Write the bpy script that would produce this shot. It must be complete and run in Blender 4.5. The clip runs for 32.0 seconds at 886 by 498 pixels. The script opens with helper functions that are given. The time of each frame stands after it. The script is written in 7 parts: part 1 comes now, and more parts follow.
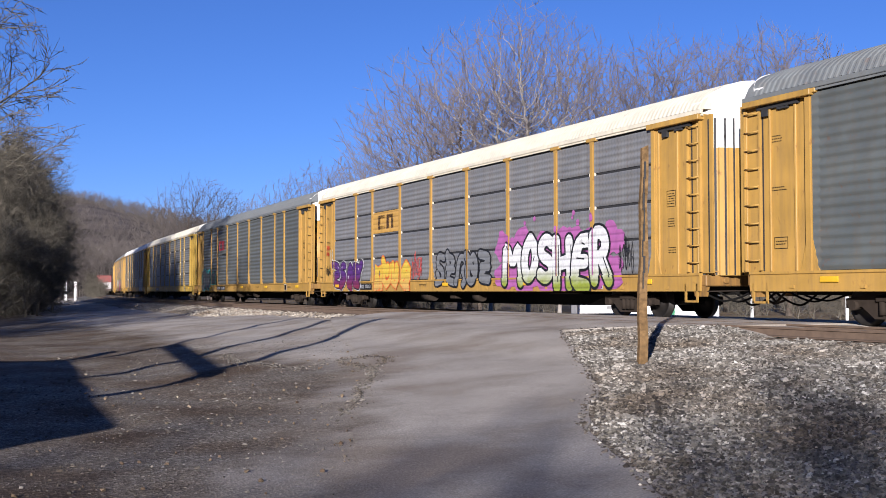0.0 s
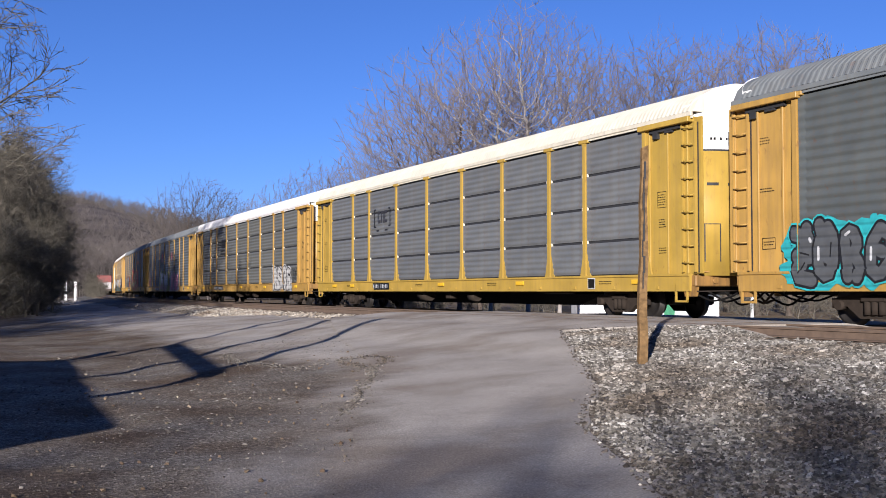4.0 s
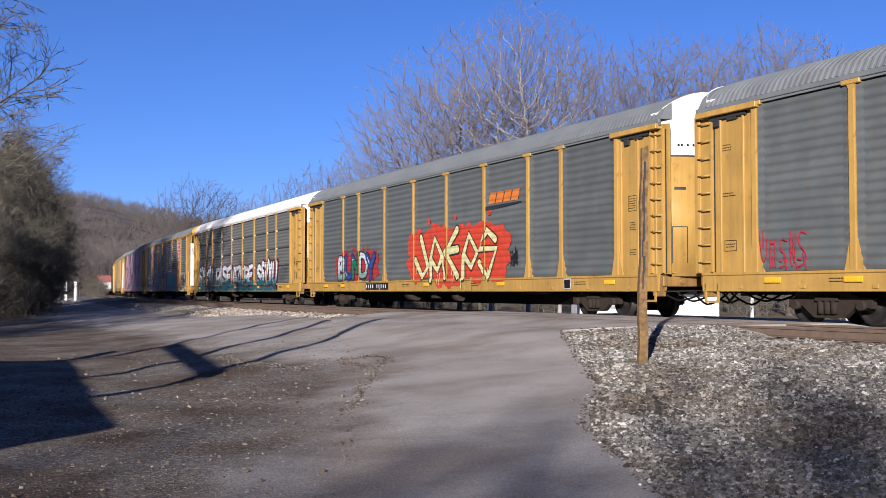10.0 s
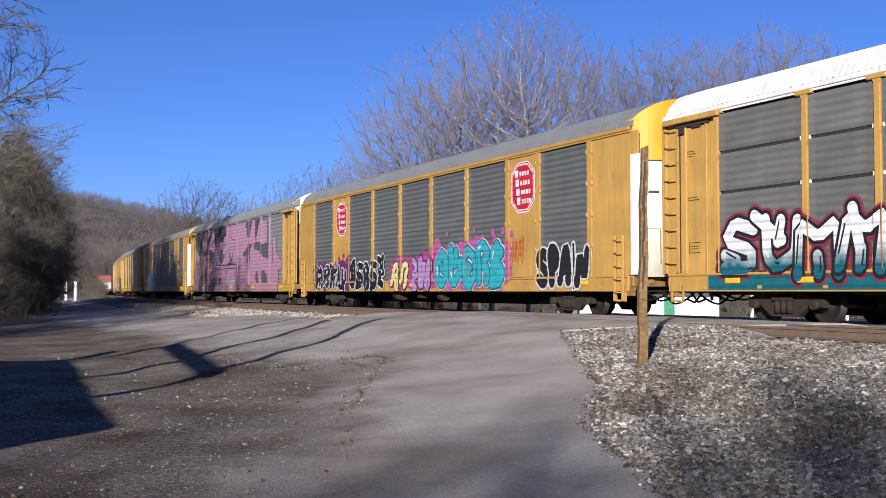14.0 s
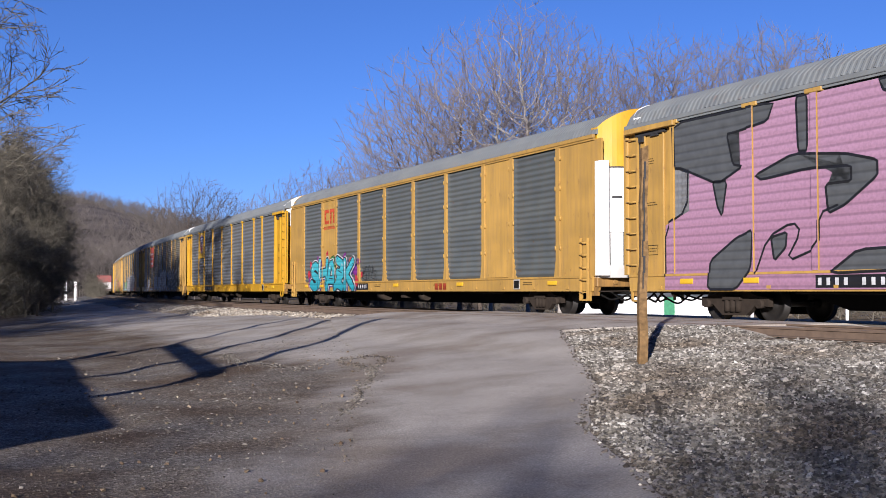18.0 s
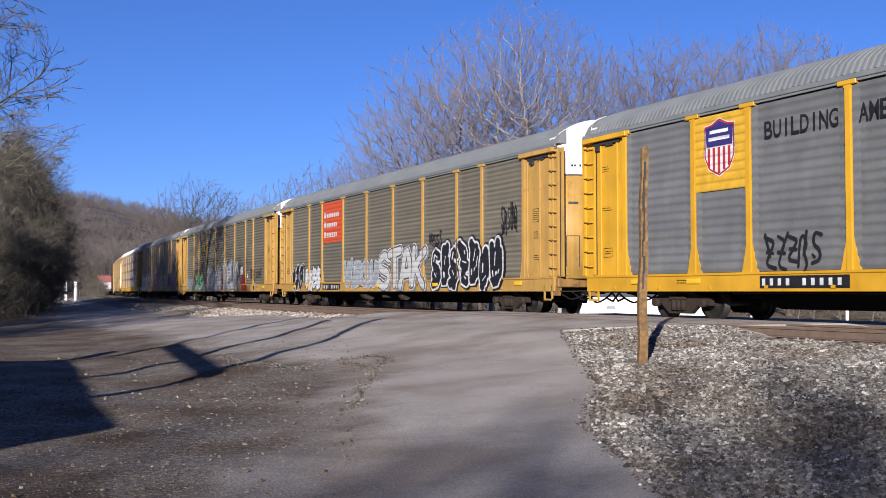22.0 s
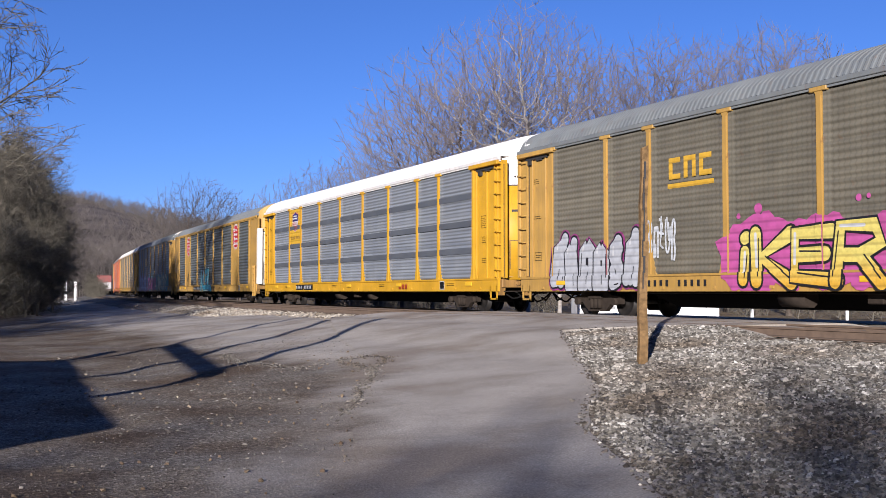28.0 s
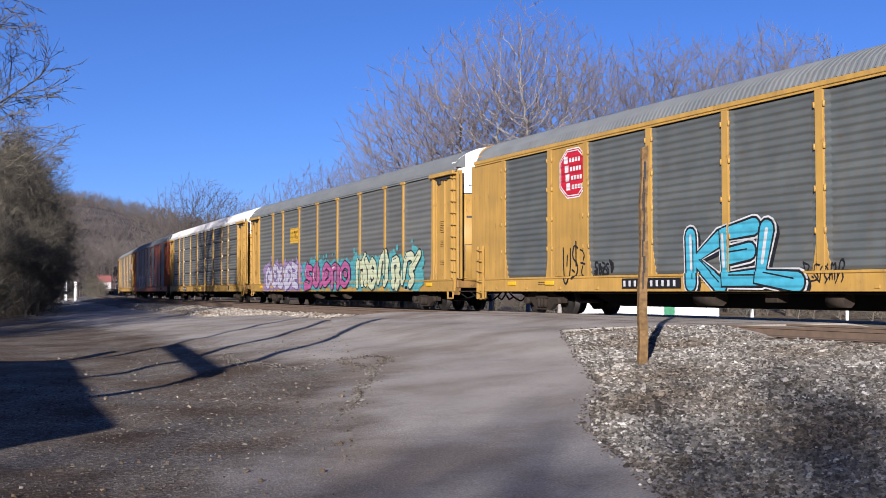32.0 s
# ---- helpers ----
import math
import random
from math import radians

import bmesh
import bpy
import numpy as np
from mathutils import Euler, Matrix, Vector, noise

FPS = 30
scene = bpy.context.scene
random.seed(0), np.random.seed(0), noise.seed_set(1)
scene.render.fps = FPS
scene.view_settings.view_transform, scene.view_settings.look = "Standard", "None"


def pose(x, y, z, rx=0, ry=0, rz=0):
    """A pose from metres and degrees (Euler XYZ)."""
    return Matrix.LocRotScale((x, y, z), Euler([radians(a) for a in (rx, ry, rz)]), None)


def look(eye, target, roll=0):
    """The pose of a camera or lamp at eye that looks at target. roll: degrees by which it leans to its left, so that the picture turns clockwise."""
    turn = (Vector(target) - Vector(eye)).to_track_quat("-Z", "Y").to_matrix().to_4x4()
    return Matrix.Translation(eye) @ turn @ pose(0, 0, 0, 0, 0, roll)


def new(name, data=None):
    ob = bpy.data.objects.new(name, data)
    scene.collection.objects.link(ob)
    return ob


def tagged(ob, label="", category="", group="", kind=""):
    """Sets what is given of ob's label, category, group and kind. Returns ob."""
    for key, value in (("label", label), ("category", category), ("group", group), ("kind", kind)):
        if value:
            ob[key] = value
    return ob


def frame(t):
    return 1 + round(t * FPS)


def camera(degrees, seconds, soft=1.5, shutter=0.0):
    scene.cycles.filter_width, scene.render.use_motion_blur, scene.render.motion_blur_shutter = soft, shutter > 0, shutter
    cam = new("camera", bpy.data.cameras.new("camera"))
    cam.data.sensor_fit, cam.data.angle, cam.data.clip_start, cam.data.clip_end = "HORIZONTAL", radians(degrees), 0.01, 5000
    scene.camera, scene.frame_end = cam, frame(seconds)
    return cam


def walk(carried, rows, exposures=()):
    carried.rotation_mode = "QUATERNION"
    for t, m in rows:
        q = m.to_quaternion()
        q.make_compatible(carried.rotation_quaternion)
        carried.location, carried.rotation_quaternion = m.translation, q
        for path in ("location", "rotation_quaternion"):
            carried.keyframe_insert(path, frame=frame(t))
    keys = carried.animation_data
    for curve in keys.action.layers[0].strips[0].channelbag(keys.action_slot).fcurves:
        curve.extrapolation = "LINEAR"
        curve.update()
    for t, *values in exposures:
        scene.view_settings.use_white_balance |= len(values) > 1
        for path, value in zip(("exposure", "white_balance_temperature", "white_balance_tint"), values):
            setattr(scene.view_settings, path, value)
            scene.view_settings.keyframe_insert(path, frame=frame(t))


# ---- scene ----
# ---- camera: stands still beside the crossing ----
EYE_Z = 0.70
cam = camera(44.84, 32.0, soft=0.6)
STILL = look((0, 0, EYE_Z), (0, 100, EYE_Z + 3.947))
walk(cam, [(0, STILL), (32, STILL)], exposures=[(0, 1.04, 5440, 15), (32, 1.04, 5440, 15)])

# ---- world and sun ----
SUN_AZ = radians(194)          # clockwise from +Y
SUN_EL = radians(14)
world = bpy.data.worlds.new("world")
scene.world = world
world.use_nodes = True
wn = world.node_tree.nodes
sky = wn.new("ShaderNodeTexSky")
sky.sky_type = "NISHITA"
sky.sun_disc = False
sky.sun_elevation = SUN_EL
sky.sun_rotation = SUN_AZ
sky.altitude, sky.air_density, sky.dust_density, sky.ozone_density = 1500, 1.0, 0.0, 6.0
wn["Background"].inputs[1].default_value = 0.051
winter = wn.new("ShaderNodeMix")      # clear, slightly violet winter blue
winter.data_type, winter.blend_type = "RGBA", "MULTIPLY"
winter.inputs[0].default_value, winter.inputs[7].default_value = 1.0, (1.16, 0.94, 1.06, 1)
world.node_tree.links.new(sky.outputs[0], winter.inputs[6])
world.node_tree.links.new(winter.outputs[2], wn["Background"].inputs[0])
to_sun = Vector((math.sin(SUN_AZ) * math.cos(SUN_EL), math.cos(SUN_AZ) * math.cos(SUN_EL), math.sin(SUN_EL)))
sun = new("sun", bpy.data.lights.new("sun", "SUN"))
sun.data.energy, sun.data.angle, sun.data.color = 5.0, radians(0.5), (1.0, 0.87, 0.69)
sun.matrix_world = look(to_sun * 100, (0, 0, 0))


# ---- the plan of the line ----
ANG, SIDE_D, BEND_AT, BEND = 0.44915, 16.20, -28.17, 0.00097
HALF_W = 1.52
FAR_D = SIDE_D + HALF_W        # centre of the running line
NEAR_OFF = -4.0                # centre of the empty line, towards the camera
CAR_L = 28.6
_s = np.arange(-720.0, 520.0, 0.25)
_th = ANG + BEND * np.minimum(_s - BEND_AT, 0)
_cx = np.concatenate([[0], np.cumsum((np.sin(_th[1:]) + np.sin(_th[:-1])) / 2 * 0.25)])
_cy = np.concatenate([[0], np.cumsum((np.cos(_th[1:]) + np.cos(_th[:-1])) / 2 * 0.25)])
_i0 = int(round(720 / 0.25))
LINE_X = FAR_D * math.cos(ANG) + _cx - _cx[_i0]
LINE_Y = FAR_D * math.sin(ANG) - (_cy - _cy[_i0])


def on_line(a, off=0.0):
    """Point of the line at arc length a, off metres away from the camera's side, and its heading."""
    th = ANG + BEND * min(a - BEND_AT, 0)
    x, y = np.interp(a, _s, LINE_X), np.interp(a, _s, LINE_Y)
    return x + off * math.cos(th), y + off * math.sin(th), th


def line_coords(px, py):
    """Arc length and signed offset from the running line for arrays of points."""
    px, py = np.asarray(px, float).ravel(), np.asarray(py, float).ravel()
    k = slice(0, len(_s), 8)
    sx, sy, ss = LINE_X[k], LINE_Y[k], _s[k]
    a, off = np.empty(len(px)), np.empty(len(px))
    for i in range(0, len(px), 4000):
        dx, dy = px[i:i + 4000, None] - sx, py[i:i + 4000, None] - sy
        j = np.argmin(dx * dx + dy * dy, axis=1)
        th = ANG + BEND * np.minimum(ss[j] - BEND_AT, 0)
        ddx, ddy = px[i:i + 4000] - sx[j], py[i:i + 4000] - sy[j]
        a[i:i + 4000] = ss[j] + ddx * np.sin(th) - ddy * np.cos(th)
        off[i:i + 4000] = ddx * np.cos(th) + ddy * np.sin(th)
    return a, off


def smooth(lo, hi, v):
    t = np.clip((v - lo) / (hi - lo), 0, 1)
    return t * t * (3 - 2 * t)


# ---- materials ----
def nodes_of(name):
    m = bpy.data.materials.new(name)
    m.use_nodes = True
    nt = m.node_tree
    return m, nt, nt.nodes["Principled BSDF"]


def noise_node(nt, scale, detail=4, stretch=(1, 1, 1), coord="Object", rough=0.55):
    tc = nt.nodes.new("ShaderNodeTexCoord")
    mp = nt.nodes.new("ShaderNodeMapping")
    mp.inputs["Scale"].default_value = stretch
    n = nt.nodes.new("ShaderNodeTexNoise")
    n.inputs["Scale"].default_value, n.inputs["Detail"].default_value, n.inputs["Roughness"].default_value = scale, detail, rough
    nt.links.new(tc.outputs[coord], mp.inputs[0])
    nt.links.new(mp.outputs[0], n.inputs["Vector"])
    return n


def ramp(nt, src, stops):
    r = nt.nodes.new("ShaderNodeValToRGB")
    e = r.color_ramp.elements
    e[0].position, e[0].color = stops[0][0], (*stops[0][1], 1)
    e[1].position, e[1].color = stops[-1][0], (*stops[-1][1], 1)
    for p, c in stops[1:-1]:
        x = e.new(p)
        x.color = (*c, 1)
    nt.links.new(src, r.inputs[0])
    return r


def mix(nt, a, b, fac, mode="MIX"):
    m = nt.nodes.new("ShaderNodeMix")
    m.data_type, m.blend_type = "RGBA", mode
    for sock, v in ((m.inputs[0], fac), (m.inputs[6], a), (m.inputs[7], b)):
        if hasattr(v, "is_linked"):
            nt.links.new(v, sock)
        elif isinstance(v, (int, float)):
            sock.default_value = v
        else:
            sock.default_value = (*v, 1)
    return m.outputs[2]


def bump(nt, bsdf, src, strength, dist=0.02):
    b = nt.nodes.new("ShaderNodeBump")
    b.inputs["Strength"].default_value, b.inputs["Distance"].default_value = strength, dist
    nt.links.new(src, b.inputs["Height"])
    nt.links.new(b.outputs[0], bsdf.inputs["Normal"])


def paint(name, col, grime=(0.12, 0.09, 0.06), amount=0.35, rough=0.5, metal=0.0, streak=True, rand=0.12, grid=0.0):
    """Weathered paint: run-off streaks, blotches and a slight shift from piece to piece."""
    m, nt, b = nodes_of(name)
    big = noise_node(nt, 1.3, 5)
    run = noise_node(nt, 3.0, 5, (2.5, 2.5, 0.22) if streak else (1, 1, 1))
    fine = noise_node(nt, 40, 3)
    f = ramp(nt, run.outputs[0], [(0.42, (0, 0, 0)), (0.78, (amount, amount, amount))])
    c = mix(nt, col, grime, f.outputs[0])
    f2 = ramp(nt, big.outputs[0], [(0.35, (0.80, 0.80, 0.82)), (0.65, (1.08, 1.06, 1.04))])
    c = mix(nt, c, f2.outputs[0], 0.7, "MULTIPLY")
    if grid:
        tc = nt.nodes.new("ShaderNodeTexCoord")
        for axis, sc in (("X", 2.2), ("Z", 1.6)):
            w = nt.nodes.new("ShaderNodeTexWave")
            w.bands_direction = axis
            w.inputs["Scale"].default_value, w.inputs["Distortion"].default_value = sc, 0.15
            nt.links.new(tc.outputs["Object"], w.inputs["Vector"])
            g = ramp(nt, w.outputs["Fac"], [(0.0, (1 - grid,) * 3), (0.35, (1, 1, 1))])
            c = mix(nt, c, g.outputs[0], 1.0, "MULTIPLY")
    spots = ramp(nt, noise_node(nt, 5.5, 7, (1, 1, 0.6), rough=0.65).outputs[0], [(0.60, (0, 0, 0)), (0.70, (0.75,) * 3)])
    c = mix(nt, c, (0.13, 0.06, 0.03), mix(nt, (0, 0, 0), spots.outputs[0], min(1.0, amount * 1.8)))
    oi = nt.nodes.new("ShaderNodeObjectInfo")
    f3 = ramp(nt, oi.outputs["Random"], [(0, (1 - rand,) * 3), (1, (1 + rand * 0.3,) * 3)])
    c = mix(nt, c, f3.outputs[0], 1.0, "MULTIPLY")
    nt.links.new(c, b.inputs["Base Color"])
    rr = ramp(nt, big.outputs[0], [(0.3, (rough - 0.1,) * 3), (0.7, (rough + 0.15,) * 3)])
    nt.links.new(rr.outputs[0], b.inputs["Roughness"])
    b.inputs["Metallic"].default_value = metal
    b.inputs["Specular IOR Level"].default_value = 0.3
    bump(nt, b, fine.outputs[0], 0.08, 0.004)
    return m


def plain(name, col, rough=0.6, metal=0.0, vary=0.25, scale=6):
    m, nt, b = nodes_of(name)
    n = noise_node(nt, scale, 4)
    f = ramp(nt, n.outputs[0], [(0.3, tuple(v * (1 - vary) for v in col)), (0.7, tuple(min(1, v * (1 + vary * 0.6)) for v in col))])
    nt.links.new(f.outputs[0], b.inputs["Base Color"])
    b.inputs["Roughness"].default_value, b.inputs["Metallic"].default_value = rough, metal
    if rough > 0.82:
        b.inputs["Specular IOR Level"].default_value = 0.15
    bump(nt, b, n.outputs[0], 0.1, 0.005)
    return m


def fade(name, low, high, z0, z1):
    """Spray paint that runs from one colour into another over its height, overspray dots included."""
    m, nt, b = nodes_of(name)
    tc = nt.nodes.new("ShaderNodeTexCoord")
    sp = nt.nodes.new("ShaderNodeSeparateXYZ")
    nt.links.new(tc.outputs["Object"], sp.inputs[0])
    mr = nt.nodes.new("ShaderNodeMapRange")
    mr.inputs[1].default_value, mr.inputs[2].default_value = z0, z1
    n = noise_node(nt, 2.5, 4)
    ad = nt.nodes.new("ShaderNodeMath")
    ad.operation = "MULTIPLY_ADD"
    ad.inputs[1].default_value = 0.5
    nt.links.new(n.outputs[0], ad.inputs[0])
    nt.links.new(sp.outputs[2], ad.inputs[2])
    nt.links.new(ad.outputs[0], mr.inputs[0])
    r = ramp(nt, mr.outputs[0], [(0.25, tuple(v * 0.72 for v in low)), (0.75, tuple(v * 0.72 for v in high))])
    d = ramp(nt, noise_node(nt, 14, 3).outputs[0], [(0.3, (0.75,) * 3), (0.6, (1.0,) * 3)])
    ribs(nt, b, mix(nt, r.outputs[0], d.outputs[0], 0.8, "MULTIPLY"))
    b.inputs["Roughness"].default_value = 0.55
    return m


def grains(nt, stops, scale, big, stops_big, fine=60):
    """Colour and height of loose ground: grains of several colours under coarse patches."""
    v = nt.nodes.new("ShaderNodeTexVoronoi")
    tc = nt.nodes.new("ShaderNodeTexCoord")
    nt.links.new(tc.outputs["Object"], v.inputs["Vector"])
    v.inputs["Scale"].default_value = scale
    sp = nt.nodes.new("ShaderNodeSeparateColor")
    nt.links.new(v.outputs["Color"], sp.inputs[0])
    g = ramp(nt, sp.outputs[0], stops)
    p = ramp(nt, noise_node(nt, big, 7).outputs[0], stops_big)
    n = noise_node(nt, fine, 4)
    q = ramp(nt, n.outputs[0], [(0.3, (0.7,) * 3), (0.7, (1.15,) * 3)])
    c = mix(nt, g.outputs[0], p.outputs[0], 1.0, "MULTIPLY")
    c = mix(nt, c, q.outputs[0], 0.8, "MULTIPLY")
    ad = nt.nodes.new("ShaderNodeMath")
    ad.operation = "ADD"
    nt.links.new(v.outputs["Distance"], ad.inputs[0])
    nt.links.new(n.outputs[0], ad.inputs[1])
    return c, ad.outputs[0]


def speckled(name, *a, bumps=0.5, dist=0.03):
    m, nt, b = nodes_of(name)
    c, h = grains(nt, *a)
    nt.links.new(c, b.inputs["Base Color"])
    b.inputs["Roughness"].default_value = 0.9
    bump(nt, b, h, bumps, dist)
    return m


def lot_ground():
    """Asphalt that crumbles into gravelly dirt towards -x, and leaf litter beyond the tracks."""
    m, nt, b = nodes_of("lot_ground")
    asphalt, ha = grains(nt, [(0, (0.31, 0.281, 0.24)), (0.8, (0.382, 0.348, 0.299)), (1, (0.425, 0.391, 0.338))], 70, 0.6, [(0.36, (0.72, 0.66, 0.61)), (0.5, (0.95, 0.93, 0.91)), (0.62, (1.1, 1.08, 1.07))])
    dirt, hd = grains(nt, [(0, (0.085, 0.075, 0.06)), (0.6, (0.17, 0.15, 0.125)), (0.9, (0.25, 0.225, 0.19)), (1, (0.36, 0.33, 0.285))], 42, 0.7, [(0.36, (0.62, 0.50, 0.40)), (0.5, (0.88, 0.80, 0.72)), (0.64, (1.12, 1.10, 1.08))], 25)
    litter, hl = grains(nt, [(0, (0.115, 0.079, 0.043)), (1, (0.259, 0.194, 0.108))], 9, 0.3, [(0.35, (0.7,) * 3), (0.65, (1.1,) * 3)])
    tc = nt.nodes.new("ShaderNodeTexCoord")
    sp = nt.nodes.new("ShaderNodeSeparateXYZ")
    nt.links.new(tc.outputs["Object"], sp.inputs[0])
    n = noise_node(nt, 0.9, 7)

    def calc(op, x, y, z=0.0):
        k = nt.nodes.new("ShaderNodeMath")
        k.operation = op
        for s, v in zip(k.inputs, (x, y, z)):
            if isinstance(v, (int, float)):
                s.default_value = v
            else:
                nt.links.new(v, s)
        return k.outputs[0]

    east = calc("MULTIPLY_ADD", n.outputs[0], 3.4, calc("ADD", calc("ADD", sp.outputs[0], 0.35), calc("MULTIPLY", calc("MAXIMUM", calc("SUBTRACT", sp.outputs[1], 17.0), 0.0), 0.5)))
    f = ramp(nt, calc("MULTIPLY_ADD", east, 0.4, 0.0), [(0.05, (0, 0, 0)), (0.55, (1, 1, 1))])
    c = mix(nt, dirt, asphalt, f.outputs[0])
    h = calc("MULTIPLY", hd, calc("SUBTRACT", 1.25, f.outputs[0]))
    across = calc("MULTIPLY_ADD", sp.outputs[1], 0.4342, calc("MULTIPLY", sp.outputs[0], 0.9008))
    g = ramp(nt, calc("MULTIPLY_ADD", across, 0.1, -1.6), [(0.4, (0, 0, 0)), (0.6, (1, 1, 1))])
    nt.links.new(mix(nt, c, litter, g.outputs[0]), b.inputs["Base Color"])
    b.inputs["Roughness"].default_value = 0.95
    b.inputs["Specular IOR Level"].default_value = 0.08
    bump(nt, b, h, 0.32, 0.02)
    return m


YELLOW = paint("yellow_paint", (0.37, 0.221, 0.048), amount=0.38)
SILL_PAINT = paint("grimy_yellow_paint", (0.25, 0.14, 0.038), grime=(0.05, 0.035, 0.025), amount=0.75)
BRIGHT = paint("bright_yellow_paint", (0.46, 0.252, 0.008), amount=0.14)
OLIVE = paint("olive_yellow_paint", (0.359, 0.236, 0.037), amount=0.25)
ORANGE = paint("orange_red_paint", (0.341, 0.081, 0.025), amount=0.3)
WHITE = paint("white_paint", (0.662, 0.654, 0.636), amount=0.12)
CREAM = paint("cream_roof_paint", (0.602, 0.559, 0.439), amount=0.18)
ROOF_WHITE = paint("white_roof_paint", (0.619, 0.606, 0.576), grime=(0.35, 0.2, 0.1), amount=0.3)
ROOF_GREY = paint("galvanised_roof", (0.143, 0.155, 0.158), amount=0.25, rough=0.65)
PANEL_BLUE = paint("blue_grey_panel", (0.099, 0.111, 0.110), amount=0.35, rough=0.5, metal=0.15)
PANEL_LIGHT = paint("light_grey_panel", (0.138, 0.145, 0.147), amount=0.3, rough=0.5, metal=0.2)
PANEL_MID = paint("mid_grey_panel", (0.124, 0.129, 0.120), amount=0.3, rough=0.5, metal=0.15)
PANEL_DARK = paint("dark_olive_panel", (0.14, 0.128, 0.096), amount=0.3, rough=0.6, metal=0.1, grid=0.16)
PANEL_GRID = paint("grey_perforated_panel", (0.172, 0.176, 0.183), amount=0.3, rough=0.55, metal=0.1, grid=0.14)
PANEL_SILVER = paint("silver_perforated_panel", (0.236, 0.254, 0.279), amount=0.12, rough=0.5, metal=0.2, grid=0.2)
BAND = paint("dark_band", (0.074, 0.081, 0.093), amount=0.1)
SEAM = plain("dark_seam", (0.018, 0.018, 0.02), 0.7)
BLACK = plain("black_underframe", (0.007, 0.0065, 0.006), 0.85)
TRUCK = plain("rusty_truck_steel", (0.028, 0.021, 0.016), 0.88)
WHEEL = plain("worn_wheel_steel", (0.022, 0.019, 0.017), 0.55, 0.4)
RAIL = plain("rusty_rail", (0.108, 0.073, 0.049), 0.8, 0.0)
RAILTOP = plain("polished_rail_head", (0.158, 0.13, 0.108), 0.55, 0.3)
TIE = plain("weathered_tie_wood", (0.065, 0.047, 0.032), 0.9, vary=0.5)
WOOD = plain("weathered_post_wood", (0.158, 0.097, 0.042), 0.85, vary=0.5, scale=14)
TREEBARK = plain("pale_bark", (0.26, 0.232, 0.205), 0.9, vary=0.4)
BARK2 = plain("brown_bark", (0.083, 0.065, 0.052), 0.9, vary=0.5)
BARK3 = plain("dark_bark", (0.166, 0.126, 0.086), 0.9, vary=0.5)
THICKET = plain("thicket_bark", (0.124, 0.110, 0.086), 0.9, vary=0.5)
FARBARK = plain("far_woods_bark", (0.112, 0.096, 0.086), 0.95, vary=0.4, scale=0.15)
HILLMAT = plain("leaf_litter_hill", (0.115, 0.094, 0.080), 0.95, vary=0.6, scale=0.08)
LOT = lot_ground()
BALLAST = speckled("limestone_ballast", [(0, (0.05, 0.045, 0.04)), (0.5, (0.108, 0.101, 0.09)), (1, (0.245, 0.23, 0.209))], 15, 0.6, [(0.35, (0.72, 0.68, 0.64)), (0.65, (1.05,) * 3)], bumps=0.9, dist=0.05)


def mix_name(nt, a, b):
    return mix(nt, a, b, 1.0, "MULTIPLY").node.name


def stone_mat(name, stops):
    m, nt, b = nodes_of(name)
    g = nt.nodes.new("ShaderNodeNewGeometry")
    r = ramp(nt, g.outputs["Random Per Island"], stops)
    soil = ramp(nt, noise_node(nt, 0.55, 5).outputs[0], [(0.36, (0.62, 0.54, 0.46)), (0.55, (1, 1, 1))])
    r = nt.nodes[mix_name(nt, r.outputs[0], soil.outputs[0])]
    n = ramp(nt, noise_node(nt, 30, 4).outputs[0], [(0.3, (0.75,) * 3), (0.7, (1.1,) * 3)])
    nt.links.new(mix(nt, r.outputs[2], n.outputs[0], 1.0, "MULTIPLY"), b.inputs["Base Color"])
    b.inputs["Roughness"].default_value = 0.9
    return m


STONE = stone_mat("loose_stone", [(0, (0.045, 0.039, 0.031)), (0.35, (0.115, 0.103, 0.086)), (0.75, (0.235, 0.216, 0.185)), (0.93, (0.36, 0.335, 0.295)), (1, (0.56, 0.53, 0.47))])
TANSTONE = stone_mat("tan_stone", [(0, (0.13, 0.108, 0.082)), (0.5, (0.27, 0.235, 0.185)), (1, (0.46, 0.415, 0.345))])
LEAF = stone_mat("dry_leaf", [(0, (0.08, 0.052, 0.03)), (0.7, (0.15, 0.11, 0.066)), (1, (0.30, 0.25, 0.17))])
GRAVEL = stone_mat("lot_gravel", [(0, (0.05, 0.043, 0.034)), (0.6, (0.12, 0.107, 0.088)), (0.96, (0.18, 0.163, 0.138)), (1, (0.30, 0.275, 0.24))])
SOIL = stone_mat("dark_soil_crumbs", [(0, (0.025, 0.02, 0.015)), (0.7, (0.07, 0.056, 0.042)), (1, (0.15, 0.125, 0.1))])
CRACK = plain("crack_soil", (0.025, 0.02, 0.016), 0.95)
SPRAY = {}


def ribs(nt, bsdf, colour):
    """The panel's pressed ribs in the coat: their shade as darker bands of colour, plus a bump."""
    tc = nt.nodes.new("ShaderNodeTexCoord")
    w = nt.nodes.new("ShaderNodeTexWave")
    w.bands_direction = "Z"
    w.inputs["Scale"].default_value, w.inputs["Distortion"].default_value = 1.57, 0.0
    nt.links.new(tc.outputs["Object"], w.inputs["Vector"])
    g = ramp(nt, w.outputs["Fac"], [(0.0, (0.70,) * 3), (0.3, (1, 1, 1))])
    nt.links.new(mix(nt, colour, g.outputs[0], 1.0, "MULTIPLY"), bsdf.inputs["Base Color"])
    bump(nt, bsdf, w.outputs["Fac"], 0.35, 0.03)


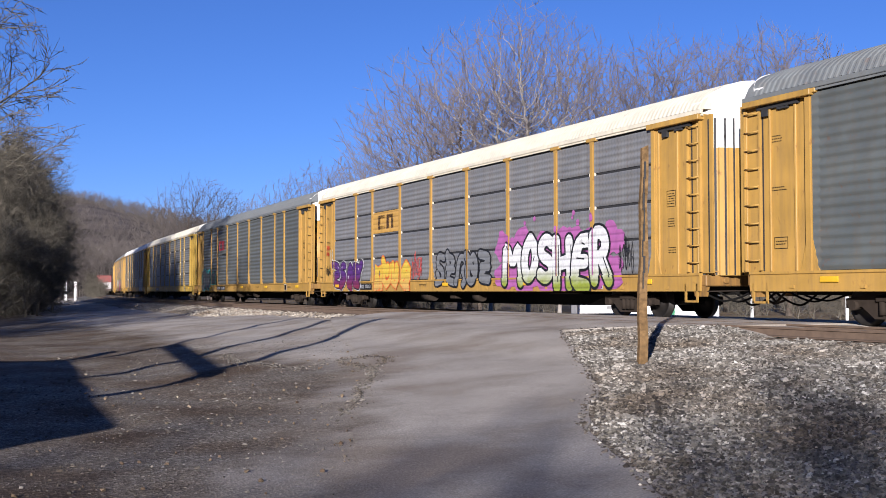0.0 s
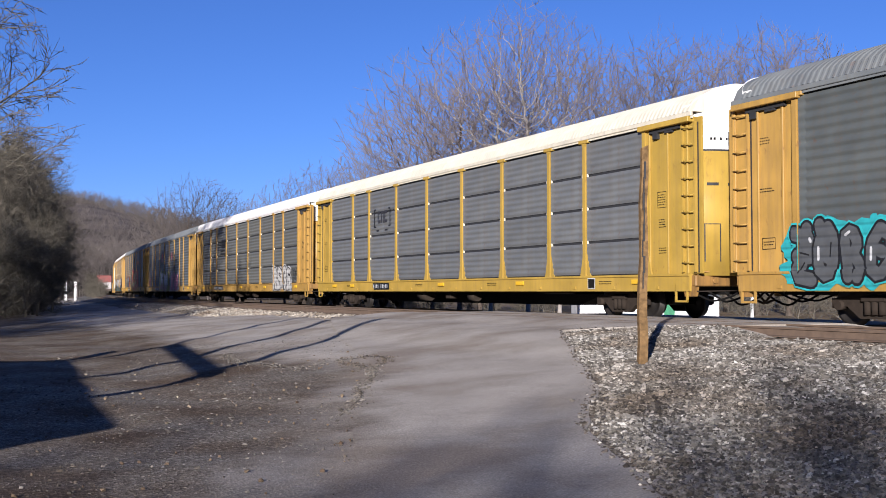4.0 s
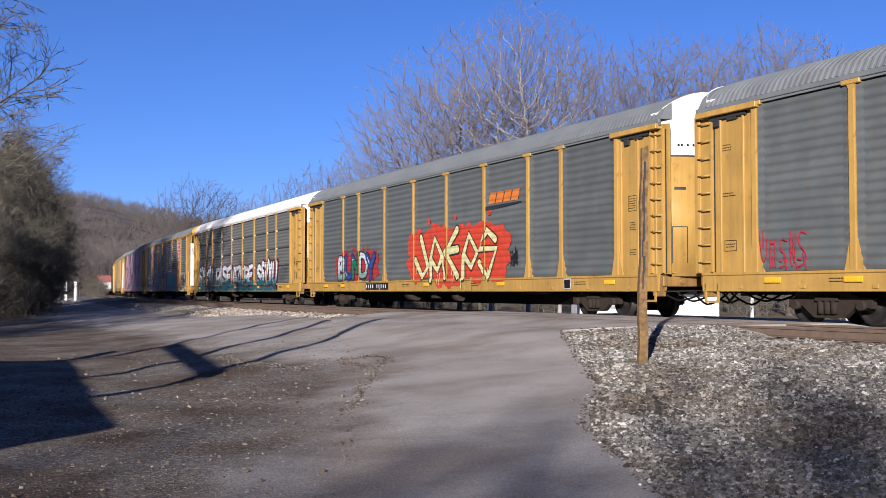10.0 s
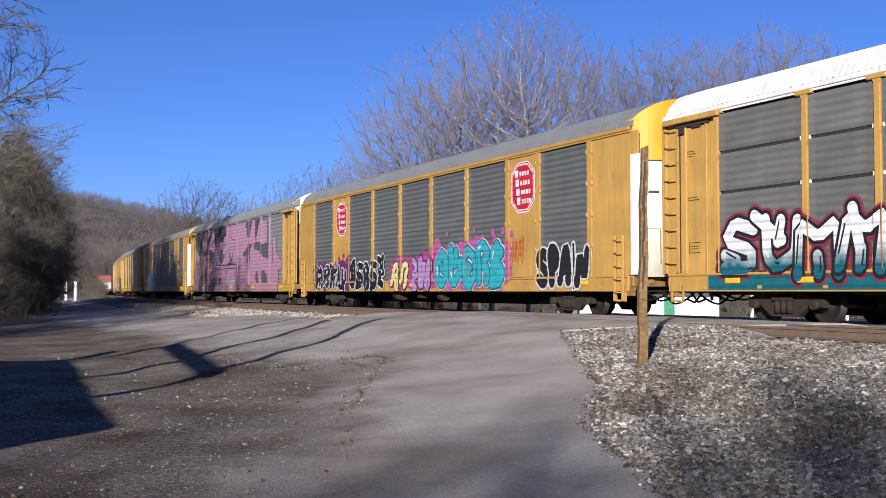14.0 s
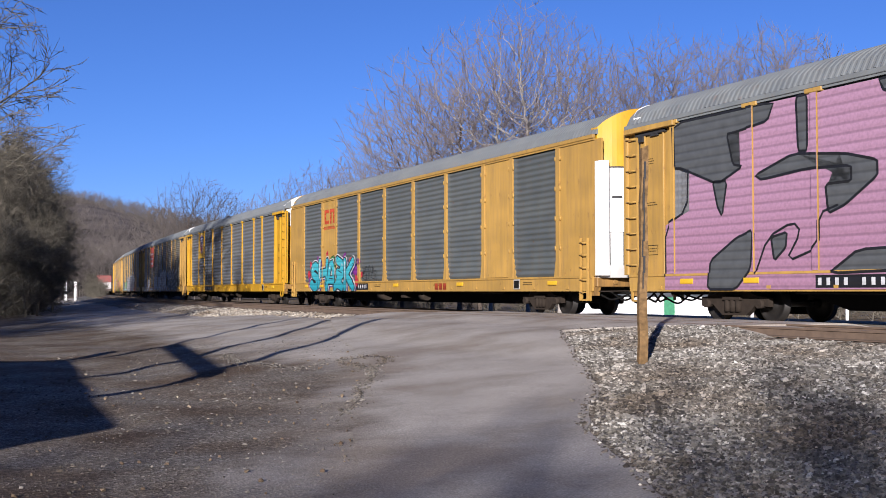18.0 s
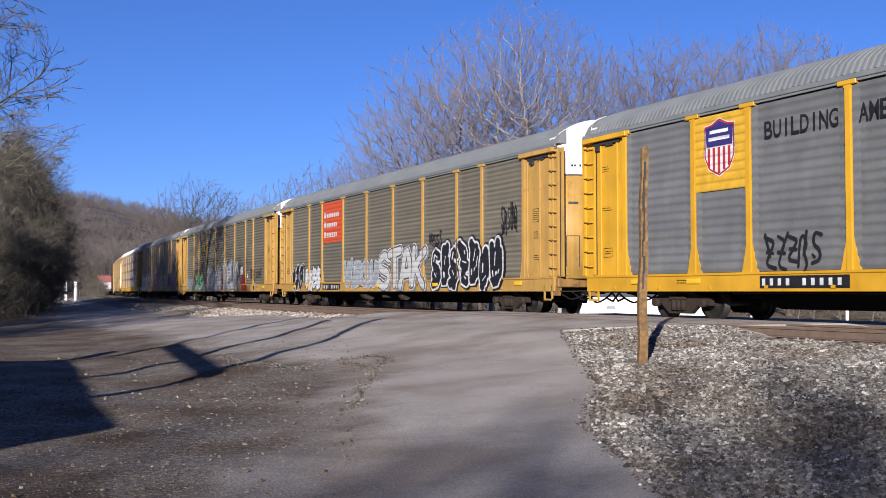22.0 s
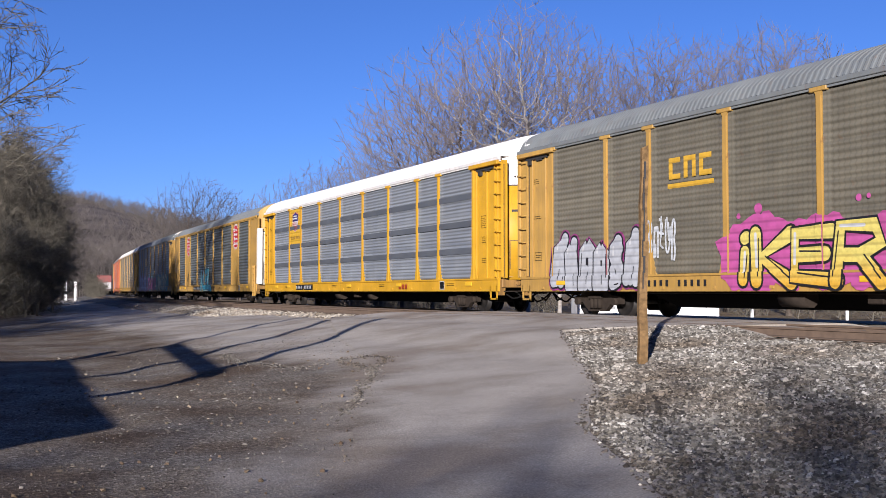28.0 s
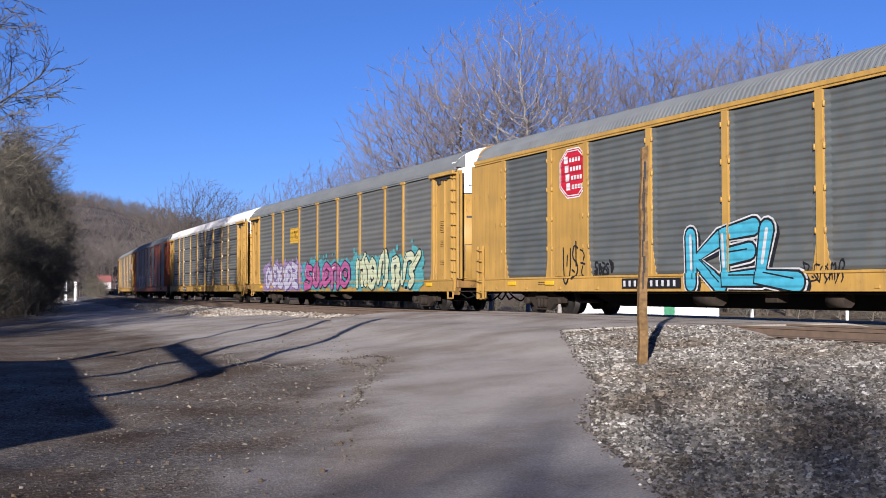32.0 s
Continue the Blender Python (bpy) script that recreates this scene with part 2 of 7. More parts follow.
def coat(c):
    m, nt, b = nodes_of("spray_paint")
    n = noise_node(nt, 4, 5)
    f = ramp(nt, n.outputs[0], [(0.3, tuple(v * 0.54 for v in c)), (0.65, tuple(v * 0.72 for v in c))])
    # painted rib shade goes into every coat, flat marks included
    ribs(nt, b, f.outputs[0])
    b.inputs["Roughness"].default_value = 0.55
    return m


def spray(c):
    if c not in SPRAY:
        SPRAY[c] = coat(c)
    return SPRAY[c]


K, W_ = (0.012, 0.012, 0.014), (0.66, 0.66, 0.66)
PURPLE, MAROON, LIME = (0.15, 0.02, 0.15), (0.12, 0.015, 0.03), (0.50, 0.58, 0.06)
SAFETY = (0.85, 0.50, 0.01)


# ---- mesh helpers ----
MESHES = {}


def mesh_of(bm, name, mats):
    me = bpy.data.meshes.new(name)
    bm.to_mesh(me)
    bm.free()
    for m in (mats if isinstance(mats, (list, tuple)) else [mats]):
        me.materials.append(m)
    return me


def cached(key, build, mats):
    """Alike pieces share one mesh."""
    mm = tuple(m.name for m in (mats if isinstance(mats, (list, tuple)) else [mats]))
    if (key, mm) not in MESHES:
        MESHES[key, mm] = mesh_of(build(), key[0], mats)
    return MESHES[key, mm]


def put(name, me, parent, m=None, label=""):
    ob = new(name, me)
    ob.parent = parent
    if m is not None:
        ob.matrix_basis = m
    if label:
        ob["label"] = label
    return ob


def part(name, bm, material, parent, label=""):
    return put(name, mesh_of(bm, name, material), parent, None, label)


def thing(name, label, category, group="", kind="", m=None):
    ob = new(name)
    ob.empty_display_size = 0.3
    if m is not None:
        ob.matrix_basis = m
    return tagged(ob, label, category, group, kind)


def add_box(bm, x0, x1, y0, y1, z0, z1, bev=0.0, mi=0):
    vs = [bm.verts.new(p) for p in ((x0, y0, z0), (x1, y0, z0), (x1, y1, z0), (x0, y1, z0), (x0, y0, z1), (x1, y0, z1), (x1, y1, z1), (x0, y1, z1))]
    fs = [bm.faces.new([vs[i] for i in f]) for f in ((3, 2, 1, 0), (4, 5, 6, 7), (0, 1, 5, 4), (1, 2, 6, 5), (2, 3, 7, 6), (3, 0, 4, 7))]
    for f in fs:
        f.material_index = mi
    if bev:
        es = {e for f in fs for e in f.edges}
        r = bmesh.ops.bevel(bm, geom=list(es), offset=bev, segments=1, affect="EDGES")
        for f in r["faces"]:
            f.material_index = mi


def add_prism(bm, pts, y0, y1, axis="y", mi=0):
    """Outline pts, given in the plane across axis, pulled from y0 to y1."""
    def at(p, d):
        return {"y": (p[0], d, p[1]), "x": (d, p[0], p[1]), "z": (p[0], p[1], d)}[axis]
    a = [bm.verts.new(at(p, y0)) for p in pts]
    b = [bm.verts.new(at(p, y1)) for p in pts]
    n = len(pts)
    for i in range(n):
        bm.faces.new((a[i], a[(i + 1) % n], b[(i + 1) % n], b[i])).material_index = mi
    bm.faces.new(a[::-1]).material_index = mi
    bm.faces.new(b).material_index = mi
    return a + b


def add_tube(bm, p0, p1, r, n=6, mi=0, r1=None):
    p0, p1 = Vector(p0), Vector(p1)
    q = (p1 - p0).to_track_quat("Z", "Y")
    ring = [[bm.verts.new(p + q @ Vector((rr * math.cos(2 * math.pi * i / n), rr * math.sin(2 * math.pi * i / n), 0))) for i in range(n)] for p, rr in ((p0, r), (p1, r if r1 is None else r1))]
    for i in range(n):
        f = bm.faces.new((ring[0][i], ring[0][(i + 1) % n], ring[1][(i + 1) % n], ring[1][i]))
        f.material_index, f.smooth = mi, True
    bm.faces.new(ring[0][::-1]).material_index = mi
    bm.faces.new(ring[1]).material_index = mi


def normals(bm):
    bmesh.ops.recalc_face_normals(bm, faces=bm.faces)
    return bm


# ---- ground ----
ROAD_E = [-3, 5.0, 5.6, 6.2, 7.0, 7.8, 9.0, 10.7, 12.0, 12.7, 13.2, 15.0, 19.0, 40]
ROAD_A1 = [-15.2, -15.2, -16.0, -17.0, -17.2, -15.8, -13.3, -10.5, -8.6, -7.2, -6.0, -2.8, 4.0, 30]
ROAD_A0 = [-28.9, -28.9, -29.3, -29.6, -29.5, -27.5, -24.0, -17.5, -14.2, -12.9, -11.6, -7.4, -0.5, 26]


def road_edges(e):
    """Where along the line the asphalt begins and ends at that distance from it."""
    w = 0.10 * np.sin(e * 2.3) + 0.05 * np.sin(e * 5.7 + 1.0) + 0.02 * np.sin(e * 13.0 + 2)
    out = smooth(5.5, 6.5, e)
    return np.interp(e, ROAD_E, ROAD_A0) + w * out * 1.6, np.interp(e, ROAD_E, ROAD_A1) - w * out


def road_mask(a, e):
    lo, hi = road_edges(e)
    return smooth(lo - 0.5, lo + 0.1, a) * smooth(hi + 0.5, hi - 0.1, a) * (e > 5)


def ground_z(x, y, a, off, fine=True):
    """Height of the ground: track bed, crossing, the lot that falls away towards the camera, the bank behind."""
    e = -off                                   # towards the camera
    bed = -0.24 + 0.10 * smooth(1.6, 2.6, e)
    lot = bed - 0.66 * smooth(5.4, 15.5, e)
    bank = -0.24 - 0.85 * smooth(2.2, 6.0, off) + 2.0 * smooth(62.0, 130.0, off)
    z = np.where(e > 0, lot, bank)
    z = z - 0.16 * smooth(5.6, 7.5, e) * (1 - smooth(8, 13, e)) * smooth(-36, -46, a)
    top = np.where(e > 1.9, 0.075 - 0.10 * smooth(5.2, 6.6, e), -0.02 + 0.095 * smooth(0.9, 1.9, e)) - 0.012
    over = smooth(-30.6, -28.8, a) * smooth(-13.2, -15.2, a) * smooth(9.5, 5.4, e) * smooth(4.5, 2.4, off)
    z = z * (1 - over) + top * over
    if fine:
        z = z + (1 - road_mask(a, e)) * 0.03 * np.sin(x * 1.7 + 1.3 * np.sin(y * 0.9)) * np.sin(y * 1.3 + x * 0.4) * smooth(6, 9, e)
    return z


def grid_axis(spans):
    out = []
    for lo, hi, n in spans:
        out += list(np.linspace(lo, hi, n, endpoint=False))
    return np.array(out + [spans[-1][1]])


def sheet(name, xs, ys, zf, mat, keep=None, lift=0.0):
    X, Y = np.meshgrid(xs, ys)
    a, off = line_coords(X, Y)
    Z = zf(X.ravel(), Y.ravel(), a, off) + lift
    nx, ny = len(xs), len(ys)
    idx = np.arange(nx * ny).reshape(ny, nx)
    q = np.stack([idx[:-1, :-1], idx[:-1, 1:], idx[1:, 1:], idx[1:, :-1]], -1).reshape(-1, 4)
    if keep is not None:
        k = keep(X.ravel(), Y.ravel(), a, off)
        q = q[k[q].all(1)]
        used = np.unique(q)
        remap = np.zeros(nx * ny, int)
        remap[used] = np.arange(len(used))
        q = remap[q]
        V = np.stack([X.ravel(), Y.ravel(), Z], -1)[used]
    else:
        V = np.stack([X.ravel(), Y.ravel(), Z], -1)
    me = bpy.data.meshes.new(name)
    me.from_pydata(V.tolist(), [], q.tolist())
    me.polygons.foreach_set("use_smooth", [True] * len(me.polygons))
    me.materials.append(mat)
    return new(name, me)


GX = grid_axis([(-3000, -300, 14), (-300, -60, 40), (-60, -14, 92), (-14, 14, 140), (14, 40, 40), (40, 300, 30), (300, 3000, 14)])
GY = grid_axis([(-3000, -100, 14), (-100, -5, 30), (-5, 3, 16), (3, 32, 145), (32, 80, 96), (80, 300, 70), (300, 3000, 16)])


ground = tagged(sheet("ground", GX, GY, ground_z, LOT), "grey-brown gravelly dirt lot falling gently from the tracks", "ground", kind="structure")


def road_z(x, y, a, off):
    e = -off
    g = ground_z(x, y, a, off, False)
    top = np.where(e > 1.9, 0.075 - 0.10 * smooth(5.2, 6.6, e), -0.02 + 0.095 * smooth(0.9, 1.9, e))
    w = smooth(9.5, 5.4, e)
    return g * (1 - w) + top * w + 0.018 - 0.4 * smooth(2.4, 3.6, off)


def swept(name, es, n, mat):
    """A sheet between the road's two edges, row by row away from the line."""
    V, F = [], []
    A, O = [], []
    for e in es:
        lo, hi = road_edges(np.array([e]))
        u = np.linspace(0, 1, n)
        A.append(hi[0] + (lo[0] - hi[0]) * u ** 1.4)
        O.append(np.full(n, -e))
    A, O = np.concatenate(A), np.concatenate(O)
    P = np.array([on_line(a, o)[:2] for a, o in zip(A, O)])
    Z = road_z(P[:, 0], P[:, 1], A, O)
    Z[::n] -= 0.05                              # the rim dips into the soil
    for i in range(len(es) - 1):
        for j in range(n - 1):
            k = i * n + j
            F.append((k, k + 1, k + n + 1, k + n))
    me = bpy.data.meshes.new(name)
    me.from_pydata([(x, y, z) for (x, y), z in zip(P.tolist(), Z.tolist())], [], F)
    me.polygons.foreach_set("use_smooth", [True] * len(F))
    me.materials.append(mat)
    return new(name, me)


ROAD = tagged(swept("road", np.concatenate([np.arange(-3.4, 5.4, 0.2), np.arange(5.4, 18.5, 0.06)]), 90, LOT), "worn grey asphalt lane and crossing with crumbling edges", "road", kind="structure")

# ballast shoulders, swept along the two lines and broken by the crossing
def shoulder(name, a0, a1, step, prof, label):
    aa = np.arange(a0, a1 + 0.01, step)
    V, F = [], []
    n = len(prof)
    for i, a in enumerate(aa):
        for j, (o, z) in enumerate(prof):
            x, y, _ = on_line(a, o)
            V.append((x, y, z + 0.03 * math.sin(a * 3.1 + j * 1.7) * math.sin(a * 1.3 + j)))
        if i:
            for j in range(n - 1):
                k = (i - 1) * n + j
                F.append((k, k + n, k + n + 1, k + 1))
    me = bpy.data.meshes.new(name)
    me.from_pydata(V, [], F)
    me.materials.append(BALLAST)
    return tagged(new(name, me), label, "ballast", kind="structure")


BED = [(-7.6, -0.45), (-6.7, -0.22), (-5.6, -0.12), (-5.2, -0.105), (-2.8, -0.105), (-2.2, -0.15), (-1.4, -0.2), (1.4, -0.2), (2.1, -0.2), (3.4, -0.75)]
shoulder("ballast_bed", -420, -28.9, 0.5, BED, "tan limestone ballast bed under two tracks")
shoulder("ballast_bed", -15.2, 160, 0.5, BED, "grey limestone ballast bed under two tracks")


def rail(off, zt, a0, a1, name):
    """One rail: foot, web and head in one swept section."""
    sec = [(-0.07, -0.17), (-0.07, -0.158), (-0.012, -0.14), (-0.012, -0.045), (-0.036, -0.035), (-0.036, -0.004), (0.036, -0.004), (0.036, -0.035), (0.012, -0.045), (0.012, -0.14), (0.07, -0.158), (0.07, -0.17)]
    aa = np.concatenate([np.arange(a0, -40, 4.0), np.arange(-40, a1 + 0.1, 4.0)])
    V, F = [], []
    n = len(sec)
    for i, a in enumerate(aa):
        for o, z in sec:
            x, y, _ = on_line(a, off + o)
            V.append((x, y, zt + z + 0.004))
        if i:
            for j in range(n - 1):
                k = (i - 1) * n + j
                F.append((k, k + n, k + n + 1, k + 1))
    me = bpy.data.meshes.new(name)
    me.from_pydata(V, [], F)
    me.materials.append(RAIL)
    me.materials.append(RAILTOP)
    for p in me.polygons:
        if p.index % (n - 1) == 5:
            p.material_index = 1
    return new(name, me)


def track(off, zt, label):
    t = thing("railway_track", label, "track", "double track")
    for s in (-0.72, 0.72):
        r = rail(off + s, zt, -420, 160, "rail")
        r.parent = t
    bm = bmesh.new()
    add_box(bm, -0.11, 0.11, -1.3, 1.3, -0.17, 0.0, 0.012)
    tie = mesh_of(bm, "tie", TIE)
    a = -78.0
    while a < 12:
        if not -29.0 < a < -15.4:
            x, y, th = on_line(a, off)
            put("tie", tie, t, Matrix.Translation((x, y, zt - 0.168)) @ Matrix.Rotation(th - math.pi / 2 + math.pi + random.uniform(-0.01, 0.01), 4, "Z"))
        a += 0.52
    return t


track(0.0, 0.0, "running line of rusty rails with shiny heads under the train")
track(NEAR_OFF, 0.10, "empty near line of brown rusty rails on wooden ties")


# ---- loose stone ----
def rocks(name, spots, sizes, label, mat=None):
    """Many chipped stones in one mesh: squashed, jittered octahedra."""
    base = np.array([(1, .1, -.2), (-.5, .85, -.2), (-.5, -.85, -.25), (.55, .5, .75), (-.75, .1, .7), (.3, -.7, .75), (0, 0, -.8)])
    hull = [(0, 1, 3), (1, 4, 3), (1, 2, 4), (2, 5, 4), (2, 0, 5), (0, 3, 5), (3, 4, 5), (1, 0, 6), (2, 1, 6), (0, 2, 6)]
    n = len(spots)
    rng = np.random.default_rng(5)
    V = base[None] * (1 + rng.uniform(-0.28, 0.28, (n, 7, 3)))
    V = V * (sizes[:, None, None] * rng.uniform((0.8, 0.6, 0.4), (1.4, 1.05, 0.8), (n, 3))[:, None, :])
    ang = rng.uniform(0, 6.28, n)
    c, s = np.cos(ang)[:, None], np.sin(ang)[:, None]
    x, y = V[..., 0] * c - V[..., 1] * s, V[..., 0] * s + V[..., 1] * c
    tilt = rng.uniform(-0.9, 0.9, n)[:, None]
    ct, st = np.cos(tilt), np.sin(tilt)
    y, z = y * ct - V[..., 2] * st, y * st + V[..., 2] * ct
    V = np.stack([x, y, z], -1) + spots[:, None, :]
    F = np.array(hull)[None] + (np.arange(n) * 7)[:, None, None]
    me = bpy.data.meshes.new(name)
    me.from_pydata(V.reshape(-1, 3).tolist(), [], F.reshape(-1, 3).tolist())
    me.materials.append(mat or STONE)
    return tagged(new(name, me), label, "stones", kind="stuff")


rng = np.random.default_rng(3)
n = 230000
rx, ry = rng.uniform(1.0, 10.5, n), 6.8 + 14.7 * rng.uniform(0, 1, n) ** 1.15
ra, ro = line_coords(rx, ry)
rim = ra - road_edges(-ro)[1]
ok = (rim > rng.normal(0.16, 0.2, n)) & (-ro > 5.0) & (rx < 0.43 * ry + 0.4)
ok &= rng.uniform(0, 1, n) < np.where(-ro < 10.5, 1.0, 0.8)
rx, ry, ra, ro = rx[ok], ry[ok], ra[ok], ro[ok]
rz = np.maximum(ground_z(rx, ry, ra, ro), np.interp(-ro, [5, 5.2, 5.6, 6.7, 7.6, 7.7], [-.105, -.105, -.12, -.22, -.45, -9])) + rng.uniform(-0.01, 0.025, len(rx))
rocks("loose_ballast", np.stack([rx, ry, rz], -1), (rng.gamma(4, 0.0042, len(rx)) * np.interp(ry, [7, 17], [0.8, 1.35])).clip(0.007, 0.06), "pale grey loose limestone ballast spilling beside the road")
n = 5000                                        # soil and grit along the road's broken rim
e = rng.uniform(5.6, 14.5, n)
ra, ro = road_edges(e)[1] + rng.normal(0.08, 0.11, n), -e
rx, ry = np.array([on_line(a, o)[:2] for a, o in zip(ra, ro)]).T
rz = np.maximum(ground_z(rx, ry, ra, ro), np.where(ra < road_edges(e)[1] - 0.06, road_z(rx, ry, ra, ro), -9))
rocks("soil_crumbs", np.stack([rx, ry, rz], -1), rng.gamma(3, 0.004, n).clip(0.004, 0.04), "dark soil and grit along the rim of the asphalt", SOIL)
n = 16000
la = rng.uniform(-75, -28.9, n)
lo = -rng.uniform(5.0, 7.4, n)
px, py = np.array([on_line(a, o)[:2] for a, o in zip(la, lo)]).T
pz = np.interp(-lo, [5, 5.2, 5.6, 6.7, 7.6], [-.105, -.105, -.12, -.22, -.45]) + 0.005
rocks("loose_ballast", np.stack([px, py, pz], -1), rng.gamma(5, 0.008, n).clip(0.015, 0.09), "tan loose ballast on the shoulder of the near track", TANSTONE)
n = 60000
dx, dy = rng.uniform(-13, 0.5, n), 6.5 + 20 * rng.uniform(0, 1, n) ** 1.2
da, do = line_coords(dx, dy)
ok = (da < road_edges(-do)[0] + rng.normal(0.1, 0.35, n)) & (-do > 7)
clump = 0.5 + 0.5 * np.sin(dx * 2.1 + 1.7 * np.sin(dy * 0.9)) * np.sin(dy * 1.1 + dx * 0.7)
ok &= rng.uniform(0, 1, n) < 0.10 + 0.75 * clump * np.interp(dx, [-6, -1], [1.0, 0.35])
dx, dy, da, do = dx[ok], dy[ok], da[ok], do[ok]
rocks("lot_gravel", np.stack([dx, dy, ground_z(dx, dy, da, do)], -1), rng.gamma(1.6, 0.0046, len(dx)).clip(0.003, 0.03), "scattered grey gravel on the dirt lot", GRAVEL)
n = 420
dx, dy = rng.uniform(-7, 1.0, n), rng.uniform(7, 21, n)
da, do = line_coords(dx, dy)
ok = (-do > 8) & (da < road_edges(-do)[0] + 0.6)
dx, dy, da, do = dx[ok], dy[ok], da[ok], do[ok]
rocks("leaf_litter", np.stack([dx, dy, ground_z(dx, dy, da, do) + 0.01], -1), rng.gamma(4, 0.0045, len(dx)).clip(0.008, 0.03), "dry leaves and straw bits on the dirt lot", LEAF)


def crack(pts, width, seed):
    """Broken edge of the asphalt: a ragged dark gap that wanders along the given line."""
    r = random.Random(seed)
    V, F = [], []
    fine = []
    for (x0, y0), (x1, y1) in zip(pts, pts[1:]):
        m = max(2, int(math.hypot(x1 - x0, y1 - y0) / 0.06))
        fine += [(x0 + (x1 - x0) * i / m, y0 + (y1 - y0) * i / m) for i in range(m)]
    wx = wy = 0.0
    for i, (x, y) in enumerate(fine):
        wx, wy = 0.8 * wx + r.gauss(0, 0.012), 0.8 * wy + r.gauss(0, 0.03)
        w = width * r.uniform(0.15, 1.0) * min(1, i / 4, (len(fine) - 1 - i) / 4)
        x, y = x + wx, y + wy
        for s in (-1, 1):
            px, py = x + s * w * 0.25, y + s * w
            a, o = line_coords([px], [py])
            inside = road_edges(-o)[0][0] < a[0]
            z = road_z(np.array([px]), np.array([py]), a, o)[0] if inside else ground_z(np.array([px]), np.array([py]), a, o)[0]
            V.append((px, py, float(max(z, ground_z(np.array([px]), np.array([py]), a, o)[0])) + 0.006))
        if i:
            F.append((2 * i - 2, 2 * i, 2 * i + 1, 2 * i - 1))
    me = bpy.data.meshes.new("crack")
    me.from_pydata(V, [], F)
    me.materials.append(CRACK)
    ob = put("crack", me, ROAD, label="dark crumbled crack in the asphalt")
    return ob


BREAKS = ((0.03, ((-4.6, 22.4), (-3.9, 20.6), (-3.34, 19.6), (-2.8, 18.8), (-2.4, 18.6), (-1.88, 19.4), (-1.47, 19.4), (-0.9, 18.7))),
          (0.022, ((-0.9, 18.7), (-1.1, 17.2), (-1.0, 16.2), (-1.16, 15.1), (-1.05, 13.6), (-1.2, 12.2))),
          (0.02, ((-1.88, 19.4), (-1.55, 18.2), (-1.1, 17.2))))
crumbs = []
for i, (w, pts) in enumerate(BREAKS):
    crack(pts, w, 60 + i)
    for (xa, ya), (xb, yb) in zip(pts, pts[1:]):
        m = int(150 * math.hypot(xb - xa, yb - ya))
        u = rng.uniform(0, 1, m)
        crumbs.append(np.stack([xa + (xb - xa) * u + rng.normal(0, 0.07, m), ya + (yb - ya) * u + rng.normal(0.05, 0.2, m)], -1))
crumbs = np.concatenate(crumbs)
da, do = line_coords(crumbs[:, 0], crumbs[:, 1])
cz = np.where(da > road_edges(-do)[0] + 0.02, road_z(crumbs[:, 0], crumbs[:, 1], da, do), ground_z(crumbs[:, 0], crumbs[:, 1], da, do))
rocks("asphalt_crumbs", np.column_stack([crumbs, cz]), rng.gamma(2.0, 0.0055, len(crumbs)).clip(0.004, 0.04), "grey and tan crumbs along the broken asphalt", GRAVEL)


# ---- autorack cars ----
BAYS = [2.74, 1.88, 2.84, 2.84, 2.84, 2.84, 2.84, 1.88, 2.74]
PANEL_HALF = sum(BAYS) / 2
EDGES = [-PANEL_HALF + sum(BAYS[:i]) for i in range(10)]
SILL_Z0, SILL_Z1, EAVE, CROWN = 0.70, 1.12, 4.80, 5.66
END = 13.72
FACE = {"panel": HALF_W - 0.02, "post": HALF_W - 0.03, "sill": HALF_W + 0.0}


def ribbed(w, h, pitch, depth):
    """Pressed sheet with level ribs, face towards -y, 4 cm thick."""
    def build():
        bm = bmesh.new()
        k = max(1, round(h / pitch))
        m = 6 * k
        zs = [(h * i / m, depth * (0.5 + 0.5 * math.cos(2 * math.pi * i / 6))) for i in range(m + 1)]
        cols = [[bm.verts.new((x, d * on, z)) for z, d in zs] for x, on in ((0, 0), (0.05, 0), (0.22, 1), (w - 0.22, 1), (w - 0.05, 0), (w, 0))]
        l, r = cols[0], cols[-1]
        for ca, cb in zip(cols, cols[1:]):          # ribs run out into flat margins beside the posts
            for i in range(len(zs) - 1):
                bm.faces.new((ca[i], cb[i], cb[i + 1], ca[i + 1])).smooth = True
        for c_ in cols[1:-1]:
            for va, vb in zip(c_, c_[1:]):
                bm.edges.get((va, vb)).smooth = False
        b = [bm.verts.new(p_) for p_ in ((0, 0.06, 0), (w, 0.06, 0), (w, 0.06, h), (0, 0.06, h))]
        bm.faces.new(b[::-1])
        l2, r2 = [bm.verts.new(v.co) for v in l], [bm.verts.new(v.co) for v in r]
        top_edge, foot_edge = [bm.verts.new(c_[-1].co) for c_ in cols], [bm.verts.new(c_[0].co) for c_ in cols]
        bm.faces.new(top_edge + [b[2], b[3]])
        bm.faces.new([b[0], b[1]] + foot_edge[::-1])
        bm.faces.new([b[0]] + l2 + [b[3]])
        bm.faces.new([b[1], b[2]] + r2[::-1])
        return bm
    return build


def flat_panel(w, h):
    def build():
        bm = bmesh.new()
        add_box(bm, 0, w, 0, 0.06, 0, h, 0.008)
        return bm
    return build


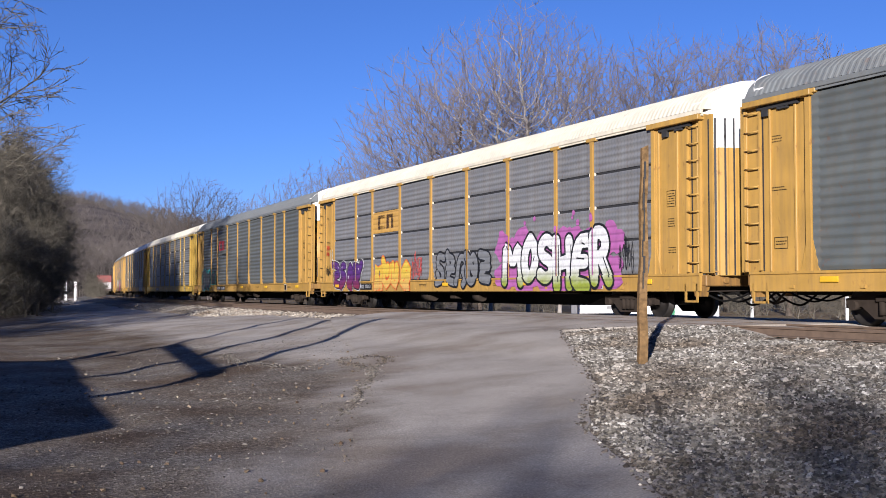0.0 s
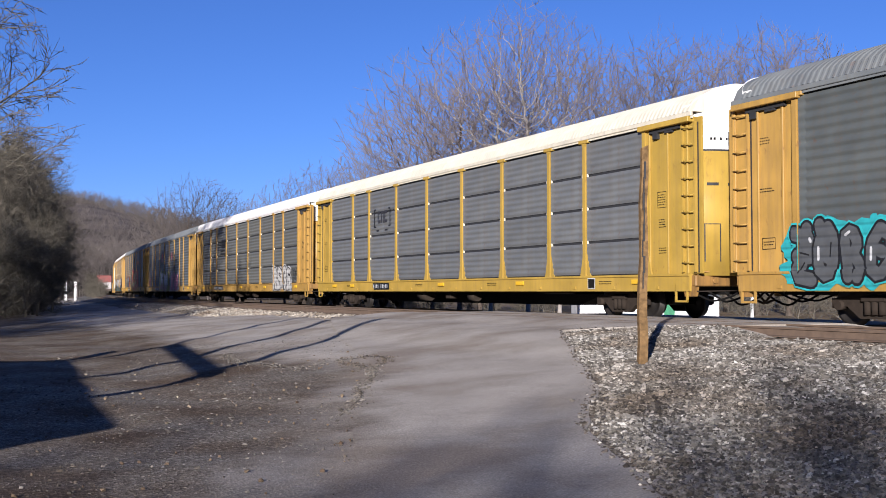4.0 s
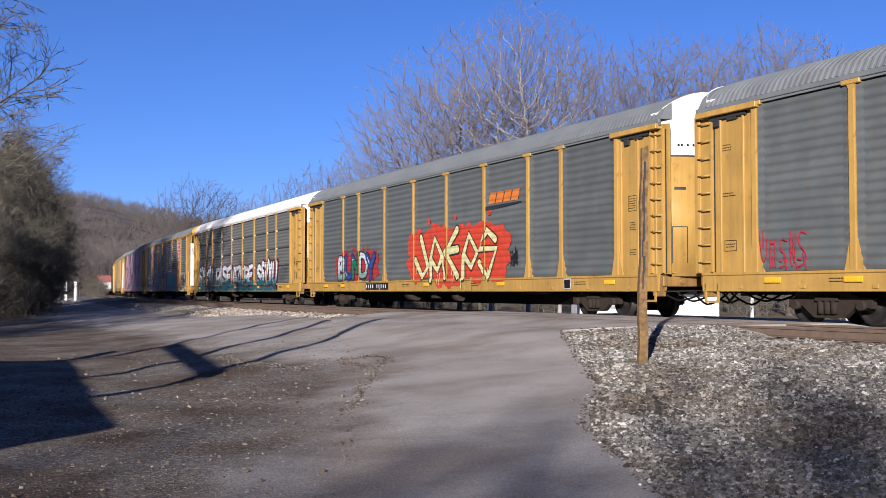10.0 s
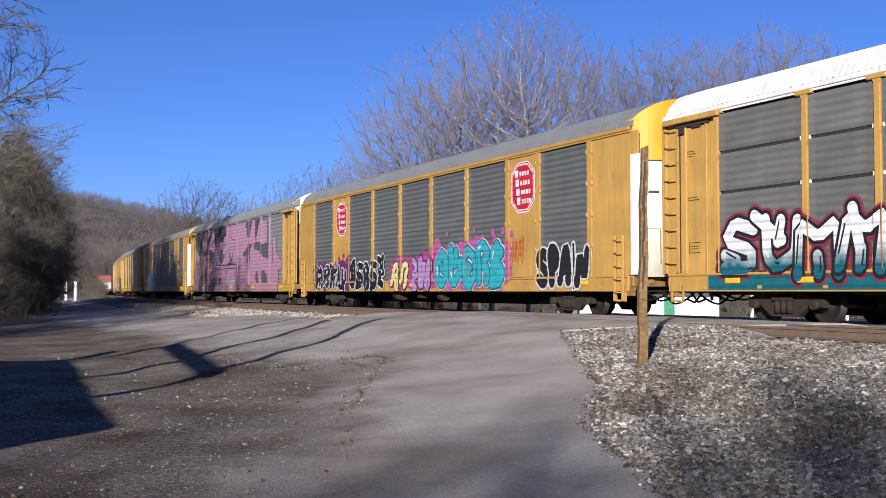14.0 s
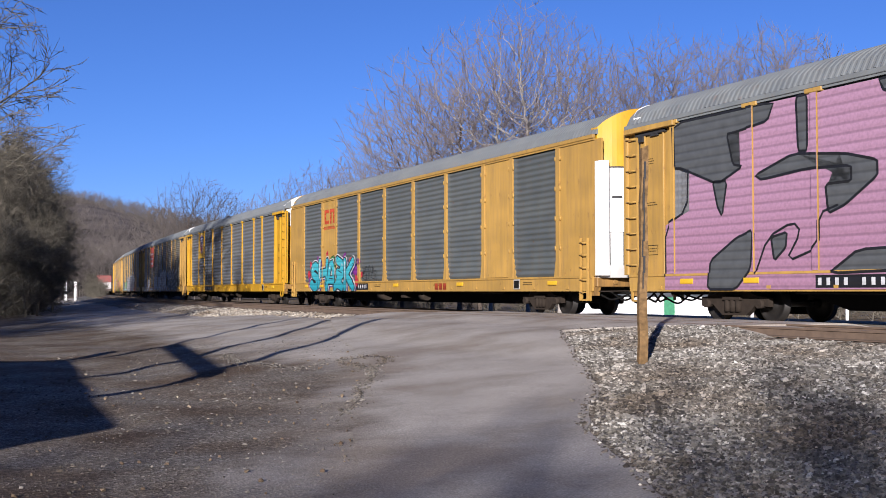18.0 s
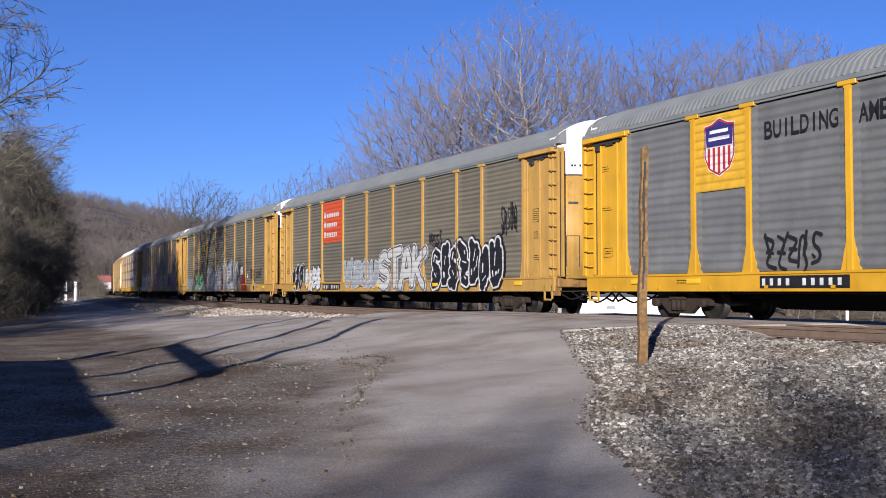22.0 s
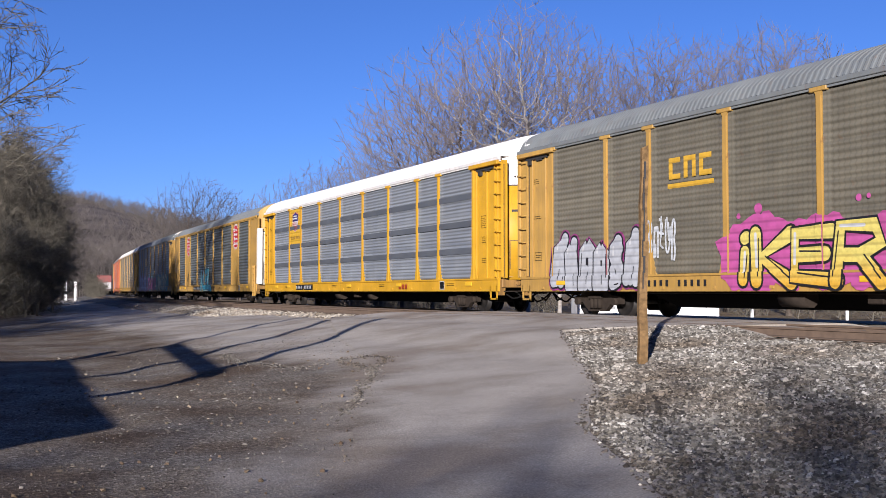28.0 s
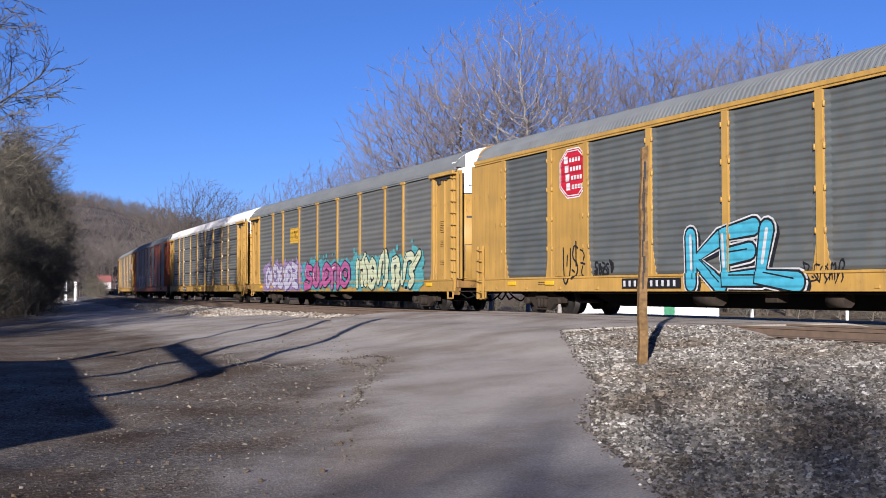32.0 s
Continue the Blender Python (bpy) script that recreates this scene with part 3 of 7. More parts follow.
def post_mesh(flare=True):
    """Upright: hat section with a wide bracket at the eave and a gusset that spreads to the sill."""
    bm = bmesh.new()
    h = EAVE - SILL_Z1 + 0.06
    add_prism(bm, [(-0.07, -0.02), (0.07, -0.02), (0.07, 0.55), (0.062, h - 0.20), (0.10, h - 0.12), (-0.10, h - 0.12), (-0.062, h - 0.20), (-0.07, 0.55)], -0.05, 0.03)
    for s in (-1, 1):                          # gussets, set back
        add_prism(bm, [(s * 0.069, -0.02), (s * 0.26, -0.02), (s * 0.22, 0.10), (s * 0.069, 0.75)], -0.0135, 0.03)
    add_box(bm, -0.24, 0.24, -0.07, 0.03, h - 0.12, h, 0.015)
    add_box(bm, -0.092, 0.092, -0.0125, 0.028, 0.0, h - 0.13)
    return normals(bm)


def frame_post():
    bm = bmesh.new()
    h = EAVE - SILL_Z1 + 0.06
    add_prism(bm, [(-0.10, -0.02), (0.10, -0.02), (0.10, h), (-0.10, h)], -0.045, 0.03)
    for s in (-1, 1):
        add_prism(bm, [(s * 0.099, -0.02), (s * 0.25, -0.02), (s * 0.16, 0.45), (s * 0.099, 0.9)], -0.0135, 0.03)
    add_box(bm, -0.125, 0.125, -0.0125, 0.028, 0.0, h - 0.01)
    for i in range(4):
        z = 0.75 + i * 0.85
        add_tube(bm, (-0.13, -0.03, z), (-0.13, -0.03, z + 0.12), 0.03, 6)
        add_tube(bm, (0.13, -0.03, z), (0.13, -0.03, z + 0.12), 0.03, 6)
    return normals(bm)


def roof_mesh(cap):
    """Arched sheet roof with ribs across it."""
    def build():
        bm = bmesh.new()
        prof = []
        for i in range(17):
            t = -1 + 2 * i / 16
            t = math.copysign(abs(t) ** 0.75, t)
            prof.append((HALF_W * t * 0.985, EAVE + 0.14 + (CROWN - EAVE - 0.14) * (1 - abs(t) ** 2.2) ** 0.62))
        xs = [(-END + 0.1, 0.0)]
        x = -END + 0.35
        while x < END - 0.35:
            xs += [(x, 0), (x + 0.03, 0.022), (x + 0.085, 0.022), (x + 0.115, 0)]
            x += 0.165
        xs.append((END - 0.1, 0.0))
        rows = [[bm.verts.new((x, y, z + d)) for y, z in prof] for x, d in xs]
        for a, b in zip(rows, rows[1:]):
            for i in range(16):
                bm.faces.new((a[i], b[i], b[i + 1], a[i + 1]))
        for row, fl in ((rows[0], 1), (rows[-1], -1)):
            bm.faces.new(row[::fl])
        return normals(bm)
    return build


def eave_mesh():
    bm = bmesh.new()
    add_box(bm, -END + 0.1, END - 0.1, -0.05, 0.03, 0, 0.11, 0.012)
    add_box(bm, -END + 0.1, END - 0.1, -0.02, 0.03, -0.05, 0.0)
    return bm


def sill_mesh():
    bm = bmesh.new()
    h = SILL_Z1 - SILL_Z0
    add_prism(bm, [(-0.0, 0), (0.10, 0.0), (0.10, h), (-0.03, h), (-0.03, h - 0.05), (0.0, h - 0.07)], -END + 0.25, END - 0.25, "x")
    for i in range(14):
        x = -12.2 + i * 1.88
        add_box(bm, x - 0.06, x + 0.06, -0.025, 0.0, 0.06, 0.13)
    return normals(bm)


def door_bulge(y):
    """How far the end door swells out at that distance from the car's middle."""
    return 0.42 * (1 - (min(1.0, abs(y) / (HALF_W - 0.10)) ** (1 / 0.6)) ** 2.2)


def door_outline(inset=0.0):
    """Plan of an end door: bulging face that sweeps round into the sides."""
    pts = []
    for i in range(19):
        t = -1 + 2 * i / 18
        y = (HALF_W - 0.10 - inset) * math.copysign(abs(t) ** 0.6, t)
        pts.append((y, door_bulge(y)))
    return pts


def roofline(y):
    t = min(1, abs(y) / (HALF_W * 0.985))
    return EAVE + 0.14 + (CROWN - EAVE - 0.14) * (1 - t ** 2.2) ** 0.62


def end_door(z0, z1, pleated=False):
    """z1 None: up to the arch of the roof. Local x points out of the car; pleated doors fold up in narrow upright leaves."""
    def build():
        bm = bmesh.new()
        o = door_outline()
        if pleated:
            o = []
            for i in range(27):
                ya, yb = -1.42 + 2.84 * i / 27, -1.42 + 2.84 * (i + 1) / 27
                d = 0.05 if i % 2 else 0.0
                o += [(ya + 0.004, door_bulge(ya) + d), (yb - 0.004, door_bulge(yb) + d)]
        a = [bm.verts.new((x, y, z0)) for y, x in o]
        b = [bm.verts.new((x, y, z1 if z1 else roofline(y) + 0.01)) for y, x in o]
        for i in range(len(o) - 1):
            bm.faces.new((a[i], a[i + 1], b[i + 1], b[i])).smooth = bool(z1) and not pleated
        back_a = [bm.verts.new((-0.3, y, z0)) for y, x in (o[0], o[-1])]
        back_b = [bm.verts.new((-0.3, y, z1 if z1 else roofline(y) + 0.01)) for y, x in (o[0], o[-1])]
        bm.faces.new([back_a[0]] + a + [back_a[1]])
        bm.faces.new([back_b[0]] + b + [back_b[1]])
        bm.faces.new((a[0], back_a[0], back_b[0], b[0]))
        bm.faces.new((a[-1], back_a[1], back_b[1], b[-1]))
        if not z1:
            return normals(bm)
        for y in (-0.55, 0.55):                # lock bars
            add_tube(bm, (0.44, y, z0 + 0.1), (0.44, y, z1 - 0.05), 0.022, 6)
        return normals(bm)
    return build


def ladder_mesh(n=9, h=3.55, w=0.46):
    bm = bmesh.new()
    for x in (0, w):
        add_box(bm, x - 0.025, x + 0.025, -0.02, 0.05, 0, h)
    for i in range(n):
        z = 0.22 + i * (h - 0.35) / (n - 1)
        add_tube(bm, (0.02, -0.03, z), (w - 0.02, -0.03, z), 0.018, 6)
        for x in (0.02, w - 0.02):
            add_tube(bm, (x, 0.02, z + 0.05), (x, -0.03, z), 0.016, 5)
    return bm


def corner_mesh(w):
    """Set-back end panel with pressed uprights."""
    def build():
        bm = bmesh.new()
        h = EAVE - SILL_Z1
        add_box(bm, -0.12, w + 0.12, 0.0, 0.06, 0, h)
        return bm
    return build


def bracket_mesh():
    bm = bmesh.new()
    add_box(bm, 0, 2.0, -0.10, 0.22, 0, 0.13, 0.012)
    return normals(bm)


def latch_mesh():
    """Dark lock gear tucked under the eave bracket."""
    bm = bmesh.new()
    add_box(bm, 0.35, 1.55, -0.03, 0.05, -0.09, 0.0)
    add_box(bm, 0.50, 0.68, -0.04, 0.05, -0.24, -0.09)
    add_box(bm, 0.95, 1.25, -0.02, 0.05, -0.14, -0.09)
    return bm


SLOTS = ((-1.12, -0.86, 3.20, 3.27), (-0.62, -0.30, 3.20, 3.27), (-1.40, -1.36, 1.1, 4.0), (-0.012, 0.012, 1.1, 4.0), (-1.18, -0.82, 2.28, 2.30), (-1.18, -1.16, 1.40, 2.28), (-0.84, -0.82, 1.40, 2.28), (-1.3, -0.2, 4.02, 4.06))


def slot_mesh(y0, y1, z0, z1):
    """Thin dark recess that follows the door's swell."""
    def build():
        bm = bmesh.new()
        n = max(1, round((y1 - y0) / 0.12))
        for i in range(n):
            ya, yb = y0 + (y1 - y0) * i / n, y0 + (y1 - y0) * (i + 1) / n
            da, db = door_bulge(ya) + 0.006, door_bulge(yb) + 0.006
            add_prism(bm, [(da - 0.04, ya), (da, ya), (db, yb), (db - 0.04, yb)], z0, z1, "z")
        return normals(bm)
    return build


HOSES = ((-0.35, 0.74, 0.36), (-0.8, 0.72, 0.26), (-1.2, 0.66, 0.18))


def hose_mesh(y, z, sag):
    """Slack air hose at a car's end."""
    def build():
        bm = bmesh.new()
        pts = [(-0.5 + 1.5 * i / 8, y + 0.05 * math.sin(i), z - sag * math.sin(math.pi * i / 8)) for i in range(9)]
        rings = []
        for i, q in enumerate(pts):
            d = Vector(pts[min(8, i + 1)]) - Vector(pts[max(0, i - 1)])
            qu = d.to_track_quat("Z", "Y")
            rings.append([bm.verts.new(Vector(q) + qu @ Vector((0.026 * math.cos(k * math.pi / 3), 0.026 * math.sin(k * math.pi / 3), 0))) for k in range(6)])
        for a, b in zip(rings, rings[1:]):
            for k in range(6):
                bm.faces.new((a[k], a[(k + 1) % 6], b[(k + 1) % 6], b[k])).smooth = True
        return bm
    return build


def side_frame():
    """Cast truck side: arched top chord, spring nest, pedestals with bearing caps."""
    bm = bmesh.new()
    pts = [(-1.12, 0.36), (-1.12, 0.56), (-0.75, 0.60), (-0.42, 0.72), (0.42, 0.72), (0.75, 0.60), (1.12, 0.56), (1.12, 0.36), (0.72, 0.40), (0.40, 0.16), (-0.40, 0.16), (-0.72, 0.40)]
    add_prism(bm, pts, -0.07, 0.07)
    for x in (-0.18, 0.0, 0.18):
        add_tube(bm, (x, -0.09, 0.24), (x, -0.09, 0.50), 0.075, 8)
    add_box(bm, -0.30, 0.30, -0.16, 0.05, 0.50, 0.60, 0.01)
    for x in (-0.89, 0.89):
        add_tube(bm, (x, -0.16, 0.42), (x, 0.05, 0.42), 0.10, 10)
    return normals(bm)


def bolster_mesh():
    bm = bmesh.new()
    add_box(bm, -0.2, 0.2, -1.0, 1.0, 0.42, 0.68, 0.02)
    add_box(bm, -1.1, 1.1, -0.35, -0.25, 0.38, 0.46)
    return bm


def wheelset_mesh():
    """Two flanged wheels on an axle, centred on the axle."""
    bm = bmesh.new()
    add_tube(bm, (0, -1.0, 0), (0, 1.0, 0), 0.075, 10)
    for s in (-1, 1):
        y = 0.72 * s
        ring = [(0.075, -0.09), (0.12, -0.10), (0.16, -0.05), (0.33, -0.02), (0.36, -0.065), (0.418, -0.065), (0.42, 0.06), (0.44, 0.065), (0.44, 0.09), (0.36, 0.09), (0.33, 0.03), (0.14, 0.02), (0.075, 0.09)]
        n = 24
        R = [[bm.verts.new((r * math.cos(2 * math.pi * k / n), y - s * d, r * math.sin(2 * math.pi * k / n))) for k in range(n)] for r, d in ring]
        for a, b in zip(R, R[1:]):
            for k in range(n):
                f = bm.faces.new((a[k], a[(k + 1) % n], b[(k + 1) % n], b[k]))
                f.smooth = True
    return normals(bm)


def centre_sill():
    bm = bmesh.new()
    add_box(bm, -13.3, 13.3, -0.35, 0.35, 0.62, 1.0)
    add_prism(bm, [(-8.3, 0.62), (-7.2, 0.30), (7.2, 0.30), (8.3, 0.62)], -0.5, 0.5)
    for i in range(9):
        x = -8 + 2 * i
        add_box(bm, x - 0.08, x + 0.08, -1.46, 1.46, 0.74, 1.05)
    add_box(bm, -13.2, 13.2, -1.42, 1.42, 1.02, 1.10)
    return normals(bm)


def brake_gear():
    bm = bmesh.new()
    add_tube(bm, (-3.0, -1.0, 0.55), (-2.2, -1.0, 0.55), 0.20, 10)
    add_tube(bm, (1.2, -1.05, 0.52), (1.7, -1.05, 0.52), 0.16, 10)
    add_box(bm, -0.6, -0.2, -1.15, -0.85, 0.45, 0.72, 0.02)
    add_tube(bm, (-8, -1.2, 0.66), (8, -1.2, 0.66), 0.02, 5)
    return bm


def coupler_mesh():
    bm = bmesh.new()
    add_box(bm, 0.0, 0.52, -0.12, 0.12, 0.72, 0.95, 0.03)
    add_prism(bm, [(0.45, -0.20), (0.78, -0.17), (0.80, -0.03), (0.66, 0.0), (0.74, 0.16), (0.5, 0.19)], 0.66, 1.0, "z")
    add_tube(bm, (0.1, 0.3, 0.75), (0.45, 0.34, 0.42), 0.028, 6)
    add_tube(bm, (0.45, 0.34, 0.42), (0.78, 0.30, 0.50), 0.028, 6)
    add_tube(bm, (0.02, -1.35, 0.70), (0.30, -0.2, 0.72), 0.016, 5)
    return normals(bm)


def end_sill_mesh():
    """Buffer beam across a car's end with its poling pocket and a foot-board bracket."""
    bm = bmesh.new()
    add_box(bm, -0.40, 0.10, -1.45, 1.45, 0.82, 1.08, 0.02)
    add_prism(bm, [(-0.36, 0.82), (0.04, 0.82), (-0.02, 0.58), (-0.30, 0.58)], -1.46, -1.30)
    add_prism(bm, [(-0.36, 0.82), (0.04, 0.82), (-0.02, 0.58), (-0.30, 0.58)], 1.30, 1.46)
    for y in (-0.9, 0.9):
        add_tube(bm, (0.05, y, 0.95), (0.16, y, 0.95), 0.07, 8)
    add_tube(bm, (0.13, -1.4, 1.16), (0.13, -0.35, 1.16), 0.016, 5)
    for y in (-1.38, -0.37):
        add_tube(bm, (0.06, y, 1.04), (0.13, y, 1.16), 0.016, 5)
    return normals(bm)


def railing_step():
    """Square stirrup of flat bar."""
    bm = bmesh.new()
    for x in (0, 0.42):
        add_box(bm, x - 0.025, x + 0.025, -0.02, 0.02, 0.02, 0.46)
    add_box(bm, -0.025, 0.445, -0.02, 0.02, 0.02, 0.07)
    return bm


# ---- lettering and spray-can pieces ----
def text_mesh(s, bold=0.0, shear=0.0, space=1.0):
    cu = bpy.data.curves.new("letters", "FONT")
    cu.body, cu.size, cu.offset, cu.shear, cu.space_character = s, 1.0, bold, shear, space
    cu.resolution_u = 3
    ob = bpy.data.objects.new("letters", cu)
    me = bpy.data.meshes.new_from_object(ob)
    bpy.data.objects.remove(ob)
    bpy.data.curves.remove(cu)
    return me


def lay_letters(bm, s, x0, x1, z0, z1, mi, bold=0.0, wild=0.0, rng=None, y=0.0, shear=0.0):
    """Letters fitted into a box of the car's side; wild turns and swells them one by one."""
    n = len(s)
    step = (x1 - x0) / n
    for i, ch in enumerate(s):
        if ch == " ":
            continue
        me = text_mesh(ch, bold, shear)
        co = np.empty(len(me.vertices) * 3)
        me.vertices.foreach_get("co", co)
        co = co.reshape(-1, 3)
        ref = text_mesh(ch, 0.0, shear)
        rc = np.empty(len(ref.vertices) * 3)
        ref.vertices.foreach_get("co", rc)
        rc = rc.reshape(-1, 3)
        lo, hi = rc.min(0), rc.max(0)
        c = (lo + hi) / 2
        sx, sz = step * (1.0 + 0.12 * (wild > 0)) * 0.88 / max(0.12, hi[0] - lo[0]), (z1 - z0) * (1 - 0.12 * wild) / max(0.2, hi[1] - lo[1])
        if ch in "I1!'":
            sx = sz * 0.9
        if ch == "-":
            sz = (z1 - z0) * 0.8
        r = random.Random(hash_of(s) + i)
        t, dz, q = r.uniform(-0.16, 0.16) * wild, r.uniform(-0.1, 0.1) * wild * (z1 - z0), 1 + r.uniform(-0.1, 0.14) * wild
        px, pz = (co[:, 0] - c[0]) * sx * q, (co[:, 1] - c[1]) * sz * q
        k = 0.12 * wild * np.sin(pz * 5.0 / max(0.4, z1 - z0) + i)
        px, pz = px * math.cos(t) - pz * math.sin(t) + k * 0.5, px * math.sin(t) + pz * math.cos(t)
        vs = [bm.verts.new((x0 + (i + 0.5) * step + a, y, (z0 + z1) / 2 + dz + b)) for a, b in zip(px, pz)]
        for p in me.polygons:
            try:
                f = bm.faces.new([vs[j] for j in p.vertices])
                f.material_index = mi
            except ValueError:
                pass
        bpy.data.meshes.remove(me)
        bpy.data.meshes.remove(ref)


def hash_of(s):
    return sum((i + 1) * ord(c) for i, c in enumerate(s))


def add_blob(bm, cx, cz, rx, rz, mi, y, r, n=20, rough=0.18):
    ph = [r.uniform(0, 6.3) for _ in range(3)]
    vs = []
    for k in range(n):
        t = 2 * math.pi * k / n
        q = 1 + rough * (0.6 * math.sin(3 * t + ph[0]) + 0.5 * math.sin(5 * t + ph[1]) + 0.3 * math.sin(8 * t + ph[2]))
        vs.append(bm.verts.new((cx + rx * q * math.cos(t), y, cz + rz * q * math.sin(t))))
    bm.faces.new(vs).material_index = mi


def add_quad(bm, x0, x1, z0, z1, mi, y=0.0):
    bm.faces.new([bm.verts.new(p) for p in ((x0, y, z0), (x1, y, z0), (x1, y, z1), (x0, y, z1))]).material_index = mi


def add_stroke(bm, pts, w, mi, y=0.0):
    """A sprayed line along pts (x, z)."""
    L, R = [], []
    for i, p in enumerate(pts):
        a, b = Vector(pts[max(0, i - 1)]), Vector(pts[min(len(pts) - 1, i + 1)])
        d = (b - a).normalized()
        n = Vector((-d.y, d.x)) * w / 2
        L.append(bm.verts.new((p[0] + n.x, y, p[1] + n.y)))
        R.append(bm.verts.new((p[0] - n.x, y, p[1] - n.y)))
    for i in range(len(pts) - 1):
        bm.faces.new((R[i], R[i + 1], L[i + 1], L[i])).material_index = mi


def wrap_side(bm, x0, x1, has_posts=True):
    """Cut flat paint at the uprights and the sill and set each cut piece on the face that it covers."""
    cuts = []
    if has_posts:
        for e in EDGES:
            for s in (-0.085, 0.085):
                if x0 - 0.6 < e + s < x1 + 0.6:
                    cuts.append(((e + s, 0, 0), (1, 0, 0)))
    cuts.append(((0, 0, SILL_Z1 + 0.01), (0, 0, 1)))
    for co, no in cuts:
        bmesh.ops.bisect_plane(bm, geom=bm.verts[:] + bm.edges[:] + bm.faces[:], plane_co=co, plane_no=no, dist=1e-5)
    bmesh.ops.bisect_plane(bm, geom=bm.verts[:] + bm.edges[:] + bm.faces[:], plane_co=(0, 0, SILL_Z0 + 0.015), plane_no=(0, 0, 1), dist=1e-5, clear_inner=True)
    post, sill = [], []
    for f in bm.faces:
        c = f.calc_center_median()
        if c.z < SILL_Z1 + 0.01:
            sill.append(f)
        elif has_posts and min(abs(c.x - e) for e in EDGES) < 0.085:
            post.append(f)
    for fs, d in ((post, FACE["post"] + 0.055), (sill, FACE["sill"] + 0.012)):
        if fs:
            r = bmesh.ops.split(bm, geom=fs)
            for v in {v for g in r["geom"] if isinstance(g, bmesh.types.BMFace) for v in g.verts}:
                v.co.y -= d - FACE["panel"]
    for v in bm.verts:
        v.co.y -= FACE["panel"] + 0.006
    bmesh.ops.recalc_face_normals(bm, faces=bm.faces)
    for f in bm.faces:
        if f.normal.y > 0:
            f.normal_flip()
    return bm


GLYPHS = {
    "j": [[(.55, 1), (.95, .25), (.5, 0), (.05, .42)]],
    "a": [[(.02, 0), (.1, .52), (.5, 1), (.9, .52), (1, 0)], [(.14, .5), (.5, .2), (.86, .5)]],
    "e": [[(.85, 1), (.05, .5), (.8, 0)], [(.2, .53), (.85, .58)]],
    "p": [[(.1, 0), (.12, .5), (.5, 1), (.98, .58), (.6, .24), (.2, .5)]],
    "s": [[(.95, .78), (.5, 1), (.02, .62), (1, .58), (.5, 0), (.02, .32)]],
    "A": [[(0, 0), (.32, .95), (.6, 1), (1, 0)], [(.22, .34), (.8, .34)]],
    "B": [[(0, 0), (.05, 1), (.7, 1), (.85, .72), (.3, .52)], [(.3, .52), (1, .45), (.95, .05), (0, 0)]],
    "C": [[(1, .82), (.6, 1), (.1, .85), (0, .45), (.15, .08), (.6, 0), (1, .2)]],
    "D": [[(.1, 0), (.05, 1), (.65, .95), (1, .6), (.9, .15), (.5, 0), (.1, 0)]],
    "E": [[(.95, 1), (.1, .95), (0, .05), (1, 0)], [(.1, .5), (.75, .54)]],
    "H": [[(.05, 1), (0, 0)], [(1, .95), (.95, 0)], [(.05, .48), (.95, .52)]],
    "I": [[(.5, 1), (.48, 0)]],
    "i": [[(.5, .62), (.48, 0)], [(.42, .92), (.58, .95)]],
    "J": [[(.85, 1), (.8, .3), (.5, 0), (.1, .1), (0, .35)]],
    "K": [[(.05, 1), (.1, 0)], [(.95, 1), (.2, .5), (1, 0)]],
    "L": [[(.1, 1), (0, .08), (1, 0)]],
    "M": [[(0, 0), (.08, 1), (.5, .35), (.92, 1), (1, 0)]],
    "N": [[(0, 0), (.05, 1), (.92, .05), (1, 1)]],
    "O": [[(.5, 1), (.05, .75), (.05, .25), (.5, 0), (.95, .25), (.95, .75), (.5, 1)]],
    "P": [[(.1, 0), (.05, 1), (.75, 1), (.95, .7), (.6, .45), (.15, .45)]],
    "R": [[(.05, 0), (.05, 1), (.75, 1), (.9, .7), (.5, .48), (.2, .48)], [(.5, .48), (1, 0)]],
    "S": [[(.95, .85), (.55, 1), (.1, .85), (.15, .58), (.85, .42), (.9, .12), (.45, 0), (0, .15)]],
    "T": [[(0, .95), (1, 1)], [(.52, 1), (.45, 0)]],
    "U": [[(.05, 1), (0, .25), (.4, 0), (.8, .1), (.95, .35), (1, 1)]],
    "Y": [[(0, 1), (.5, .48), (1, 1)], [(.5, .48), (.42, 0)]],
    "Z": [[(.05, .95), (.95, 1), (.05, .05), (1, 0)]],
}


def scribble(r):
    """Strokes of a sign that cannot be read."""
    a, b = r.uniform(0, 0.25), r.uniform(0.7, 1.0)
    return scrawl(r, a, b) + ([[(r.uniform(0.3, 0.7), r.uniform(0.3, 0.6)), (r.uniform(-0.15, 1.15), r.choice((-0.06, 1.08)))]] if r.random() < 0.55 else [])


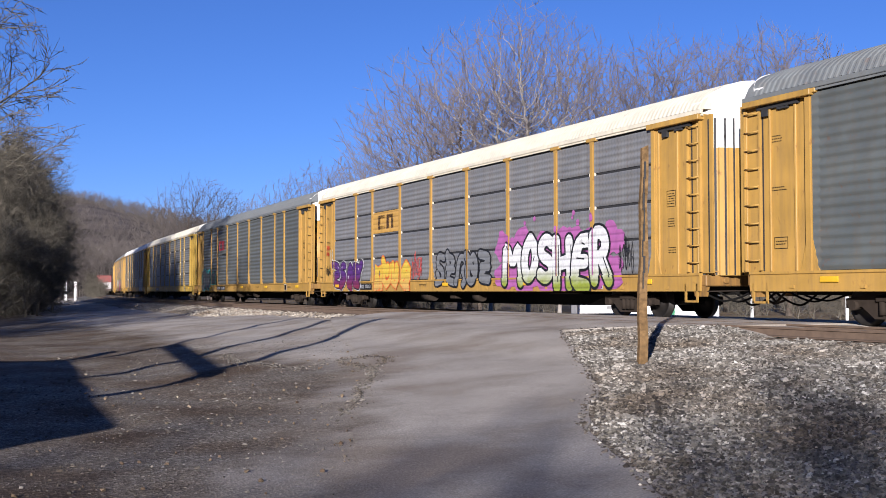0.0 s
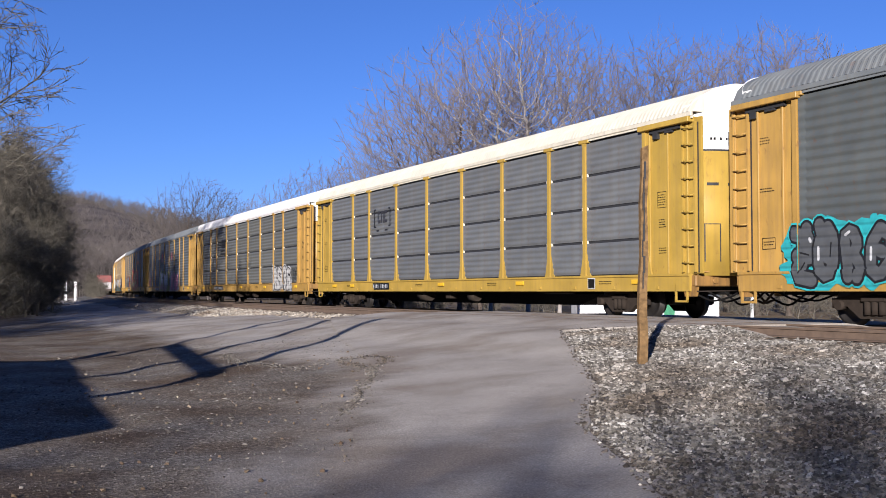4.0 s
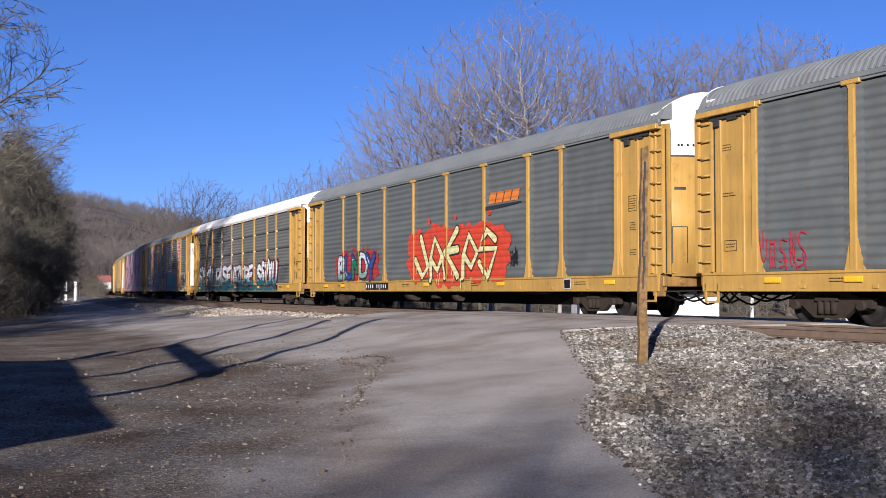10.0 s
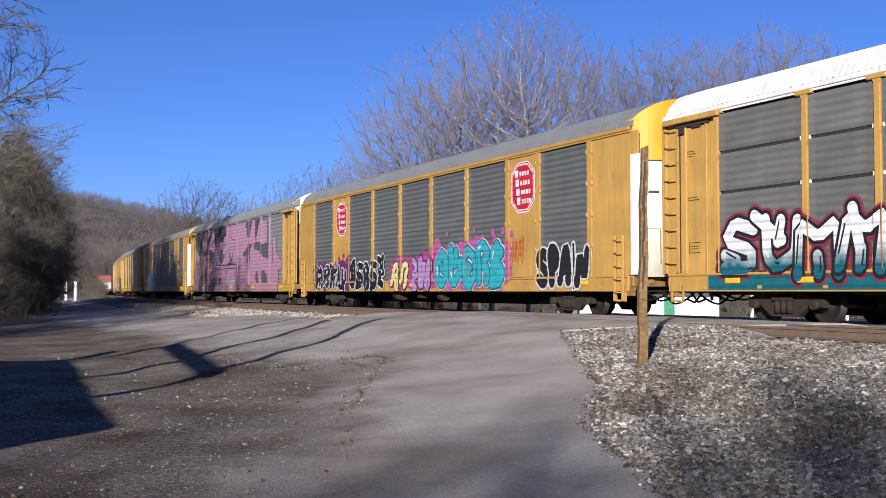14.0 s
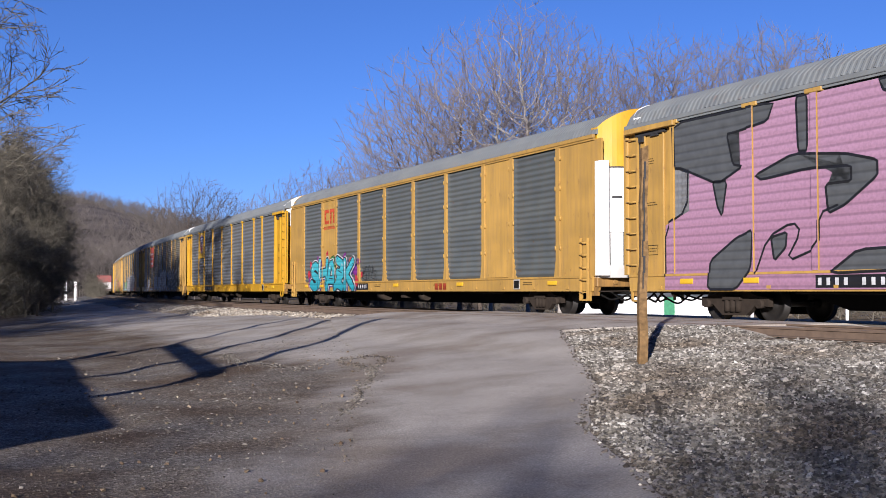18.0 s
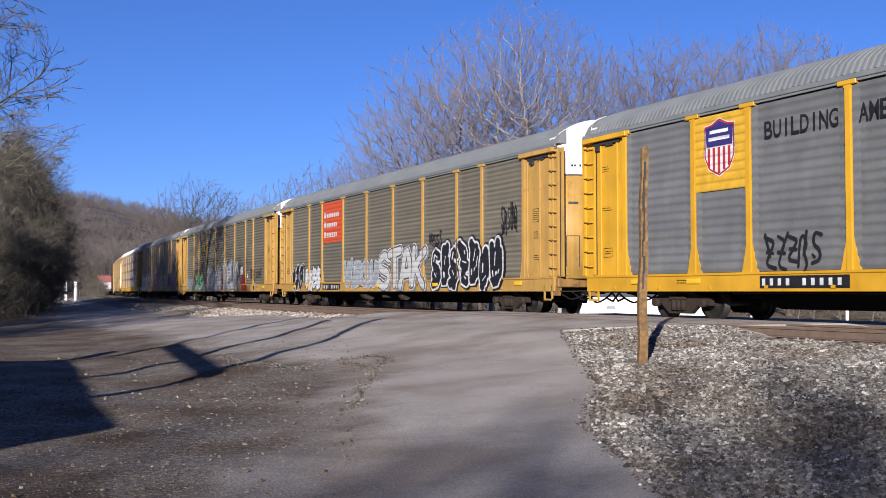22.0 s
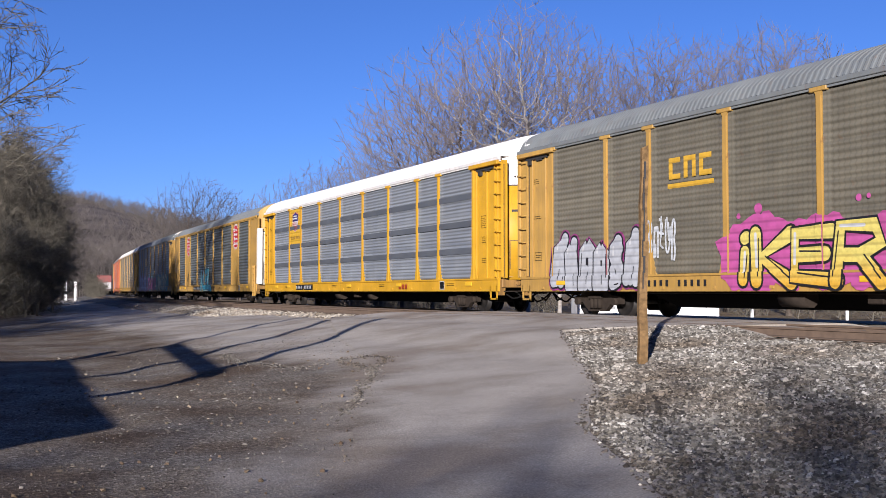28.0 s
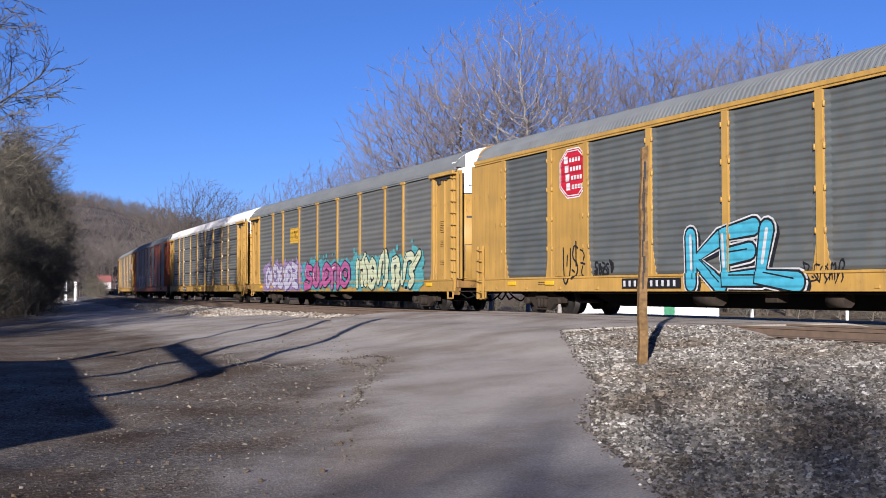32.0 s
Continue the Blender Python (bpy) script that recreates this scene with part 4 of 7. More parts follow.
def scrawl(r, a, b):
    kind = r.randrange(6)
    if kind == 0:
        return [[(a, 1), (a + 0.1, 0.2), (0.5, 0), (b, 0.3), (b, r.uniform(0.6, 1))], [(0.5, r.uniform(0.4, 0.6)), (0.55, r.uniform(0.8, 1))]]
    if kind == 1:
        return [[(a, r.uniform(0, 0.2)), (0.2, 0.9), (0.6, 1), (b, 0.7), (0.5, 0.5), (b, 0.2), (b - 0.2, 0)]]
    if kind == 2:
        return [[(b, 0.9), (0.3, 1), (a, 0.6), (0.8, 0.45), (b, 0.1), (a, 0)], [(a, r.uniform(0.2, 0.35)), (0.4, 0.2)]]
    if kind == 3:
        return [[(a, 0), (a + 0.05, 1), (0.5, 0.7), (b, 1), (b + 0.03, 0)], [(0.48, 0.35), (0.52, 0.02)]]
    if kind == 4:
        return [[(0.5, 1), (a, 0.7), (a, 0.2), (0.5, 0), (b, 0.3), (b, 0.8), (0.5, 1)], [(0.45, 0.55), (0.6, 0.5)]]
    return [[(a, 1), (b, 0.85), (0.5, 0.5), (a, 0.1), (b, 0)], [(0.2, 0.52), (0.8, 0.48)]]


def brush(bm, pts, w, mi, y, caps=True):
    """One broad sprayed stroke with round ends."""
    L, R = [], []
    for i, p in enumerate(pts):
        a, b = Vector(pts[max(0, i - 1)]), Vector(pts[min(len(pts) - 1, i + 1)])
        d = b - a
        d = d.normalized() if d.length > 1e-6 else Vector((1, 0))
        n = Vector((-d.y, d.x)) * w / 2
        yy = y - 0.00008 * i
        L.append(bm.verts.new((p[0] + n.x, yy, p[1] + n.y)))
        R.append(bm.verts.new((p[0] - n.x, yy, p[1] - n.y)))
    for i in range(len(pts) - 1):
        bm.faces.new((R[i], R[i + 1], L[i + 1], L[i])).material_index = mi
    if caps:
        for (p, q), (va, vb) in (((pts[0], pts[1]), (R[0], L[0])), ((pts[-1], pts[-2]), (L[-1], R[-1]))):
            t = math.atan2(p[1] - q[1], p[0] - q[0])
            arc = [bm.verts.new((p[0] + w / 2 * math.cos(t + k), va.co.y, p[1] + w / 2 * math.sin(t + k))) for k in (-1.0, -0.5, 0.0, 0.5, 1.0)]
            first = va if (Vector((va.co.x, va.co.z)) - Vector((arc[0].co.x, arc[0].co.z))).length < (Vector((vb.co.x, vb.co.z)) - Vector((arc[0].co.x, arc[0].co.z))).length else vb
            last = vb if first is va else va
            bm.faces.new([first] + arc + [last]).material_index = mi


def piece(car, word, x0, x1, z0, z1, fill, line, cloud=None, seed=1, lw=0.05, halo=None, shade=None, fat=0.25, wild=1.0, sharp=None, glint=True, label="", extra=None, pack=1.3, drips=0):
    """A sprayed piece: cloud with loose dots, drop shade, rim, outline and filled strokes, letter over letter; * is a sign that cannot be read."""
    bm = bmesh.new()
    r = random.Random(seed * 7 + hash_of(word))
    asmat = lambda c: c if hasattr(c, "node_tree") else spray(c)
    mats = [asmat(line), asmat(fill), asmat(W_)] + [asmat(c) for c in (extra or ())]
    h = z1 - z0
    if cloud:
        mats.append(spray(cloud))
        ci = len(mats) - 1
        m = max(4, int((x1 - x0) / 0.42))
        for i in range(m + 1):
            rr = h * r.uniform(0.20, 0.36)
            for dz in (-0.22, 0.22):
                add_blob(bm, x0 + i * (x1 - x0) / m, (z0 + z1) / 2 + dz * h + r.uniform(-0.08, 0.1) * h, rr * 1.25, rr, ci, -0.0003 * (2 * i + (dz > 0)), r, 22, 0.22)
        for i in range(m):
            add_blob(bm, r.uniform(x0 - 0.5, x1 + 0.5), r.choice((z0 + h * r.uniform(0, 0.3), z1 + h * r.uniform(0.02, 0.28))), *([h * r.uniform(0.03, 0.09)] * 2), ci, -0.001 - 0.0003 * i, r, 12, 0.05)
    cells = [ch for ch in word]
    wide = [0.45 if ch in "Ii" else (1.25 if ch == "M" else 1.0) for ch in cells]
    unit = (x1 - x0) / sum(wide)
    x = x0
    y = -0.018 if cloud else -0.004
    laid = []
    for ch, wd in zip(cells, wide):
        cw = unit * wd
        strokes = scribble(r) if ch == "*" else GLYPHS[ch]
        w = min(fat * h, cw * 0.62) * r.uniform(0.92, 1.1)
        t, q, up = r.uniform(-0.10, 0.10) * wild, r.uniform(-0.14, 0.14) * wild, r.uniform(-0.06, 0.06) * h * wild
        sw, sh = max(0.14, cw * pack - w), (h - w) * (1 + r.uniform(-0.08, 0.06) * wild)
        lines = []
        for st in strokes:
            pl = []
            for a, b in st:
                px, pz = (a - 0.5) * sw + q * (b - 0.5) * sh, (b - 0.5) * sh
                pl.append((x + cw / 2 + px * math.cos(t) - pz * math.sin(t), (z0 + z1) / 2 + up + px * math.sin(t) + pz * math.cos(t)))
            lines.append(pl if sharp or len(pl) < 3 else rounded(pl, False, *((2, 0.25) if sharp is False else (1, 0.16))))
        laid.append((lines, w))
        x += cw
    for k, off, extra_w in (("shade", (0.10, -0.07), lw * 1.6), ("halo", (0, 0), lw * 2.3)):
        c = shade if k == "shade" else halo
        if c:
            mats.append(asmat(c))
            for lines, w in laid:
                for pl in lines:
                    y -= 0.0004
                    brush(bm, [(a + off[0], b + off[1]) for a, b in pl], w + extra_w, len(mats) - 1, y)
            y -= 0.002
    for i, (lines, w) in enumerate(laid):
        for pl in lines:
            y -= 0.0004
            brush(bm, pl, w + lw * 0.9, 0, y)
        y -= 0.0018
        f = 1 if not extra else (1, *range(3, 3 + len(extra)))[i % (1 + len(extra))]
        for pl in lines:
            y -= 0.0004
            brush(bm, pl, w - lw * 0.9, f, y)
        y -= 0.0016
        if glint:
            a, b = lines[0][len(lines[0]) // 4], lines[0][len(lines[0]) // 4 + 1]
            d = Vector((b[0] - a[0], b[1] - a[1]))
            brush(bm, [a, (a[0] + d.x * 0.7, a[1] + d.y * 0.7)], w * 0.2, 2, y - 0.0006)
            for pl in lines[:2]:                    # cut lines inside the broad strokes
                k = r.randrange(len(pl) - 1)
                p, q = Vector(pl[k]), Vector(pl[k + 1])
                if (q - p).length > 0.1:
                    n = Vector((-(q - p).y, (q - p).x)).normalized() * w * 0.22
                    brush(bm, [tuple(p.lerp(q, 0.1) + n), tuple(p.lerp(q, 0.9) + n * 0.6)], lw * 0.55, 0, y - 0.0009)
    for i in range(drips):
        xx, zz = r.uniform(x0, x1), z0 + h * r.uniform(0.05, 0.35)
        brush(bm, [(xx, zz), (xx, zz - h * r.uniform(0.1, 0.25))], 0.035, 1, y - 0.001)
    wrap_side(bm, x0 - 0.6, x1 + 0.6)
    return part("graffiti_piece", bm, mats, car, label)


def rounded(pts, closed=True, times=2, cut=0.22):
    """Corner cutting."""
    for _ in range(times):
        q = []
        n = len(pts)
        for i in range(n if closed else n - 1):
            a, b = pts[i], pts[(i + 1) % n]
            q += [(a[0] + (b[0] - a[0]) * cut, a[1] + (b[1] - a[1]) * cut), (b[0] + (a[0] - b[0]) * cut, b[1] + (a[1] - b[1]) * cut)]
        pts = q if closed else [pts[0]] + q + [pts[-1]]
    return pts


def shape(car, name, polys, cols, label, lines=(), curvy=False, lift=0.0):
    """Painted outlines: polys of (colour index, points), lines of (colour index, width, points)."""
    bm = bmesh.new()
    if curvy:
        polys = [(mi, rounded(p, True, 1, 0.1) if mi else p) for mi, p in polys]
        lines = [(mi, w, rounded(p, False, 1)) for mi, w, p in lines] + [(2, 0.055, p + p[:1]) for mi, p in polys if mi == 1]
    for i, (mi, pts) in enumerate(polys):
        bm.faces.new([bm.verts.new((x, -lift - 0.0008 * i, z)) for x, z in pts]).material_index = mi
    for mi, w, pts in lines:
        add_stroke(bm, pts, w, mi, -lift - 0.0008 * len(polys) - 0.002)
    bmesh.ops.triangulate(bm, faces=[f for f in bm.faces if len(f.verts) > 4])
    xs = [v.co.x for v in bm.verts]
    wrap_side(bm, min(xs), max(xs))
    return part(name, bm, [c if hasattr(c, "node_tree") else spray(c) for c in cols], car, label)


def emblem_bars(car, x0, x1, z0, z1, col, n=3, label="emblem drawn as plain bars", under=False):
    """A maker's mark as plain upright bars of its size and colour."""
    rs = []
    s = (x1 - x0) / n
    for i in range(n):
        rs.append((x0 + i * s + s * 0.08, x0 + i * s + s * 0.34, z0, z1, 0))
        rs.append((x0 + i * s + s * 0.34, x0 + i * s + s * 0.86, z1 - (z1 - z0) * 0.24, z1, 0))
        if i % 2 == 0:
            rs.append((x0 + i * s + s * 0.34, x0 + i * s + s * 0.86, z0, z0 + (z1 - z0) * 0.24, 0))
        else:
            rs.append((x0 + i * s + s * 0.62, x0 + i * s + s * 0.86, z0, z1 - (z1 - z0) * 0.24, 0))
    if under:
        rs.append((x0, x1, z0 - (z1 - z0) * 0.42, z0 - (z1 - z0) * 0.2, 0))
    return rects(car, "emblem", rs, [col], label)


def shield(car, x, z, w, h):
    """Shield emblem: blue head, red and white stripes, white rim."""
    def sh(k):
        o = [(-1, .78), (-.55, .82), (0, 1), (.55, .82), (1, .78), (.92, .3), (1, -.3), (.7, -.75), (0, -1), (-.7, -.75), (-1, -.3), (-.92, .3)]
        return [(x + a * w / 2 * k, z + b * h / 2 * k) for a, b in o]
    s = sh(0.90)
    head = [s[i] for i in (0, 1, 2, 3, 4)] + [(s[5][0], z + 0.02 * h), (s[11][0], z + 0.02 * h)]
    polys = [(0, sh(1.0)), (1, sh(0.97)), (0, s), (2, head)]
    for i in range(5):
        xa = x - w * 0.38 + i * w * 0.165
        d = abs(xa + w * 0.05 - x) / (w / 2)
        polys.append((1, [(xa, z - h * (0.44 - 0.16 * d)), (xa + w * 0.085, z - h * (0.44 - 0.16 * d)), (xa + w * 0.085, z), (xa, z)]))
    bars = [(3, 0.06 * h, [(x - w * 0.3, z + h * 0.27), (x + w * 0.3, z + h * 0.27)]), (3, 0.06 * h, [(x - w * 0.34, z + h * 0.15), (x + w * 0.34, z + h * 0.15)])]
    return shape(car, "emblem", polys, [(0.8, 0.8, 0.8), (0.45, 0.03, 0.03), (0.04, 0.03, 0.18), (0.82, 0.82, 0.82)], "red, white and blue shield emblem", bars, lift=0.006)


def words(car, s, x0, x1, z0, z1, col, label):
    bm = bmesh.new()
    lay_letters(bm, s, x0, x1, z0, z1, 0, 0.012, 0.0, y=-0.004)
    wrap_side(bm, x0, x1)
    return part("lettering", bm, spray(col), car, label)


def tag(car, x0, x1, z0, z1, col, seed=1, w=0.035, label="scrawled spray-can tag", n=5, back=0.0):
    """A quick scrawl: thin looped signs run together."""
    bm = bmesh.new()
    r = random.Random(seed)
    cw = (x1 - x0) / n
    for i in range(n):
        sl, up, q = r.uniform(-0.1, 0.2), r.uniform(-0.12, 0.12) * (z1 - z0), r.uniform(0.75, 1.15)
        for k, st in enumerate(scribble(r)):
            pl = [(x0 + (i + a + sl * b) * cw, (z0 + z1) / 2 + up + (b - 0.5) * (z1 - z0) * q) for a, b in st]
            brush(bm, rounded(pl, False, 2, 0.25), w * r.uniform(0.8, 1.15), 0, -0.009 - 0.0015 * (i % 2) - 0.0004 * k)
    wrap_side(bm, x0, x1)
    for v in bm.verts:
        v.co.y += back
    return part("graffiti_tag", bm, spray(col), car, label)


def rects(car, name, rs, cols, label="", posts=True):
    """Flat painted marks: rs holds (x0, x1, z0, z1, colour index)."""
    bm = bmesh.new()
    for x0, x1, z0, z1, mi in rs:
        add_quad(bm, x0, x1, z0, z1, mi, -0.002 * (1 + 2 * mi))
    wrap_side(bm, min(r[0] for r in rs), max(r[1] for r in rs), posts)
    return part(name, bm, [spray(c) for c in cols], car, label)


def number_board(car, x, w=1.3, dark=True, z=0.80, h=0.2):
    """Board with the car's number as plain bars."""
    rs = [(x, x + w, z - 0.03, z + h + 0.03, 0)] if dark else []
    n = 10
    for i in range(n):
        if i == 4:
            continue
        a = x + 0.07 + i * (w - 0.14) / n
        rs.append((a, a + (w - 0.14) / n * 0.42, z + 0.025, z + h - 0.025, 1))
    return rects(car, "number_board", rs, [K, W_] if dark else [(0.6, 0.33, 0.08), K], "black board with pale bars" if dark else "dark bars", posts=False)


def octagon(car, x, z, w, h):
    """Red eight-sided emblem with a white rim and pale bars."""
    bm = bmesh.new()
    def oct_(k, mi, y):
        c = 0.28
        p = [(-1, -1 + 2 * c * .8), (-1 + 2 * c, -1), (1 - 2 * c, -1), (1, -1 + 2 * c * .8), (1, 1 - 2 * c * .8), (1 - 2 * c, 1), (-1 + 2 * c, 1), (-1, 1 - 2 * c * .8)]
        bm.faces.new([bm.verts.new((x + a * w / 2 * k, y, z + b * h / 2 * k)) for a, b in p]).material_index = mi
    oct_(1.0, 0, 0.0)
    oct_(0.95, 1, -0.003)
    oct_(0.91, 0, -0.006)
    oct_(0.86, 1, -0.009)
    for i in range(4):
        zz = z + h * (0.27 - i * 0.18)
        add_quad(bm, x - w * 0.32 + i * w * 0.03, x - w * 0.18 + i * w * 0.03, zz - h * 0.065, zz + h * 0.075, 0, -0.012)
        for j in range(4):
            add_quad(bm, x - w * 0.12 + i * w * 0.03 + j * w * 0.105, x - w * 0.045 + i * w * 0.03 + j * w * 0.105, zz - h * 0.05, zz + h * 0.035, 0, -0.012)
    wrap_side(bm, x - w, x + w, False)
    return part("emblem", bm, [spray((0.8, 0.78, 0.78)), spray((0.55, 0.012, 0.03))], car, "red octagonal emblem with white rim")


def stencil_mesh():
    """Rows of unreadable bars and a framed box on the end panels, the doors and the sill."""
    bm = bmesh.new()
    r = random.Random(4)
    y = -HALF_W + 0.09 - 0.006
    def bars(x, z, w, rows, yy=y, hh=0.02):
        for i in range(rows):
            xx = x
            while xx < x + w - 0.03:
                l = r.uniform(0.03, 0.07)
                add_quad(bm, xx, xx + l, z - i * 0.06, z - i * 0.06 + hh, 0, yy)
                xx += l + 0.015
    def frame_(x0, x1, z0, z1):
        for a in ((x0, x1, z0, z0 + 0.015), (x0, x1, z1 - 0.015, z1), (x0, x0 + 0.015, z0, z1), (x1 - 0.015, x1, z0, z1)):
            add_quad(bm, *a, 0, y)
    frame_(12.15, 12.5, 2.75, 3.15)
    bars(12.18, 3.06, 0.28, 5)
    bars(12.2, 2.45, 0.25, 4)
    bars(12.2, 1.75, 0.3, 3)
    bars(-12.9, 4.0, 0.35, 3)
    bars(-12.85, 2.9, 0.4, 2)
    frame_(-12.8, -12.4, 1.6, 1.85)
    bars(-12.75, 1.75, 0.3, 2)
    for x in (-9.6, -2.4, 3.3, 9.7):
        bars(x, 0.95, 0.6, 2, -FACE["sill"] - 0.013)
    for yy in np.arange(-1.05, 0.9, 0.075):        # height mark on the door's white top
        if r.random() < 0.75:
            xa, xb = END - 0.312 + door_bulge(yy), END - 0.312 + door_bulge(yy + 0.05)
            bm.faces.new([bm.verts.new(p) for p in ((xa, yy, 4.28), (xb, yy + 0.05, 4.28), (xb, yy + 0.05, 4.34), (xa, yy, 4.34))])
    return bm



def autorack(paint_m, panel, kind, roof, top, label, style="A", rib=0.2, roof_side=None, door=None, bands=(), pleated=False):
    """One covered car carrier with all its parts; the camera sees its -y side."""
    car = thing("autorack_car", label, "railcar", "autorack train")
    T = Matrix.Translation
    turn = Matrix.Rotation(math.pi, 4, "Z")
    door = door or paint_m
    post = cached(("post",), post_mesh, paint_m) if style == "A" else cached(("frame_post",), frame_post, paint_m)
    h = EAVE - SILL_Z1 - 0.03
    for side in (0, 1):
        R = turn if side else Matrix.Identity(4)
        for i, w in enumerate(BAYS):
            solid = style == "B" and i in (1, 7)
            pw = w - 0.10
            x = EDGES[i] + 0.05
            if solid:
                me = cached(("side_panel", "flat", round(pw, 2)), flat_panel(pw, h), paint_m)
                put("side_panel", me, car, R @ T((x, -FACE["panel"], SILL_Z1 + 0.01)))
            elif kind == "tier" and side == 0:
                hh = h / 4
                for j in range(4):
                    me = cached(("side_panel", "tier", round(pw, 2)), ribbed(pw, hh - 0.07, 0.17, 0.028), panel)
                    put("side_panel", me, car, R @ T((x, -FACE["panel"], SILL_Z1 + 0.03 + j * hh)))
            else:
                me = cached(("side_panel", kind, style, round(pw, 2), rib), ribbed(pw, h, rib if style == "A" else 0.17, 0.04 if style == "A" else 0.05), panel)
                put("side_panel", me, car, R @ T((x, -FACE["panel"], SILL_Z1 + 0.01)))
        if kind == "tier" and side == 0:
            put("backing", cached(("backing",), lambda: box_bm(-PANEL_HALF, PANEL_HALF, 0.05, 0.08, 0, h + 0.02), SEAM), car, R @ T((0, -FACE["panel"], SILL_Z1 + 0.01)), "dark gaps between panels")
            for q in EDGES[1:9]:
                for j in range(1, 4):
                    for s in (-0.14, 0.11):
                        put("clip", cached(("clip",), lambda: box_bm(0, 0.03, -0.012, 0.04, 0, 0.085, 0.006), CREAM), car, T((q + s, -FACE["panel"], SILL_Z1 - 0.045 + j * h / 4)), "small white panel clip")
        for e in EDGES:
            put("post", post, car, R @ T((e, -HALF_W + 0.03, SILL_Z1)))
        put("side_sill", cached(("side_sill",), sill_mesh, paint_m), car, R @ T((0, -FACE["sill"], SILL_Z0)))
        put("eave_beam", cached(("eave_beam",), eave_mesh, roof_side or roof), car, R @ T((0, -HALF_W, EAVE + 0.03)))
        for e in (-1, 1):
            cw = END - (0.06 if style == "A" else -0.02) - PANEL_HALF
            if style == "A":
                me = cached(("corner_panel", round(cw, 2)), corner_mesh(cw), paint_m)
                x0 = PANEL_HALF + 0.05 if e > 0 else -PANEL_HALF - 0.05 - cw
                put("corner_panel", me, car, R @ T((x0, -HALF_W + 0.09, SILL_Z1)))
                put("ladder", cached(("ladder",), ladder_mesh, paint_m), car, R @ T(((END - (0.72 if pleated else 0.54)) if e > 0 else (-END + 0.08), -HALF_W + 0.04, SILL_Z0 + 0.45)))
                put("eave_bracket", cached(("eave_bracket",), bracket_mesh, paint_m), car, R @ (T((PANEL_HALF - 0.15, -HALF_W, EAVE - 0.1)) if e > 0 else T((-PANEL_HALF - 1.85, -HALF_W, EAVE - 0.1))))
                put("lock_gear", cached(("lock_gear",), latch_mesh, SEAM), car, R @ (T((PANEL_HALF - 0.15, -HALF_W + 0.04, EAVE - 0.1)) if e > 0 else T((-PANEL_HALF - 1.85, -HALF_W + 0.04, EAVE - 0.1))), "dark lock gear")
                for q in ((END - 0.62, END - 0.02) if e > 0 else (-END + 0.58, -END - 0.02)):
                    put("gap", cached(("gap",), lambda: box_bm(0, 0.04, -0.008, 0.01, 0.02, EAVE - SILL_Z1 - 0.12), SEAM), car, R @ T((q, -HALF_W + 0.09, SILL_Z1)), "dark upright gap")
                for q, ww in ((0.03, 0.10), (cw * 0.42, 0.05), (cw * 0.8, 0.06)):
                    put("stiffener", cached(("stiffener", ww), lambda: box_bm(0, ww, -0.05, 0.0, 0.0, EAVE - SILL_Z1 - 0.02, 0.008), paint_m), car, R @ T((x0 + q, -HALF_W + 0.09, SILL_Z1)))
            else:
                x0 = PANEL_HALF + 0.05 if e > 0 else -PANEL_HALF - 0.05 - cw
                put("corner_panel", cached(("corner_flat", round(cw, 2)), corner_mesh(cw), paint_m), car, R @ T((x0, -HALF_W + 0.02, SILL_Z1)))
                put("ladder", cached(("short_ladder",), lambda: ladder_mesh(5, 1.7, 0.36), paint_m), car, R @ T(((END - 0.75) if e > 0 else (-END + 0.35), -HALF_W - 0.06, 0.45)))
    for i, w in enumerate(BAYS):
        for z in bands:
            put("band", cached(("band", round(w, 2)), lambda: box_bm(0.06, w - 0.06, -0.016, 0.01, 0, 0.2), BAND), car, T((EDGES[i], -FACE["panel"], z)), "dark band")
    put("data_stencil", cached(("data_stencil",), stencil_mesh, BLACK), car, None, "small dark stencilled bars")["kind"] = "stuff"
    put("roof", cached(("roof",), roof_mesh(None), roof), car)
    for e in (0, 1):
        R = turn if e else Matrix.Identity(4)
        M = R @ T((END - (0.12 if style == "B" else 0.32), 0, 0))
        lowz = SILL_Z1 - 0.05
        put("end_door", cached(("end_door", "low", pleated), end_door(lowz, 4.05, pleated), door), car, M)
        put("end_door_top", cached(("end_door", "top", pleated), end_door(4.05, None, pleated), top), car, M)
        if style == "B":
            put("door_edge_strip", cached(("door_edge_strip",), lambda: box_bm(0.02, 0.34, -HALF_W + 0.0, -HALF_W + 0.26, 1.12, 4.2, 0.012), WHITE), car, M, "white door edge panel")
        for i in range(14 if pleated else 0):
            y = -1.42 + 2.84 * (2 * i + 0.5) / 27
            put("door_fold", cached(("door_fold", i), slot_mesh(y - 0.02, y + 0.02, 1.08, 4.75), SEAM), car, M, "dark fold between door leaves")
        for q in () if pleated else SLOTS:
            put("door_slot", cached(("door_slot", q), slot_mesh(*q), SEAM), car, M, "dark slot of the end door")
        for q in HOSES:
            put("air_hose", cached(("air_hose", q), hose_mesh(*q), BLACK), car, R @ T((END, 0, 0)), "slack black air hose")
        put("coupler", cached(("coupler",), coupler_mesh, TRUCK), car, R @ T((END - 0.2, 0, 0)))
        put("end_sill", cached(("end_sill",), end_sill_mesh, SILL_PAINT), car, R @ T((END - 0.2, 0, 0)), "grimy yellow buffer beam")
        tr = put("truck", cached(("bolster",), bolster_mesh, BLACK), car, R @ T((10.06, 0, 0)))
        for s in (0, 1):
            put("side_frame", cached(("side_frame",), side_frame, TRUCK), tr, (turn if s else Matrix.Identity(4)) @ T((0, -1.02, 0)))
